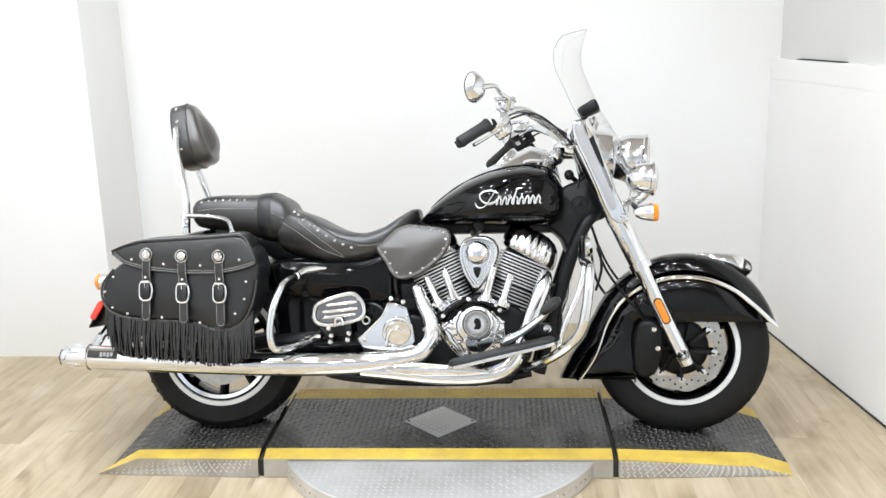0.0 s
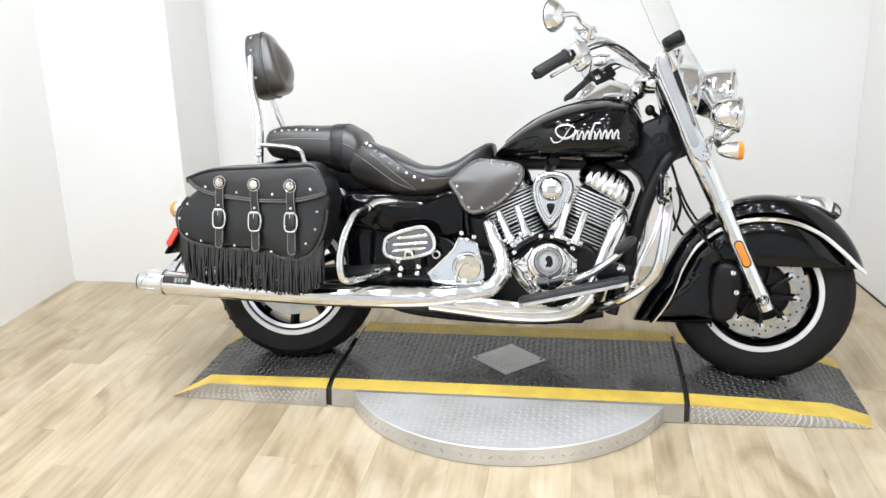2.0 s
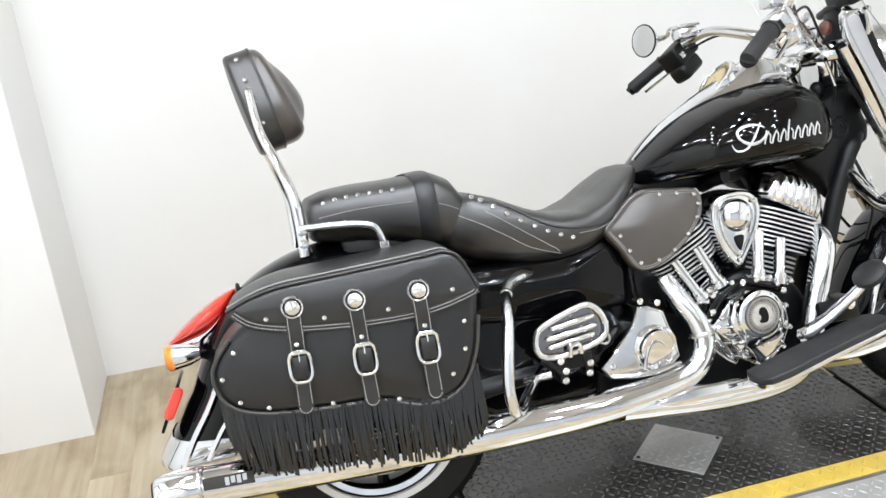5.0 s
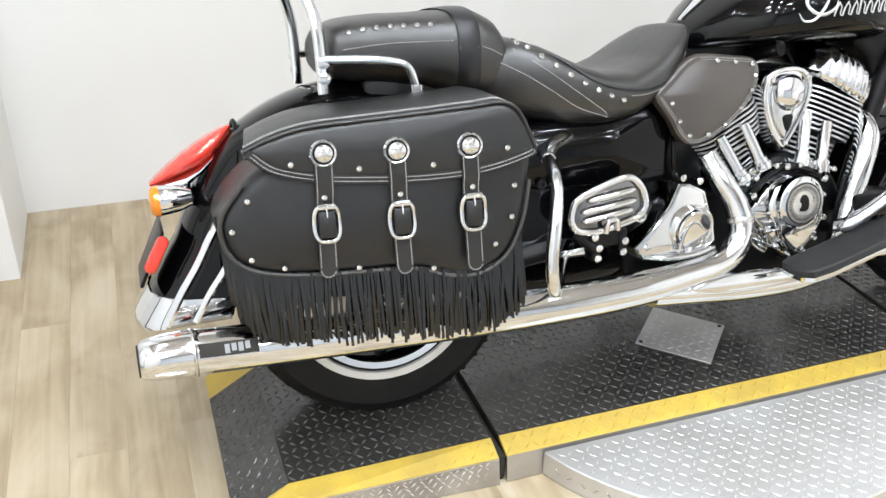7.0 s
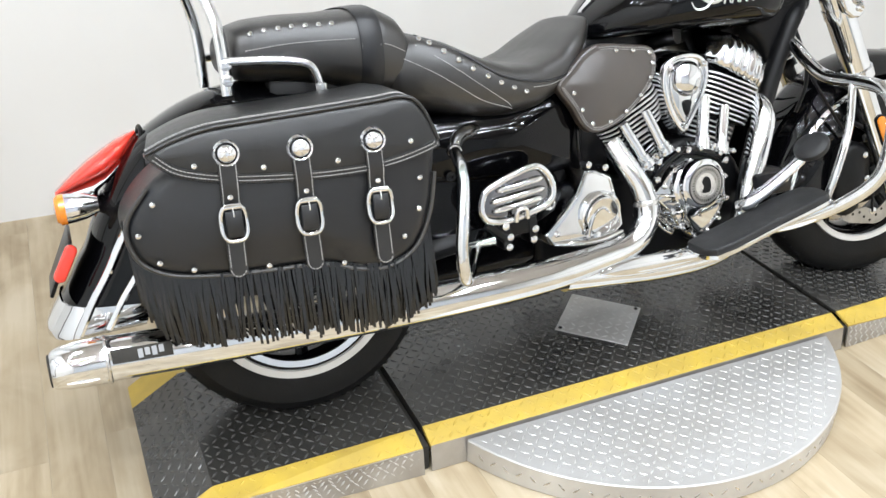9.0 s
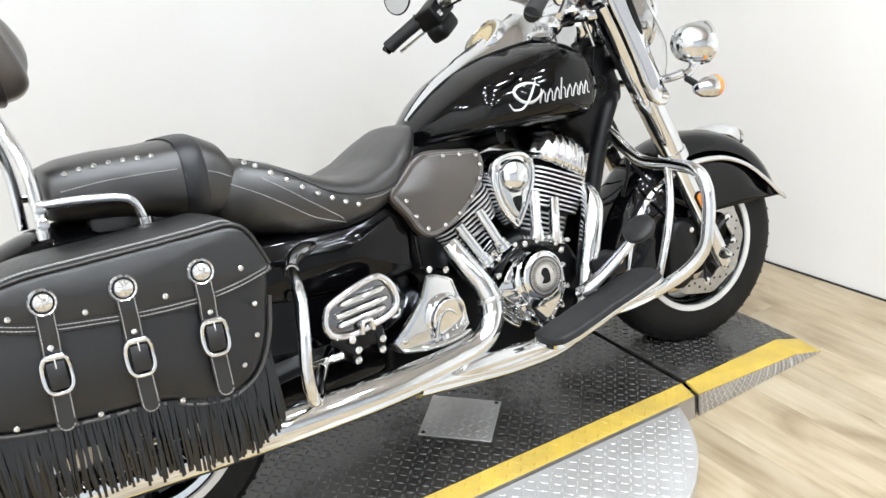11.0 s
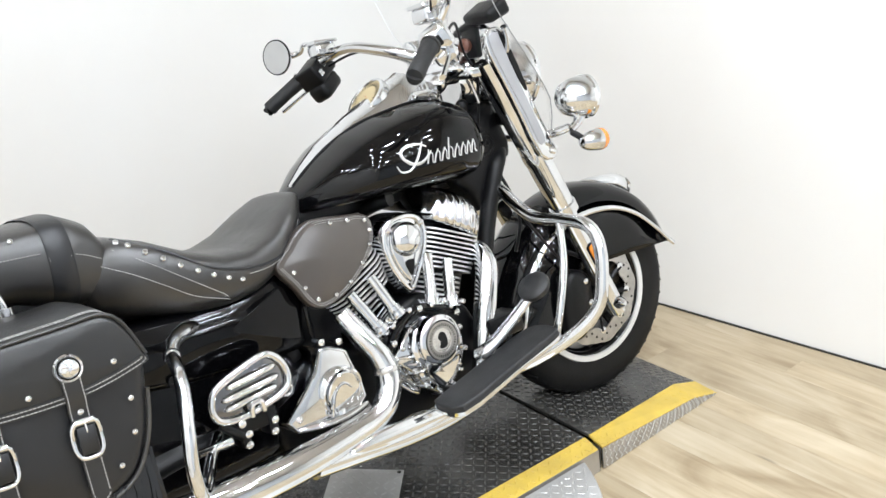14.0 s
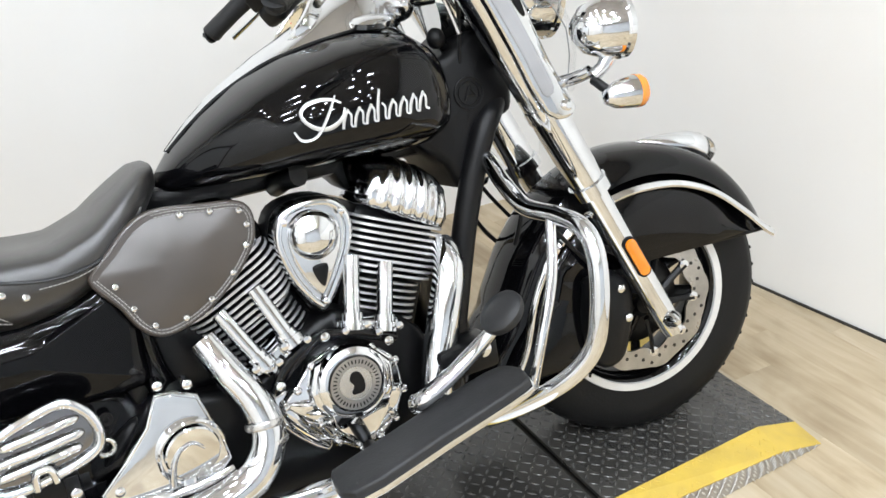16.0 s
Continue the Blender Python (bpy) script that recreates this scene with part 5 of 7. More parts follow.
# rear fender and tail
def rear_ring(a, half):
    t = radians(a)
    out = float(np.interp(a, [48, 70, 100, 130, 148, 160, 170, 180], [0.42, 0.437, 0.452, 0.458, 0.445, 0.445, 0.47, 0.52]))
    low = float(np.interp(a, [48, 100, 120, 150, 170, 180], [0.33, 0.33, 0.31, 0.3, 0.31, 0.33]))
    prof = [(-1.0, low), (-1.0, out - 0.07), (-0.94, out - 0.04), (-0.78, out - 0.018), (-0.45, out - 0.004), (0, out)]
    prof += [(-y, r) for y, r in reversed(prof[:-1])]
    return [Vector((RW[0] + r * math.cos(t), y * half * (1 + 0.1 * max(0, (a - 155) / 25)), RW[1] + r * math.sin(t))) for y, r in prof]


rfender = part("rear_fender", shell([rear_ring(a, 0.115) for a in np.linspace(48, 180, 56)], 0.003), PAINT, bike, "gloss black rear fender with chrome tip", angle=50)
tip = part("fender_tip", shell([[p + Vector((-0.003, 0, 0.001)) for p in rear_ring(a, 0.119)] for a in np.linspace(173.5, 181, 10)], 0.004), CHROME, rfender, "chrome fender tip")
for s in (-1, 1):
    for r0, thick in ((0.0, 0.0095), (-0.055, 0.0085)):
        part("trim_strip", tube([(RW[0] + (r + r0) * math.cos(radians(a)), s * 0.1175 * (1 + 0.1 * max(0, (a - 155) / 25)), RW[1] + (r + r0) * math.sin(radians(a))) for a, r in ((122, 0.39), (140, 0.39), (154, 0.392), (164, 0.405), (172, 0.43), (180, 0.462))], thick, 8, 6, flat=0.6), CHROME, rfender)
    part("strut", tube([(0.1, s * 0.125, 0.52), (-0.1, s * 0.125, 0.56), (-0.28, s * 0.122, 0.5)], [0.012, 0.014, 0.01], 8, 6, flat=0.5), CHROME, rfender)
LENS = [(-0.268, 0.672, 0.665, 0.012), (-0.285, 0.668, 0.645, 0.03), (-0.31, 0.658, 0.612, 0.042), (-0.34, 0.642, 0.592, 0.047), (-0.37, 0.624, 0.582, 0.046), (-0.4, 0.603, 0.573, 0.042), (-0.425, 0.583, 0.566, 0.034), (-0.44, 0.57, 0.563, 0.022)]
tl, base_rings = [], []
for x, top, low, w in LENS:
    tl.append([Vector((x, w * math.copysign(abs(math.cos(b)) ** 0.8, math.cos(b)), (top + low) / 2 + (top - low) / 2 * math.sin(b))) for b in np.linspace(0, 2 * math.pi, 22, endpoint=False)])
    foot = 0.62 - 1.05 * max(0, -0.3 - x) if x > -0.36 else 0.552
    base_rings.append([Vector((x + 0.002, w * 0.97 * math.cos(b), (low + foot) / 2 + 0.002 + (low - foot + 0.006) / 2 * math.sin(b))) for b in np.linspace(0, 2 * math.pi, 22, endpoint=False)])
tail = part("tail_lamp", loft(tl), RED, rfender, "long red tail lamp lens")
part("lamp_base", loft(base_rings), CHROME, tail, "chrome and clear lamp base")
part("lamp_gasket", tube([(-0.262, 0.036, 0.655), (-0.258, 0.0, 0.678), (-0.262, -0.036, 0.655), (-0.31, -0.046, 0.6), (-0.345, -0.046, 0.565)], 0.005, 8, 6), SATIN, tail)
part("signal_bar", tube([(-0.38, -0.1, 0.545), (-0.37, -0.05, 0.545), (-0.365, 0.05, 0.545), (-0.38, 0.1, 0.545)], [0.013, 0.018, 0.018, 0.013], 12, 5), CHROME, tail)
for s in (-1, 1):
    c = (-0.4, -0.118, 0.552) if s < 0 else (-0.385, 0.1, 0.54)
    f = part("turn_signal", turned([(0.002, -0.04), (0.016, -0.034), (0.025, -0.01), (0.029, 0.016), (0.03, 0.028)], c, (-1, 0, 0), 24), CHROME, rfender, "chrome bullet turn signal")
    part("lens", turned([(0.0305, 0.026), (0.0305, 0.037), (0.024, 0.044), (0.001, 0.047)], c, (-1, 0, 0), 24), AMBER, f, "amber lens")
    part("stalk", tube([(-0.39, s * 0.11, 0.55), (-0.37, s * 0.08, 0.54), (-0.36, s * 0.05, 0.53)], 0.009, 10, 4), CHROME, f)
bracket = part("plate_bracket", moved(box((-0.004, -0.105, -0.06), (0.004, 0.06, 0.06), 0.003, 2), Matrix.Translation((-0.456, 0, 0.432)) @ Matrix.Rotation(radians(27), 4, "Y")), SATIN, rfender, "black plate bracket with a red reflector")
part("reflector", moved(pad([(0.0125 * math.cos(a), 0.027 * (1 if math.sin(a) >= 0 else -1) + 0.0125 * math.sin(a)) for a in np.linspace(0.01, 2 * math.pi + 0.01, 20, endpoint=False)], 0, -0.01, 0.004, 0.001, 3, 0),
                        Matrix.Translation((-0.446, -0.112, 0.445)) @ Matrix.Rotation(radians(30), 4, "Y")), RED, bracket, "red reflector")

# frame, side panel, engine
part("side_panel", pad([(0.24, 0.62), (0.4, 0.628), (0.56, 0.632), (0.66, 0.66), (0.7, 0.62), (0.69, 0.52), (0.67, 0.465), (0.5, 0.47), (0.3, 0.49), (0.25, 0.53)], -0.06, -0.168, 0.03, 0.014), TRIM_BLACK, bike, "gloss black side panel")
part("side_panel", pad([(0.24, 0.62), (0.56, 0.632), (0.66, 0.66), (0.7, 0.62), (0.67, 0.465), (0.3, 0.49)], 0.06, 0.165, 0.03, 0.01), TRIM_BLACK, bike, "gloss black side panel")
part("side_fin", tube([(0.705, -0.145, 0.655), (0.695, -0.165, 0.58), (0.7, -0.16, 0.5), (0.72, -0.145, 0.45)], [0.006, 0.014, 0.014, 0.006], 10, 6, flat=0.4), PAINT, bike)
part("swing_arm", join(*[tube([(0.55, s * 0.12, 0.36), (0.35, s * 0.14, 0.345), (0.1, s * 0.14, 0.31), (-0.04, s * 0.135, 0.3)], [0.045, 0.035, 0.03, 0.032], 14, 6, flat=0.6) for s in (-1, 1)]), SATIN, bike)
part("frame_cover", join(pad([(0.26, 0.5), (0.45, 0.49), (0.62, 0.475), (0.66, 0.4), (0.64, 0.29), (0.55, 0.25), (0.3, 0.25), (0.25, 0.36)], -0.03, -0.15, 0.02, 0.004)), TRIM_BLACK, bike, "gloss black frame cover")
part("axle_cover", turned([(0.002, 0.05), (0.025, 0.045), (0.035, 0.02), (0.036, 0)], (RW[0], -0.13, RW[1]), (0, -1, 0), 24), CHROME, bike)
part("frame_rail", join(*[tube([(1.18, s * 0.08, 0.2), (1.0, s * 0.1, 0.172), (0.7, s * 0.1, 0.172), (0.45, s * 0.11, 0.2), (0.36, s * 0.12, 0.26)], 0.017, 12, 6) for s in (-1, 1)]), SATIN, bike, "black lower frame rails")
for s in (-1, 1):
    part("down_tube", tube([(1.44, s * 0.085, 0.79), (1.405, s * 0.108, 0.764), (1.377, s * 0.113, 0.73), (1.345, s * 0.112, 0.66), (1.306, s * 0.108, 0.55), (1.258, s * 0.105, 0.39), (1.21, s * 0.09, 0.2)], [0.018, 0.022, 0.024, 0.024, 0.024, 0.024, 0.024], 16, 6), PLASTIC, bike, "black frame down tube")
part("tube_clamp", tube([(1.355, -0.083, 0.69), (1.35, -0.084, 0.68)], 0.026, 16, straight=True), SATIN, bike)
part("radiator_cooler", box((1.255, -0.085, 0.3), (1.3, 0.085, 0.52), 0.012, 2), SATIN, bike)

part("backbone", join(box((0.74, -0.055, 0.715), (1.3, 0.055, 0.765), 0.015, 2), tube([(0.98, -0.05, 0.72), (0.985, -0.1, 0.735), (1.0, -0.14, 0.742)], 0.02, 10, 4)), SATIN, bike, "black frame backbone under the tank")
part("battery_box", join(box((0.55, -0.1, 0.4), (0.735, 0.1, 0.7), 0.02, 2), box((0.64, -0.135, 0.42), (0.8, 0.1, 0.57), 0.02, 2)), SATIN, bike)
case = part("crankcase", join(pad([(0.83, 0.42), (0.93, 0.47), (1.0, 0.5), (1.08, 0.47), (1.16, 0.42), (1.19, 0.3), (1.12, 0.2), (0.9, 0.17), (0.62, 0.18), (0.57, 0.27), (0.6, 0.4), (0.72, 0.43)], 0.14, -0.17, 0.02, 0.0),
                              box((0.6, -0.15, 0.2), (0.85, 0.15, 0.42), 0.02, 2)), SATIN, bike, "satin black V-twin engine with chrome covers")
valley = part("valley_plate", tube([(0.862, -0.21, 0.405), (0.89, -0.212, 0.44), (0.925, -0.213, 0.463), (0.96, -0.214, 0.477), (1.02, -0.213, 0.463), (1.09, -0.21, 0.432)], [0.012, 0.016, 0.014, 0.014, 0.012, 0.01], 12, 6, flat=0.75), PAINT, case, "gloss black valley plate with chrome bolts")
for blk in (((0.838, 0.452), (0.862, 0.43), (0.935, 0.474), (0.916, 0.496)), ((0.998, 0.488), (0.99, 0.468), (1.1, 0.438), (1.108, 0.46))):
    lb = part("lifter_block", pad(blk, -0.12, -0.2, 0.006, 0.0, 4, 0), CHROME, case, "chrome lifter block")
    for f in (0.12, 0.5, 0.88):
        part("bolt", turned([(0.0075, -0.003), (0.0075, 0.007), (0.004, 0.01), (0.001, 0.01)], (blk[1][0] + (blk[2][0] - blk[1][0]) * f, -0.203, blk[1][1] + (blk[2][1] - blk[1][1]) * f + 0.008), (0, -1, 0), 12), CHROME, lb)
part("case_web", pad([(0.848, 0.385), (0.885, 0.4), (0.915, 0.34), (0.948, 0.29), (0.935, 0.262), (0.89, 0.3), (0.862, 0.34)], -0.13, -0.196, 0.012, 0.008, 5, 2), CHROME, case, "polished crankcase web")
for x, z in ((0.869, 0.42), (0.96, 0.479), (1.07, 0.438)):
    part("bolt", turned([(0.008, -0.004), (0.008, 0.006), (0.004, 0.009), (0.001, 0.009)], (x, -0.226, z), (0, -1, 0), 12), CHROME, valley)


def cylinder_unit(cx, cz, lean):
    """Finned head and barrel with rocker cover, leaning by some degrees from upright."""
    m = Matrix.Translation((cx, 0, cz)) @ Matrix.Rotation(radians(lean), 4, "Y")
    body = part("cylinder", moved(box((-0.085, -0.12, -0.2), (0.085, 0.12, 0.055), 0.02, 2), m), SATIN, case, "black finned cylinder")
    for k in range(9):
        z = -0.064 + 0.0118 * k
        length = 0.112 - 0.004 * abs(k - 5)
        fin = [(length * math.copysign(abs(math.cos(a)) ** 0.45, math.cos(a)), 0.172 * math.copysign(abs(math.sin(a)) ** 0.5, math.sin(a))) for a in np.linspace(0.03, 2 * math.pi + 0.03, 36, endpoint=False)]
        b = loft([[Vector((x * f, y * f, z + h)) for x, y in fin] for f, h in ((0.97, -0.0023), (0.988, -0.002), (0.988, 0.002), (0.97, 0.0023))])
        f = part("head_fin", moved(b, m), SATIN, body, "black fin with a machined edge")
        b = loft([[Vector((x * k2, y * k2, z + h)) for x, y in fin] for k2, h in ((0.982, -0.0027), (1.0, -0.0022), (1.0, 0.0022), (0.982, 0.0027))], closed=True)
        part("fin_edge", moved(b, m), FIN, f, "bright machined edge")
    for k in range(8):
        z = -0.081 - 0.0125 * k
        fin = [(0.088 * math.copysign(abs(math.cos(a)) ** 0.6, math.cos(a)), 0.146 * math.copysign(abs(math.sin(a)) ** 0.6, math.sin(a))) for a in np.linspace(0.03, 2 * math.pi + 0.03, 30, endpoint=False)]
        b = loft([[Vector((x * f, y * f, z + h)) for x, y in fin] for f, h in ((0.96, -0.002), (0.985, -0.0018), (0.985, 0.0018), (0.96, 0.002))])
        f = part("barrel_fin", moved(b, m), SATIN, body)
        b = loft([[Vector((x * k2, y * k2, z + h)) for x, y in fin] for k2, h in ((0.978, -0.0025), (1.0, -0.002), (1.0, 0.002), (0.978, 0.0025))], closed=True)
        part("fin_edge", moved(b, m), FIN, f)
    rings = []
    for w, hw, z in ((0.104, 0.16, 0.036), (0.109, 0.171, 0.041), (0.111, 0.175, 0.06), (0.108, 0.172, 0.086), (0.1, 0.161, 0.11), (0.084, 0.14, 0.128), (0.058, 0.105, 0.139), (0.028, 0.06, 0.143)):
        ring = []
        for a in np.linspace(0, 2 * math.pi, 160, endpoint=False):
            x = w * math.cos(a)
            y = math.copysign(hw * max(0.0, 1 - abs(math.cos(a)) ** 3.2) ** 0.31, math.sin(a) + 1e-9)
            flute = 0.006 * (0.5 + 0.5 * math.cos(x * 250)) ** 0.6 * min(1, abs(y) / 0.05)
            ring.append(Vector((x, y + math.copysign(flute, y), z - 0.012 * (x / 0.1) + flute * 0.6)))
        rings.append(ring)
    part("rocker_cover", moved(loft(rings), m), CHROME, body, "chrome ribbed rocker cover", angle=70)
    return m


cylinder_unit(1.155, 0.588, 23)
cylinder_unit(0.845, 0.588, -25)
for p, q in (((1.05, 0.59), (1.018, 0.472)), ((1.11, 0.562), (1.076, 0.452)), ((0.808, 0.556), (0.856, 0.455)), ((0.872, 0.58), (0.91, 0.478))):
    a, b = Vector((p[0], -0.178, p[1])), Vector((q[0], -0.205, q[1]))
    pr = part("pushrod_tube", tube([a, a.lerp(b, 0.5), b], 0.0145, 14, straight=True), CHROME, case, "chrome pushrod tube")
    d = (b - a).normalized()
    for t, r in ((0.86, 0.019), (0.97, 0.023)):
        part("collar", tube([a.lerp(b, t) - d * 0.008, a.lerp(b, t) + d * 0.008], r, 16, straight=True), CHROME, pr)
    for off in (-0.02, 0.02):
        part("bolt", turned([(0.0065, 0), (0.0065, 0.009), (0.003, 0.01)], (b.x + off, -0.222, b.z + 0.006), (0, -1, 0), 10), CHROME, pr)

for x0, x1, z0, y0 in ((0.6, 0.66, 0.16, -0.13), (0.69, 0.9, 0.163, -0.11), (0.93, 1.0, 0.155, -0.14), (1.03, 1.12, 0.16, -0.12)):
    part("sump", box((x0, y0, z0), (x1, 0.1, 0.21), 0.02, 3), SATIN, case, "black sump")
AIR = [(1.004, 0.704), (1.052, 0.694), (1.074, 0.658), (1.066, 0.61), (1.038, 0.558), (1.003, 0.51), (0.985, 0.51), (0.952, 0.565), (0.936, 0.62), (0.936, 0.662), (0.957, 0.694)]
AIR_IN = Matrix.Translation((-0.008, 0.022, 0))
air = part("air_cleaner", moved(pad(AIR, -0.11, -0.196, 0.012, 0.0), AIR_IN), CHROME, case, "chrome shield-shaped air cleaner cover")
part("backing", moved(pad([(0.999 + (x - 0.999) * 1.03, 0.61 + (z - 0.61) * 1.02) for x, z in AIR], -0.1, -0.16, 0.01, 0.0), AIR_IN), SATIN, air)
part("shield_rim", moved(tube([(0.999 + (x - 1.0) * 0.9, -0.196, 0.612 + (z - 0.61) * 0.91) for x, z in AIR], 0.0085, 10, 5, True, flat=0.8), AIR_IN), CHROME, air, "raised chrome rim")
part("inner_shield", moved(pad([(0.999 + (x - 1.0) * 0.68, 0.612 + (z - 0.61) * 0.72) for x, z in AIR], -0.19, -0.205, 0.006, 0.004), AIR_IN), CHROME, air)
part("dome", moved(turned([(0.043, 0), (0.043, 0.006), (0.04, 0.014), (0.029, 0.023), (0.013, 0.0275), (0.001, 0.028)], (1.0, -0.203, 0.643), (0, -1, 0), 36), AIR_IN), CHROME, air, "round polished dome")
part("lower_relief", moved(pad([(0.985, 0.59), (1.012, 0.59), (1.007, 0.565), (0.999, 0.552), (0.99, 0.565)], -0.2, -0.2115, 0.004, 0.001), AIR_IN), SATIN, air, "dark moulded relief")
for x, z in ((0.954, 0.675), (1.056, 0.672), (0.998, 0.525)):
    part("bolt", moved(turned([(0.0065, 0), (0.0065, 0.005), (0.002, 0.007), (0.001, 0.007)], (x, -0.203, z), (0, -1, 0), 10), AIR_IN), CHROME, air)

FLANGE = [(0.866, 0.378), (0.893, 0.4), (0.927, 0.437), (0.977, 0.453), (1.045, 0.436), (1.085, 0.398), (1.09, 0.338), (1.064, 0.288), (1.03, 0.258), (0.99, 0.25), (0.948, 0.28), (0.922, 0.325)]
flange = part("crankcase_cover", pad(FLANGE, -0.15, -0.212, 0.008, 0.016, 4, 1), CHROME, case, "polished crankcase side cover")
for k, (x, z) in enumerate(FLANGE):
    x, z = 0.985 + (x - 0.985) * 0.94, 0.352 + (z - 0.352) * 0.94
    part("bolt_boss", turned([(0.0075, -0.03), (0.0075, 0.003), (0.0055, 0.005), (0.0055, 0.008), (0.003, 0.0095), (0.001, 0.0095)], (x, -0.214, z), (0, -1, 0), 12), CHROME, flange)
for x0, z0, x1, z1 in ((0.88, 0.378, 0.925, 0.37), (0.905, 0.352, 0.94, 0.352), (0.925, 0.325, 0.952, 0.332), (0.942, 0.298, 0.965, 0.312), (0.97, 0.268, 0.982, 0.294), (1.066, 0.3, 1.04, 0.315), (1.085, 0.345, 1.058, 0.35)):
    part("rib", tube([(x0, -0.214, z0), ((x0 + x1) / 2, -0.226, (z0 + z1) / 2), (x1, -0.228, z1)], [0.002, 0.0042, 0.004], 8, 4), CHROME, flange)
CAM = [(0.912, 0.393), (0.93, 0.434), (0.976, 0.45), (1.036, 0.438), (1.07, 0.4), (1.066, 0.352), (1.04, 0.32), (0.985, 0.31), (0.936, 0.332), (0.915, 0.362)]
cam_cover = part("cam_cover", pad(CAM, -0.17, -0.236, 0.016, 0.008, 6, 1), CHROME, case, "polished cam cover with round badge")
part("lower_facet", moved(pad([(0.94, 0.345), (1.05, 0.345), (1.045, 0.318), (1.022, 0.286), (0.99, 0.268), (0.968, 0.28), (0.946, 0.312)], -0.17, -0.241, 0.005, 0.0, 4, 1), turn_about((1.0, -0.241, 0.345), (1, 0, 0), 9)), CHROME, cam_cover, "polished lower facet")
part("facet_arrow", moved(pad([(0.972, 0.318), (0.996, 0.306), (0.985, 0.32), (0.99, 0.332)], -0.238, -0.2445, 0.001, 0.0, 2, 0), turn_about((1.0, -0.241, 0.345), (1, 0, 0), 9)), SATIN_METAL, cam_cover)
part("cover_ring", turned([(0.062, -0.012), (0.062, 0.008), (0.056, 0.013), (0.05, 0.014)], (0.988, -0.243, 0.393), (0, -1, 0), 40, True), CHROME, cam_cover)
badge = part("round_badge", turned([(0.047, 0.01), (0.046, 0.0155), (0.03, 0.0155), (0.029, 0.01)], (0.988, -0.243, 0.393), (0, -1, 0), 40, True), DISC_STEEL, cam_cover, "round badge with dark ring")
part("badge_face", turned([(0.029, 0.0135), (0.001, 0.0137)], (0.988, -0.243, 0.393), (0, -1, 0), 32), SATIN_METAL, badge)
marks = []
for k in range(38):
    a = 2 * math.pi * k / 38
    marks.append(moved(box((-0.0009 - 0.0006 * (k % 3 == 0), -0.0008, 0.035), (0.0009, 0.0, 0.0415)), Matrix.Translation((0.988, -0.2588, 0.393)) @ Matrix.Rotation(a, 4, "Y")))
tagged(part("badge_bars", join(*marks), SATIN, badge), kind="stuff")
part("badge_relief", pad([(0.978, 0.378), (0.985, 0.374), (1.0, 0.376), (1.004, 0.392), (0.998, 0.41), (0.985, 0.413), (0.978, 0.4), (0.984, 0.39)], -0.2555, -0.2585, 0.001, 0.0), SATIN, badge)
GEAR = [(0.56, 0.338), (0.611, 0.384), (0.651, 0.426), (0.673, 0.472), (0.704, 0.468), (0.739, 0.45), (0.75, 0.41), (0.763, 0.375), (0.769, 0.328), (0.745, 0.308), (0.635, 0.305), (0.575, 0.312)]
gear = part("gearbox_cover", pad(GEAR, -0.13, -0.226, 0.008, 0.001, 5, 1), CHROME, case, "polished gearbox cover")
part("cover_rim", tube([(0.665 + (x - 0.665) * 0.955, -0.2265, 0.38 + (z - 0.38) * 0.945) for x, z in GEAR], 0.0028, 8, 1, True), CHROME, gear)
CAP_AXIS = (0.1, -1, -0.16)
part("round_cap", turned([(0.056, -0.02), (0.056, 0.001), (0.0535, 0.0035), (0.05, 0.002), (0.049, -0.004)], (0.708, -0.231, 0.363), CAP_AXIS, 44, True), CHROME, gear)
part("cap_face", turned([(0.045, -0.008), (0.045, 0.004), (0.0425, 0.0065), (0.001, 0.0068)], (0.708, -0.231, 0.363), CAP_AXIS, 40), CHROME, gear, "flat polished cap")
part("cap_arch", tube([(0.668, -0.236, 0.318), (0.674, -0.2405, 0.35), (0.688, -0.241, 0.374), (0.71, -0.241, 0.381), (0.727, -0.241, 0.366)], [0.007, 0.006, 0.005, 0.004, 0.002], 10, 5, flat=0.6), CHROME, gear)
part("lower_flange", tube([(0.58, -0.222, 0.314), (0.64, -0.23, 0.306), (0.71, -0.232, 0.304), (0.765, -0.228, 0.312)], [0.006, 0.01, 0.01, 0.007], 10, 5), CHROME, gear)
part("lower_rib", box((0.682, -0.236, 0.297), (0.704, -0.2, 0.325), 0.005, 2), CHROME, gear)
for x, z in ((0.682, 0.484), (0.726, 0.472), (0.59, 0.337)):
    part("bolt", turned([(0.008, -0.02), (0.008, 0.012), (0.004, 0.015), (0.001, 0.015)], (x, -0.216, z), (0, -1, 0), 12), CHROME, gear)

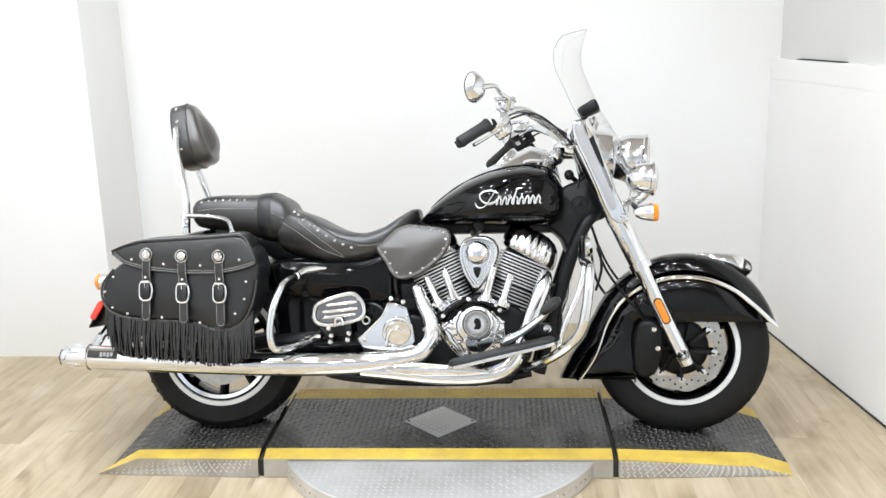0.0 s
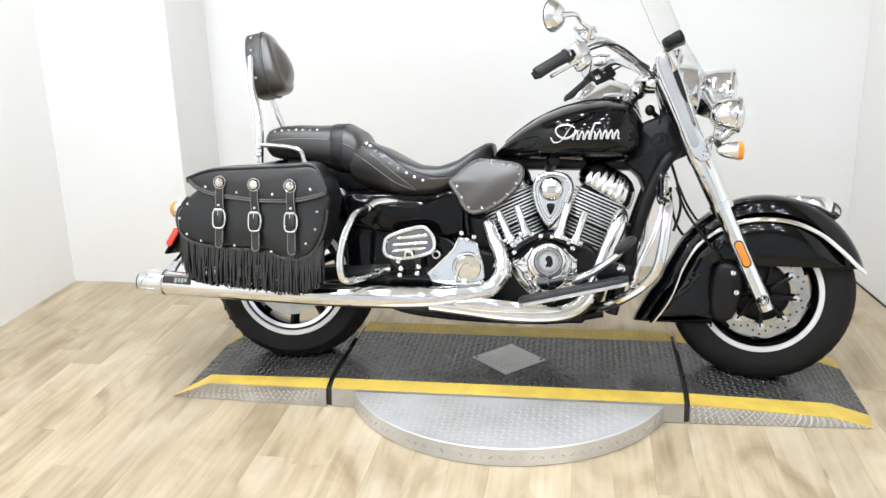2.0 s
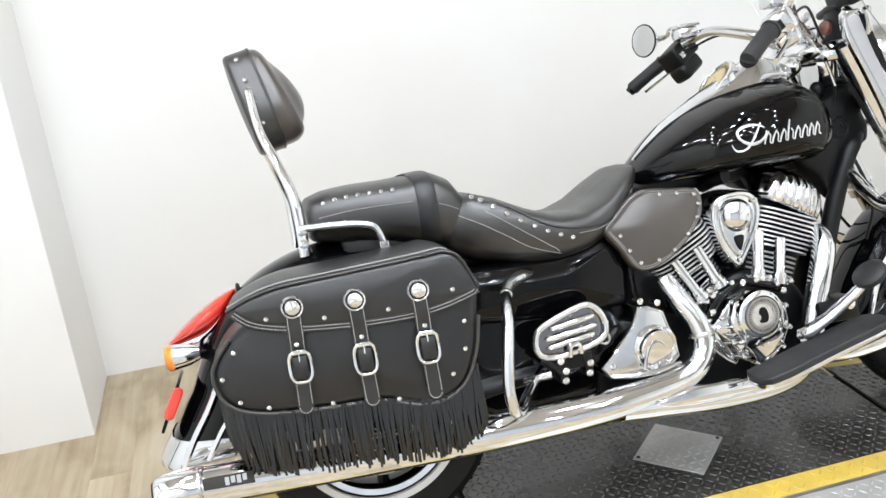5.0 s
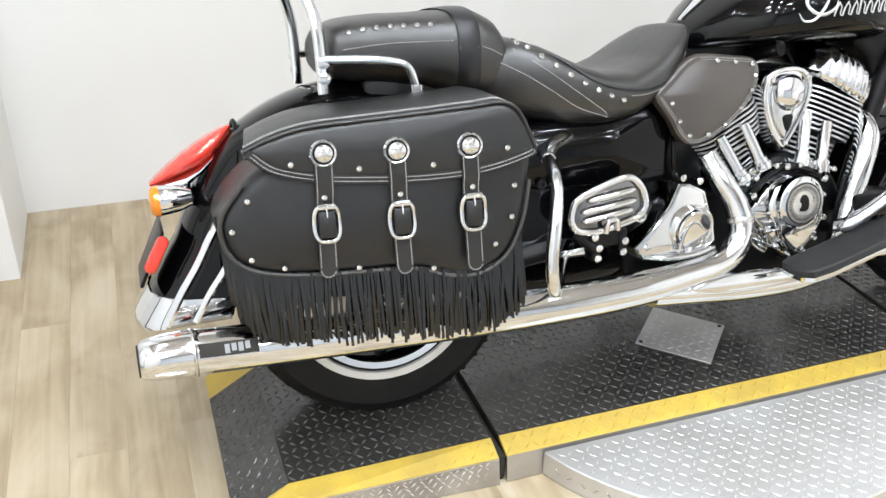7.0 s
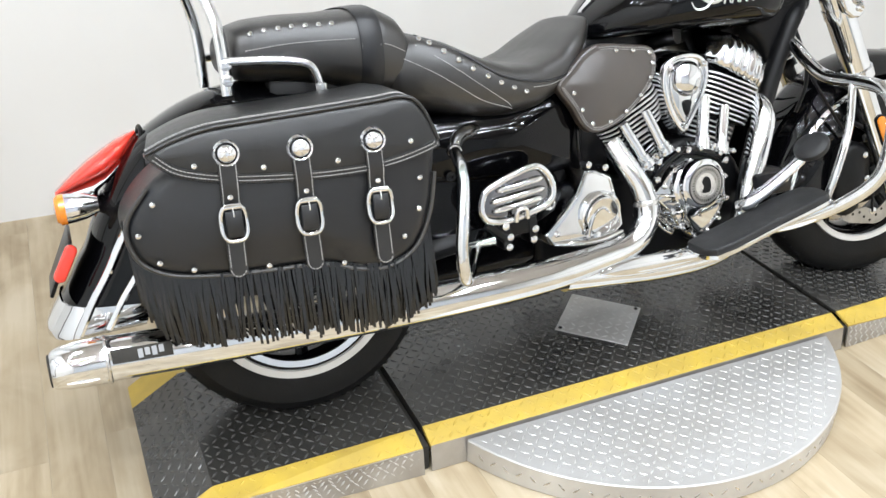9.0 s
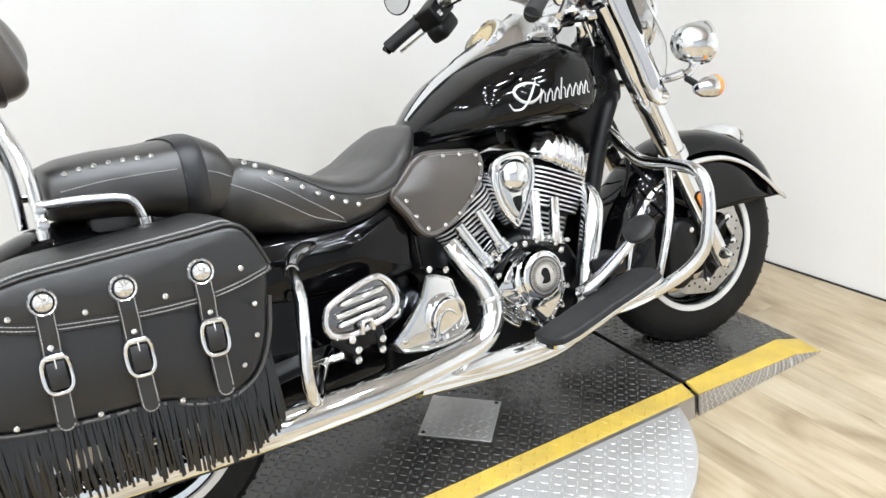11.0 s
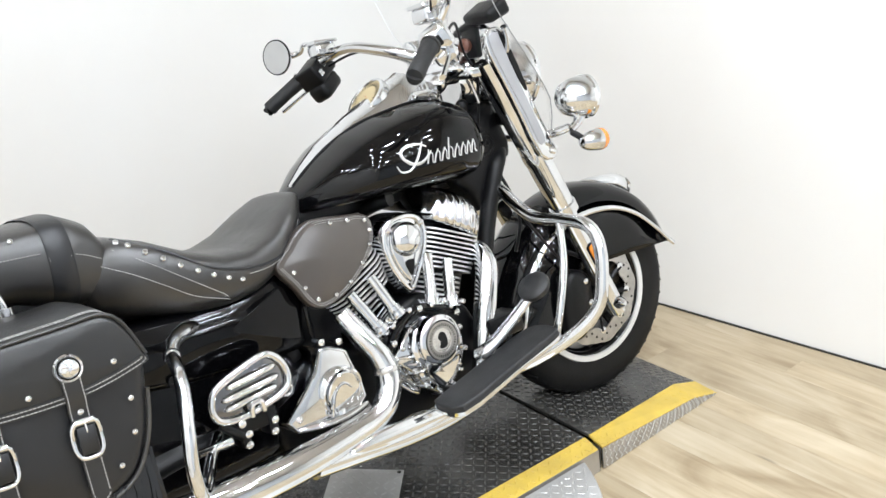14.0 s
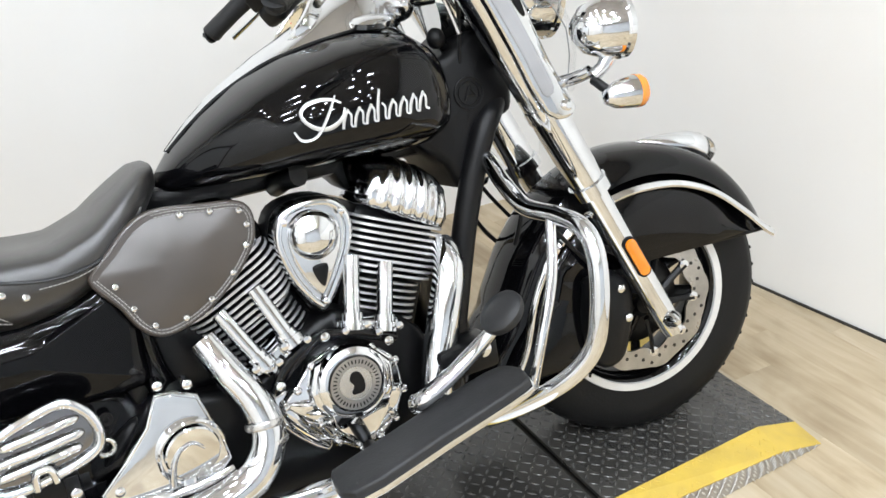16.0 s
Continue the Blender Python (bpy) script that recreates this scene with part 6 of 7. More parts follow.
# exhaust
exh = part("exhaust", tube([(-0.41, -0.262, 0.286), (-0.1, -0.262, 0.27), (0.2, -0.262, 0.258), (0.42, -0.262, 0.255), (0.56, -0.262, 0.258), (0.66, -0.26, 0.266), (0.74, -0.256, 0.276), (0.798, -0.25, 0.3),
                             (0.829, -0.24, 0.35), (0.822, -0.225, 0.41), (0.795, -0.205, 0.465), (0.772, -0.18, 0.52)],
                            [0.043, 0.043, 0.042, 0.041, 0.039, 0.034, 0.031, 0.03, 0.03, 0.029, 0.027, 0.024], 24, 6), CHROME, bike, "long chrome exhaust with slash tip")
part("exhaust_tip", tube([(-0.405, -0.262, 0.286), (-0.41, -0.262, 0.2865), (-0.44, -0.262, 0.287), (-0.475, -0.262, 0.287), (-0.497, -0.262, 0.286), (-0.505, -0.262, 0.286)], [0.044, 0.0455, 0.0445, 0.042, 0.037, 0.029], 12, 3), CHROME, exh, "fluted chrome tip")
for k in range(6):
    a = 2 * math.pi * (k + 0.5) / 6
    part("tip_slot", tube([(-0.425, -0.262 - 0.0448 * math.cos(a), 0.287 + 0.0448 * math.sin(a)), (-0.455, -0.262 - 0.0438 * math.cos(a), 0.287 + 0.0438 * math.sin(a)), (-0.48, -0.262 - 0.0405 * math.cos(a), 0.287 + 0.0405 * math.sin(a))], [0.0015, 0.003, 0.0015], 8, 4), SATIN_METAL, exh)
part("tip_ring", turned([(0.0445, -0.003), (0.047, -0.001), (0.047, 0.002), (0.0445, 0.004)], (-0.406, -0.262, 0.286), (1, 0, 0), 28, True), SATIN_METAL, exh)
part("exhaust_mouth", turned([(0.031, 0), (0.03, 0.004), (0.001, 0.004)], (-0.503, -0.262, 0.286), (-1, 0, 0), 20), DARK_GAP, exh)
strip = []
for x in np.linspace(-0.398, -0.29, 6):
    cz, r = 0.285 - (x + 0.37) * 0.0556, 0.0434
    strip.append([Vector((x, -0.262 - (r + d) * math.cos(a), cz + (r + d) * math.sin(a))) for d, aa in ((0.0, (0.05, 0.25, 0.45, 0.65)), (0.0012, (0.65, 0.45, 0.25, 0.05))) for a in aa])
plate = part("name_strip", loft(strip), DARK_GAP, exh, "dark strip with plain pale bars")
tagged(part("bars", join(*[moved(box((-0.352 + 0.0125 * k, -0.0452, -0.008 + 0.003 * (k % 2)), (-0.343 + 0.0125 * k, -0.0444, 0.009)), Matrix.Translation((0, -0.262, 0.2825)) @ Matrix.Rotation(-0.35, 4, "X")) for k in range(4)]), GREY_PANEL, plate, smooth=False), kind="stuff")
part("front_header", tube([(1.235, -0.15, 0.56), (1.225, -0.19, 0.52), (1.195, -0.205, 0.45), (1.165, -0.21, 0.37), (1.14, -0.22, 0.3), (1.09, -0.235, 0.235), (1.0, -0.245, 0.208), (0.85, -0.25, 0.208), (0.7, -0.258, 0.225), (0.58, -0.262, 0.24)],
                          [0.024, 0.03, 0.03, 0.03, 0.03, 0.029, 0.028, 0.028, 0.028, 0.03], 20, 6), CHROME, exh, "chrome front header pipe")
part("heat_shield", pad([(0.66, 0.245), (0.75, 0.262), (0.88, 0.255), (1.0, 0.243), (1.04, 0.225), (0.95, 0.215), (0.8, 0.215), (0.7, 0.225)], -0.27, -0.292, 0.008, 0.004), CHROME, exh)
for x in (0.835, 0.862):
    part("clamp", turned([(0.0315, -0.006), (0.033, 0), (0.0315, 0.006)], (0.8285 - 0.002 * (x > 0.85), -0.239, 0.34 + (x - 0.835) * 1.2), (0.02, 0.2, 1), 20), SATIN_METAL, exh)

# rear guard bar, folded pillion board, bracket
part("rear_guard", tube([(0.37, -0.17, 0.57), (0.345, -0.24, 0.567), (0.318, -0.33, 0.54), (0.295, -0.372, 0.47), (0.283, -0.378, 0.39), (0.288, -0.372, 0.335), (0.31, -0.34, 0.318), (0.37, -0.24, 0.33), (0.43, -0.16, 0.35)], 0.0135, 14, 7), CHROME, bike, "chrome rear guard bar")
part("guard_clamp", join(tube([(0.45, -0.15, 0.592), (0.41, -0.175, 0.594), (0.37, -0.205, 0.586), (0.345, -0.24, 0.568)], [0.01, 0.017, 0.016, 0.012], 12, 5), ball((0.345, -0.24, 0.567), 0.0165, 1.1, 1.0, 1.0)), CHROME, bike, "chrome guard bracket")
BOARD_O = [(0.404, 0.42), (0.407, 0.447), (0.42, 0.467), (0.473, 0.488), (0.533, 0.503), (0.56, 0.495), (0.581, 0.466), (0.584, 0.432), (0.565, 0.411), (0.51, 0.397), (0.459, 0.39), (0.419, 0.398)]
# tray coloured darker than the rim to imitate its dark reflections
pboard = part("pillion_board", pad([(0.495 + (x - 0.495) * 0.94, 0.446 + (z - 0.446) * 0.92) for x, z in BOARD_O], -0.2, -0.222, 0.004, 0.0), SHADED_CHROME, bike, "folded chrome pillion footboard, dark reflections painted in")
for z0, x0, x1 in ((0.416, 0.432, 0.556), (0.4365, 0.43, 0.564), (0.4605, 0.445, 0.562)):
    part("finger", tube([(x0, -0.222, z0), (x0 + 0.012, -0.2265, z0 + 0.002), ((x0 + x1) / 2, -0.2275, z0 + 0.007), (x1 - 0.012, -0.2265, z0 + 0.0125), (x1, -0.222, z0 + 0.0135)], [0.003, 0.0072, 0.0078, 0.0072, 0.003], 12, 4), CHROME, pboard, "chrome finger bar")
part("board_rim", tube([(x, -0.226, z) for x, z in BOARD_O], 0.0085, 12, 4, True), CHROME, pboard)
part("board_catch", tube([(0.482, -0.236, 0.388), (0.484, -0.24, 0.41), (0.492, -0.241, 0.416), (0.506, -0.241, 0.414), (0.51, -0.238, 0.392)], 0.006, 10, 5), CHROME, pboard)
hang = part("board_hinge", join(box((0.445, -0.225, 0.352), (0.54, -0.17, 0.395), 0.006, 2), box((0.452, -0.228, 0.325), (0.474, -0.18, 0.39), 0.004, 2), box((0.518, -0.228, 0.33), (0.54, -0.18, 0.39), 0.004, 2), tube([(0.42, -0.215, 0.39), (0.44, -0.22, 0.37), (0.46, -0.22, 0.35)], 0.012, 10, 4)), SATIN, bike, "black footboard hinge")
for x, z in ((0.457, 0.38), (0.467, 0.354), (0.531, 0.362), (0.526, 0.338), (0.463, 0.331)):
    part("bolt", turned([(0.0085, -0.003), (0.0085, 0.005), (0.005, 0.007), (0.001, 0.007)], (x, -0.23, z), (0, -1, 0), 12), CHROME, hang)
part("link_ring", tube([(0.588 + 0.013 * math.cos(a), -0.2, 0.405 + 0.013 * math.sin(a)) for a in np.linspace(0, 2 * math.pi, 14, endpoint=False)], 0.004, 8, 2, True), SATIN_METAL, hang)
part("rear_link", tube([(0.37, -0.2, 0.345), (0.4, -0.22, 0.35), (0.43, -0.225, 0.352)], [0.008, 0.01, 0.012], 10, 4), CHROME, bike)
for x, z in ((0.6, 0.44), (0.36, 0.5)):
    part("bolt", turned([(0.011, 0), (0.011, 0.006), (0.005, 0.006), (0.004, 0.002)], (x, -0.17, z), (0, -1, 0), 14), SATIN, bike)

# rider footboard and brake pedal
fb_m = Matrix.Translation((1.075, -0.345, 0.3)) @ Matrix.Rotation(radians(-13), 4, "Y")
FB = [(-0.18, -0.045), (-0.17, 0.05), (0.0, 0.055), (0.16, 0.055), (0.185, 0.03), (0.19, -0.01), (0.17, -0.05), (0.1, -0.062), (-0.08, -0.06), (-0.15, -0.058)]
lay = Matrix.Rotation(radians(90), 4, "X")
board_pan = part("footboard", moved(moved(pad([(x, y) for x, y in FB], 0.0, -0.012, 0.004, 0, 3, 3), lay), fb_m @ Matrix.Translation((0, 0, 0.0))), CHROME, bike, "chrome rider footboard with black rubber pad")
part("rubber_pad", moved(moved(pad([(x * 0.985, y * 0.95) for x, y in FB], 0.0005, 0.016, 0.006, 0.0, 3, 3), lay), fb_m), PAD_RUBBER, board_pan, "black rubber pad")
for x, z in ((1.0, 0.25), (1.16, 0.285)):
    part("board_mount", tube([(x, -0.1, z), (x, -0.2, z + 0.003), (x, -0.3, z + 0.015)], 0.014, 10, 4), SATIN, board_pan)
pedal = part("brake_pedal", tube([(1.085, -0.265, 0.325), (1.095, -0.29, 0.34), (1.15, -0.3, 0.37), (1.21, -0.315, 0.415), (1.24, -0.332, 0.448)], [0.02, 0.019, 0.017, 0.015, 0.011], 14, 6, flat=0.8), CHROME, bike, "chrome brake pedal with black rubber pad")
part("rubber_pad", turned([(0.03, -0.016), (0.04, -0.013), (0.043, -0.006), (0.042, 0.002), (0.036, 0.007), (0.02, 0.0095), (0.001, 0.0105)], (1.24, -0.335, 0.462), (-0.62, -0.14, 0.77), 30), PAD_RUBBER, pedal, "round black rubber pedal pad")
part("pedal_block", box((1.15, -0.25, 0.33), (1.27, -0.17, 0.39), 0.012, 2), SATIN, pedal)
part("pedal_pivot", turned([(0.014, 0), (0.014, 0.01), (0.006, 0.012)], (1.235, -0.25, 0.375), (0, -1, 0), 16), CHROME, pedal)

# front guard bar
guard = part("front_guard", tube([(1.372, -0.08, 0.69), (1.372, -0.13, 0.688), (1.366, -0.19, 0.645), (1.364, -0.26, 0.608), (1.37, -0.36, 0.6), (1.368, -0.43, 0.585), (1.362, -0.462, 0.54), (1.352, -0.465, 0.46), (1.335, -0.45, 0.385),
                                  (1.29, -0.4, 0.325), (1.22, -0.3, 0.265), (1.17, -0.2, 0.235), (1.15, -0.1, 0.22)], 0.0165, 16, 7), CHROME, bike, "chrome front guard bar")
part("guard_brace", tube([(1.362, -0.34, 0.597), (1.335, -0.36, 0.5), (1.29, -0.37, 0.4), (1.265, -0.355, 0.31)], 0.0095, 12, 6), CHROME, guard)
part("front_guard", tube([(1.345, 0.07, 0.7), (1.335, 0.13, 0.69), (1.345, 0.2, 0.635), (1.37, 0.36, 0.6), (1.362, 0.462, 0.54), (1.335, 0.45, 0.385), (1.22, 0.3, 0.265), (1.15, 0.1, 0.22)], 0.0165, 16, 7), CHROME, bike, "chrome front guard bar")
part("horn", turned([(0.002, 0.03), (0.03, 0.028), (0.042, 0.015), (0.043, -0.02)], (1.385, -0.03, 0.66), (1, 0, 0.2), 24), CHROME, bike)
for pts in (((1.4, -0.09, 0.76), (1.43, -0.11, 0.66), (1.44, -0.115, 0.58), (1.42, -0.1, 0.5)), ((1.38, 0.08, 0.8), (1.42, 0.1, 0.66), (1.45, 0.11, 0.52), (1.53, 0.12, 0.42))):
    part("hose", tube(pts, 0.005, 8, 8), PLASTIC, bike)
part("side_stand", tube([(1.04, 0.11, 0.17), (0.95, 0.17, 0.165), (0.8, 0.19, 0.17), (0.74, 0.2, 0.175)], [0.014, 0.012, 0.012, 0.02], 12, 4), SATIN, bike, "black folded side stand")
part("knob", join(ball((1.33, -0.085, 0.925), 0.018, 1, 1, 1.1), tube([(1.33, -0.085, 0.925), (1.36, -0.06, 0.9), (1.38, -0.04, 0.87)], 0.01, 8, 4)), PLASTIC, bike)

# leather heat flap
FLAP_TILT = turn_about((0.75, -0.196, 0.735), (1, 0, 0), -5)
FLAP = [(0.627, 0.665), (0.66, 0.612), (0.679, 0.575), (0.706, 0.553), (0.742, 0.553), (0.792, 0.572), (0.845, 0.61), (0.884, 0.655), (0.896, 0.69), (0.893, 0.718), (0.872, 0.734), (0.82, 0.741), (0.77, 0.748), (0.735, 0.748), (0.7, 0.733), (0.662, 0.7)]
flap = part("heat_flap", moved(pad(FLAP, -0.172, -0.195, 0.007, 0.013, 4, 4), FLAP_TILT), LEATHER_SOFT, bike, "soft black leather heat flap with stitching and rivets")
EDGE2 = [Vector((q.x, q.y)) for q in glide([(x, z, 0) for x, z in FLAP], 3, True)]
rings = [[Vector((p.x, y, p.y)) for p in inset(EDGE2, d)] for d, y in ((0.004, -0.1935), (0.005, -0.1968), (0.0145, -0.1968), (0.0155, -0.1935))]
part("flap_border", moved(loft(rings, closed=True), FLAP_TILT), LEATHER_SOFT, flap, "stitched leather border")
for d in (0.0075, 0.0122):
    ins = inset([Vector(p) for p in FLAP], d)
    stitch([(p.x, -0.1973, p.y) for p in ins[:14]], flap, 0.0009).data.transform(FLAP_TILT)
for x, z in ((0.662, 0.648), (0.68, 0.608), (0.704, 0.574), (0.752, 0.572), (0.797, 0.59), (0.84, 0.622), (0.871, 0.66), (0.88, 0.692), (0.873, 0.717), (0.828, 0.726), (0.782, 0.731)):
    same_part("rivet", RIVET, flap, FLAP_TILT @ Matrix.Translation((x, -0.2, z)))

# saddlebag
SHEAR = Matrix(((1, 0, 0, 0), (-0.1, 1, 0, 0.0), (0, 0, 1, 0), (0, 0, 0, 1)))
BODY = [(-0.235, 0.64), (-0.29, 0.602), (-0.328, 0.555), (-0.336, 0.515), (-0.32, 0.47), (-0.275, 0.44), (-0.2, 0.425), (-0.1, 0.418), (0.0, 0.413), (0.08, 0.389), (0.14, 0.388), (0.192, 0.42), (0.225, 0.485), (0.24, 0.56), (0.243, 0.62), (0.195, 0.69), (0.0, 0.7), (-0.15, 0.69)]
bag = part("saddlebag", moved(pad(BODY, -0.19, -0.36, 0.028, 0.014, 6, 3), SHEAR), LEATHER_DULL, bike, "black leather saddlebag with conchos, buckled straps and fringe", angle=60)
part("piping", moved(tube([(x, -0.352, z) for x, z in inset([Vector(p) for p in BODY], 0.001)][1:14], 0.0045, 8, 6), SHEAR), LEATHER, bag, "leather piping")
LID = [(-0.284, 0.663), (-0.278, 0.652), (-0.238, 0.62), (-0.16, 0.598), (-0.08, 0.588), (0.01, 0.581), (0.1, 0.581), (0.17, 0.59), (0.234, 0.608), (0.244, 0.622), (0.224, 0.672), (0.192, 0.708), (0.12, 0.708), (0.0, 0.703), (-0.1, 0.699), (-0.18, 0.694), (-0.235, 0.682), (-0.277, 0.668)]
rings = []
for d, y, up in ((0.0, -0.352, 0), (0.0, -0.374, 0), (0.003, -0.379, 0), (0.01, -0.381, 0)):
    rings.append([Vector((p.x, y, p.y)) for p in inset([Vector((q.x, q.y)) for q in glide([(x, z, 0) for x, z in LID], 3, True)], d)])
mid = sum(rings[-1], Vector()) / len(rings[-1])
for f in (0.7, 0.35):
    rings.append([Vector((mid.x + (p.x - mid.x) * f, -0.381 - 0.008 * (1 - f), mid.z + (p.z - mid.z) * f)) for p in rings[3]])
lid = part("lid", moved(loft(rings), SHEAR), LEATHER_LID, bag, "stitched leather lid flap", angle=60)
top_line = [(-0.284, 0.664), (-0.232, 0.684), (-0.17, 0.697), (-0.08, 0.701), (0.05, 0.706), (0.13, 0.71), (0.182, 0.712), (0.214, 0.69), (0.242, 0.625)]
tl3 = glide([(x, 0, z) for x, z in top_line], 5)
rings = []
for y, dz, dx in ((-0.376, -0.004, 1.0), (-0.374, 0.003, 1.0), (-0.366, 0.006, 0.99), (-0.33, 0.012, 0.97), (-0.27, 0.018, 0.94), (-0.21, 0.018, 0.91), (-0.19, 0.008, 0.9)):
    upper = [Vector((p.x * dx, y, p.z + dz)) for p in tl3]
    rings.append(upper + [Vector((p.x, y, p.z - 0.01)) for p in reversed(upper)])
part("lid_top", moved(loft(rings), SHEAR), LEATHER_LID, bag, "sloping leather top", angle=60)
part("lid_piping", moved(tube([(x, -0.379, z + 0.001) for x, z in top_line], 0.0036, 8, 6), SHEAR), LEATHER_LID, bag)
OUT2 = [Vector((q.x, q.y)) for q in glide([(x, z, 0) for x, z in LID], 3, True)]
rings = [[Vector((p.x, y, p.y)) for p in inset(OUT2, d)] for d, y in ((0.001, -0.379), (0.002, -0.3838), (0.017, -0.3848), (0.0185, -0.381))]
low_n = 3 * 10
rings = [list(r) for r in zip(*[ring[2:low_n - 2] for ring in rings])]
part("lid_border", moved(loft(rings), SHEAR), LEATHER_LID, bag, "stitched leather border")
for d in (0.0065, 0.0135):
    lower = [(p.x, -0.3853, p.y) for p in inset([Vector(q) for q in LID], d)[1:10]]
    st = stitch(lower, bag)
    st.data.transform(SHEAR)
for y, dz in ((-0.366, 0.0068), (-0.358, 0.0074)):
    st = stitch([(x * 0.99, y, z + dz) for x, z in top_line[:8]], bag, 0.0013)
    st.data.transform(SHEAR)
for x, z in ((-0.284, 0.575), (-0.316, 0.523), (-0.288, 0.468), (-0.232, 0.446), (-0.1, 0.433), (0.039, 0.415), (0.163, 0.445), (0.197, 0.495), (0.204, 0.555)):
    same_part("rivet", RIVET, bag, SHEAR @ Matrix.Translation((x, -0.3645 - 0.008 * (abs(x) < 0.15), z)))
for x, z in ((-0.206, 0.636), (-0.088, 0.618), (0.046, 0.612), (0.186, 0.63)):
    same_part("rivet", RIVET, bag, SHEAR @ Matrix.Translation((x, -0.3835, z)))


def buckled_strap(x0, x1, top, low, tip_z):
    """A strap with concho, keeper stud, buckle frame and stitched tongue."""
    strip = []
    steps = list(np.linspace(0, 0.93, 13)) + [0.95, 0.965, 0.98, 0.99, 1.0]
    for t in steps:
        z = top + (tip_z - top) * t
        y = -0.39 if z > 0.585 else -0.39 + min(1, (0.585 - z) / 0.02) * 0.007
        u = max(0.0, 1 - (z - tip_z) / 0.0165)
        w = 0.0165 * math.sqrt(max(0.03, 1 - u * u))
        x = x0 + (x1 - x0) * t
        strip.append([Vector((x - w, y, z)), Vector((x + w, y, z)), Vector((x + w, y + 0.004, z)), Vector((x - w, y + 0.004, z))])
    s = part("strap", moved(loft(strip), SHEAR), LEATHER_LID, bag, "buckled leather strap")
    for side in (-1, 1):
        pts = [((ring[0].x + ring[1].x) / 2 + side * ((ring[1].x - ring[0].x) / 2 - 0.003), ring[0].y - 0.0006, ring[0].z) for ring in strip[:-5]]
        stitch(pts, s).data.transform(SHEAR)
    end = strip[-1][0]
    stitch([(x1 + 0.0135 * math.cos(a), end.y - 0.0006, tip_z + 0.0165 + 0.0135 * math.sin(a)) for a in np.linspace(math.pi, 2 * math.pi, 9)], s).data.transform(SHEAR)
    c = Vector((x0, -0.388, top))
    con = part("concho", moved(turned([(0.0235, 0), (0.0245, 0.003), (0.0225, 0.006), (0.02, 0.0045), (0.0165, 0.005), (0.0155, 0.0085), (0.011, 0.012), (0.003, 0.0135), (0.0005, 0.0135)], c, (0, -1, 0), 30), SHEAR), CHROME, s, "round chrome concho")
    part("inlay", moved(turned([(0.0195, 0.0046), (0.019, 0.0056), (0.0165, 0.0058), (0.016, 0.0048)], c, (0, -1, 0), 30, True), SHEAR), SATIN, con)
    tagged(part("relief", moved(join(*[tube([(c.x + 0.003 * math.cos(b), c.y - 0.0135, c.z + 0.003 * math.sin(b)), (c.x + 0.009 * math.cos(b + 0.5), c.y - 0.0125, c.z + 0.009 * math.sin(b + 0.5)), (c.x + 0.013 * math.cos(b + 0.8), c.y - 0.009, c.z + 0.013 * math.sin(b + 0.8))], 0.0011, 6, 4) for b in np.linspace(0, 2 * math.pi, 6, endpoint=False)]), SHEAR), SATIN_METAL, con), kind="stuff")
    petals = [ball((c.x + 0.0215 * math.cos(2 * math.pi * k / 16), c.y - 0.005, c.z + 0.0215 * math.sin(2 * math.pi * k / 16)), 0.0016, 1, 0.6, 1, 8, 5) for k in range(16)]
    tagged(part("beaded_edge", moved(join(*petals), SHEAR), CHROME, con), kind="stuff")
    bz = (low + 0.0)
    bx = x0 + (x1 - x0) * (top - bz) / (top - tip_z)
    by = -0.3865
    frame_pts = [(bx + 0.0225 * math.copysign(abs(math.cos(a)) ** 0.62, math.cos(a)), by - 0.004 * abs(math.sin(a)), bz + 0.033 * math.copysign(abs(math.sin(a)) ** 0.7, math.sin(a))) for a in np.linspace(0, 2 * math.pi, 20, endpoint=False)]
    bk = part("buckle", moved(tube(frame_pts, 0.0044, 10, 2, True), SHEAR), CHROME, s, "chrome buckle frame")
    part("roller", moved(tube([(bx - 0.015, by - 0.005, bz + 0.031), (bx + 0.015, by - 0.005, bz + 0.031)], 0.0062, 12, straight=True), SHEAR), CHROME, bk)
    part("prong", moved(tube([(bx, by - 0.01, bz + 0.01), (bx, by - 0.011, bz + 0.02), (bx, by - 0.008, bz + 0.032)], 0.0017, 8, 4), SHEAR), CHROME, bk)
    part("tongue", moved(pad([(bx - 0.0155, bz - 0.026), (bx - 0.0155, bz + 0.024), (bx + 0.0155, bz + 0.024), (bx + 0.0155, bz - 0.026)], by + 0.006, by - 0.009, 0.005, 0.005, 3, 0), SHEAR), LEATHER_DULL, bk)
    same_part("rivet", RIVET, s, SHEAR @ Matrix.Translation((bx, by - 0.001, bz + 0.047)))


buckled_strap(-0.15, -0.157, 0.652, 0.526, 0.422)
buckled_strap(-0.021, -0.017, 0.645, 0.518, 0.412)
buckled_strap(0.113, 0.117, 0.642, 0.518, 0.402)

# fringe
strand_rng = random.Random(11)
STRANDS = []
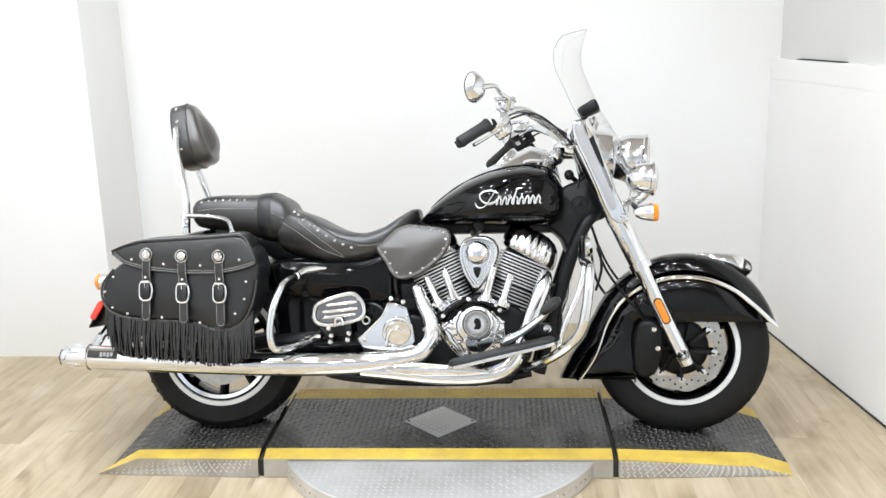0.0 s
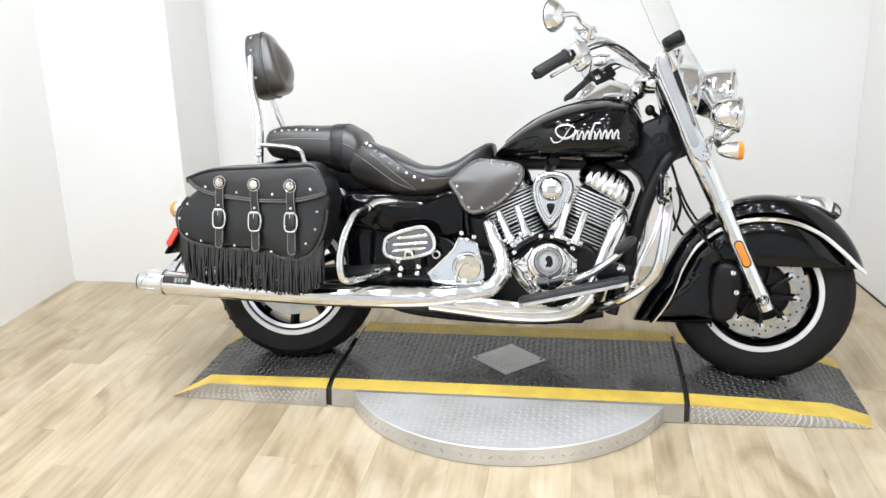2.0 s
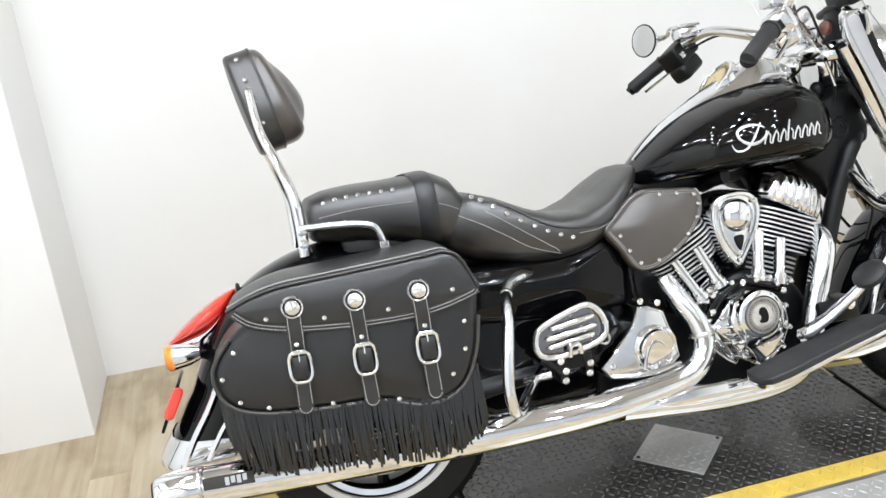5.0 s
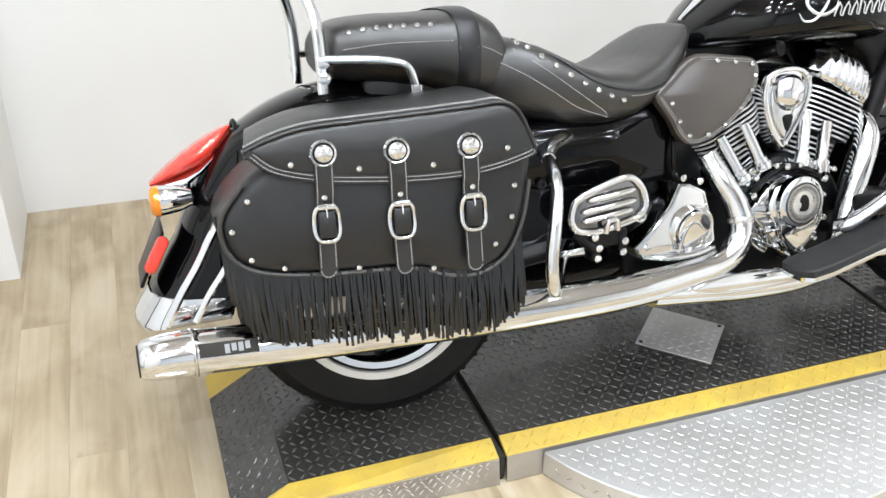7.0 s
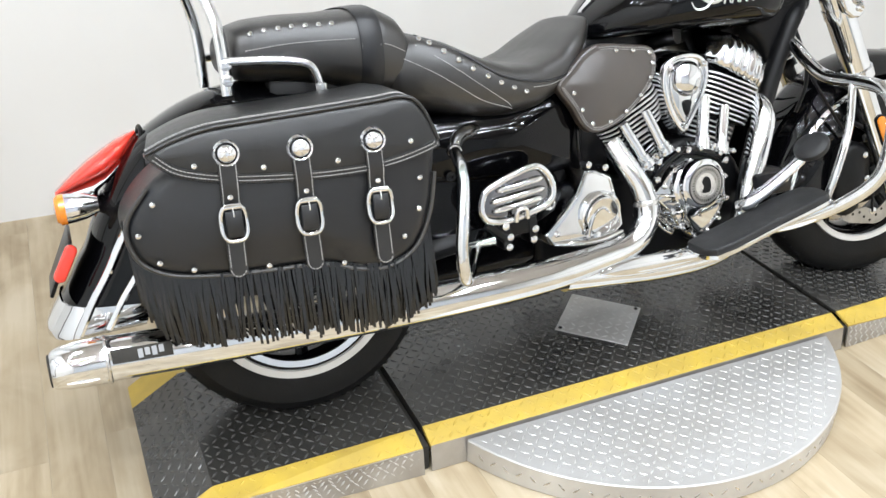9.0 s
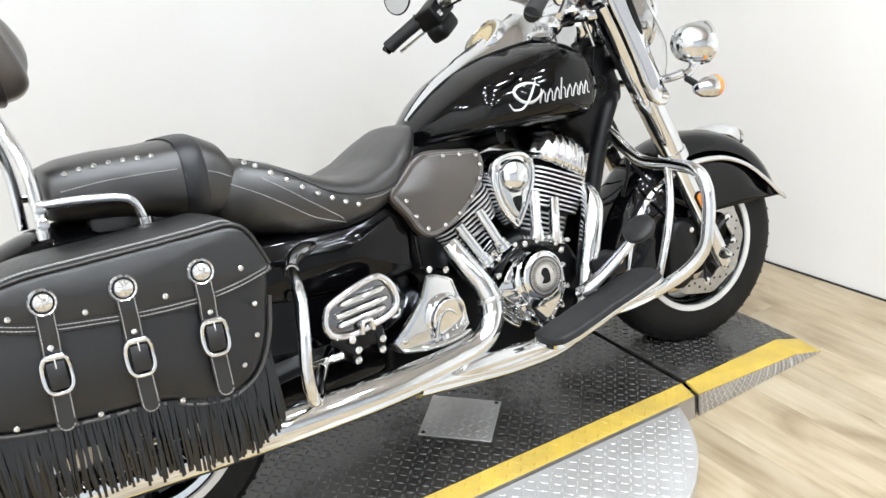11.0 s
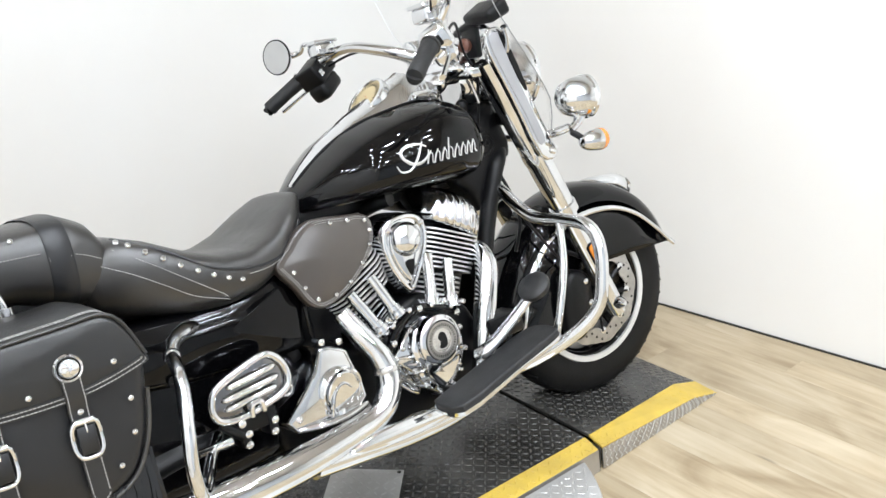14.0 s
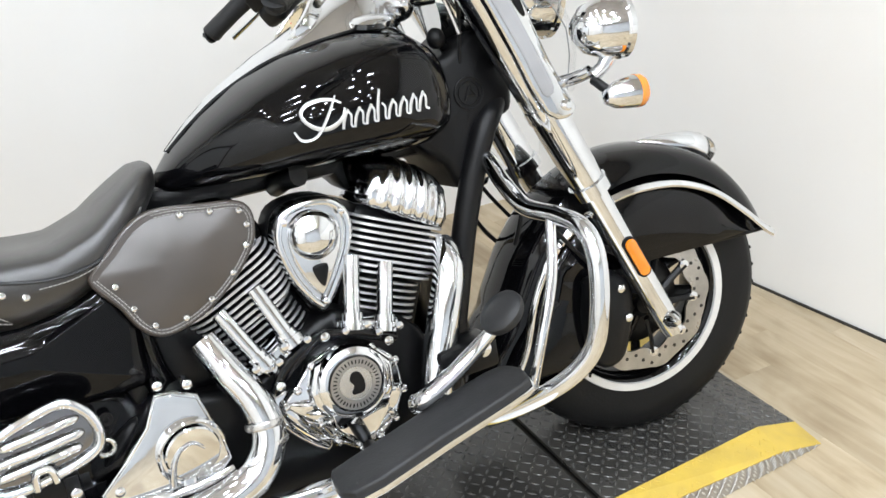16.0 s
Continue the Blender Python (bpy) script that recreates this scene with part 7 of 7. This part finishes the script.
for k in range(7):
    bend = [strand_rng.uniform(-0.006, 0.006) for _ in range(4)]
    rows, n = [], 7
    for j in range(n + 1):
        t = j / n
        x = bend[0] * math.sin(t * 3) * t + bend[1] * t * t
        y = -0.012 * math.sin(t * math.pi * 0.6) + bend[2] * t * t
        w = 0.0026
        tw = bend[3] * 60 * t
        cx, sx = math.cos(tw) * w, math.sin(tw) * w
        rows.append([Vector((x - cx, y - sx, -t)), Vector((x + cx, y + sx, -t)), Vector((x + cx * 0.9, y + sx + 0.0024, -t)), Vector((x - cx * 0.9, y - sx + 0.0024, -t))])
    STRANDS.append(mesh_of("fringe_strand", loft(rows), FRINGE, True))
edge = glide([(-0.336, -0.31, 0.53), (-0.33, -0.33, 0.485), (-0.305, -0.345, 0.457), (-0.26, -0.35, 0.437), (-0.2, -0.352, 0.427), (-0.1, -0.354, 0.42), (0.0, -0.354, 0.415), (0.08, -0.353, 0.398), (0.145, -0.352, 0.396), (0.195, -0.35, 0.418), (0.222, -0.345, 0.45)], 16)
# added dark sheet that keeps the gaps between strands black
part("fringe_band", moved(pad([(-0.325, 0.5), (-0.3, 0.43), (-0.24, 0.385), (-0.1, 0.365), (0.02, 0.36), (0.12, 0.345), (0.19, 0.365), (0.215, 0.44), (0.1, 0.46), (-0.2, 0.47)], -0.31, -0.334, 0.004, 0.0), SHEAR), LEATHER_DULL, bag, "dark backing added behind the fringe")
for k in range(296):
    row = k // 200
    p = edge[int((k / 199 if not row else (k - 200) / 95) * (len(edge) - 1))] + Vector((0, 0.016 * row, 0.006 * row))
    foot = float(np.interp(p.x, [-0.34, -0.31, -0.27, -0.2, -0.1, 0.0, 0.09, 0.15, 0.2, 0.23], [0.39, 0.32, 0.3, 0.288, 0.28, 0.272, 0.262, 0.268, 0.29, 0.33])) + strand_rng.uniform(-0.008, 0.012)
    m = SHEAR @ Matrix.Translation(p + Vector((strand_rng.uniform(-0.001, 0.001), strand_rng.uniform(-0.004, 0.003), 0.004))) @ Matrix.Rotation(strand_rng.uniform(-0.035, 0.035) - 0.12 * max(0, (-0.22 - p.x) / 0.1), 4, "Y") @ Matrix.Rotation(strand_rng.uniform(-0.04, 0.09) + 0.05, 4, "X")
    same_part("fringe_strand", STRANDS[k % 7], bag, m @ Matrix.Diagonal((1, 1, p.z - foot, 1)))

# no part lies deeper than thing > part > sub-part
for ob in list(bike.children_recursive):
    chain = [ob.parent]
    while chain[-1].parent:
        chain.append(chain[-1].parent)
    if len(chain) > 2:
        ob.parent = chain[-2]

# ---- floor ----
floor = structure("floor", box((-1.59, -6.1, FLOOR - 0.06), (3.4, 1.5, FLOOR - 0.004)), DARK_GAP, "light oak vinyl plank floor", "floor")
WIDE, LONG = 0.127, 1.22


def plank_mesh(length):
    bm = box((0.00018, 0.00018, -0.0035), (WIDE - 0.00018, length - 0.00018, 0.0))
    return mesh_of("plank", bm, PLANK, False)


full = plank_mesh(LONG)
rng = random.Random(5)
for i in range(-9, 31):
    x = -0.568 + i * WIDE
    y = -6.1 - rng.random() * LONG
    while y < 1.45:
        lo, hi = max(y, -6.09), min(y + LONG, 1.5)
        if hi - lo > 0.02:
            same_part("plank", full if hi - lo > LONG - 0.001 else plank_mesh(hi - lo), floor, Matrix.Translation((x, lo, FLOOR)))
        y += LONG
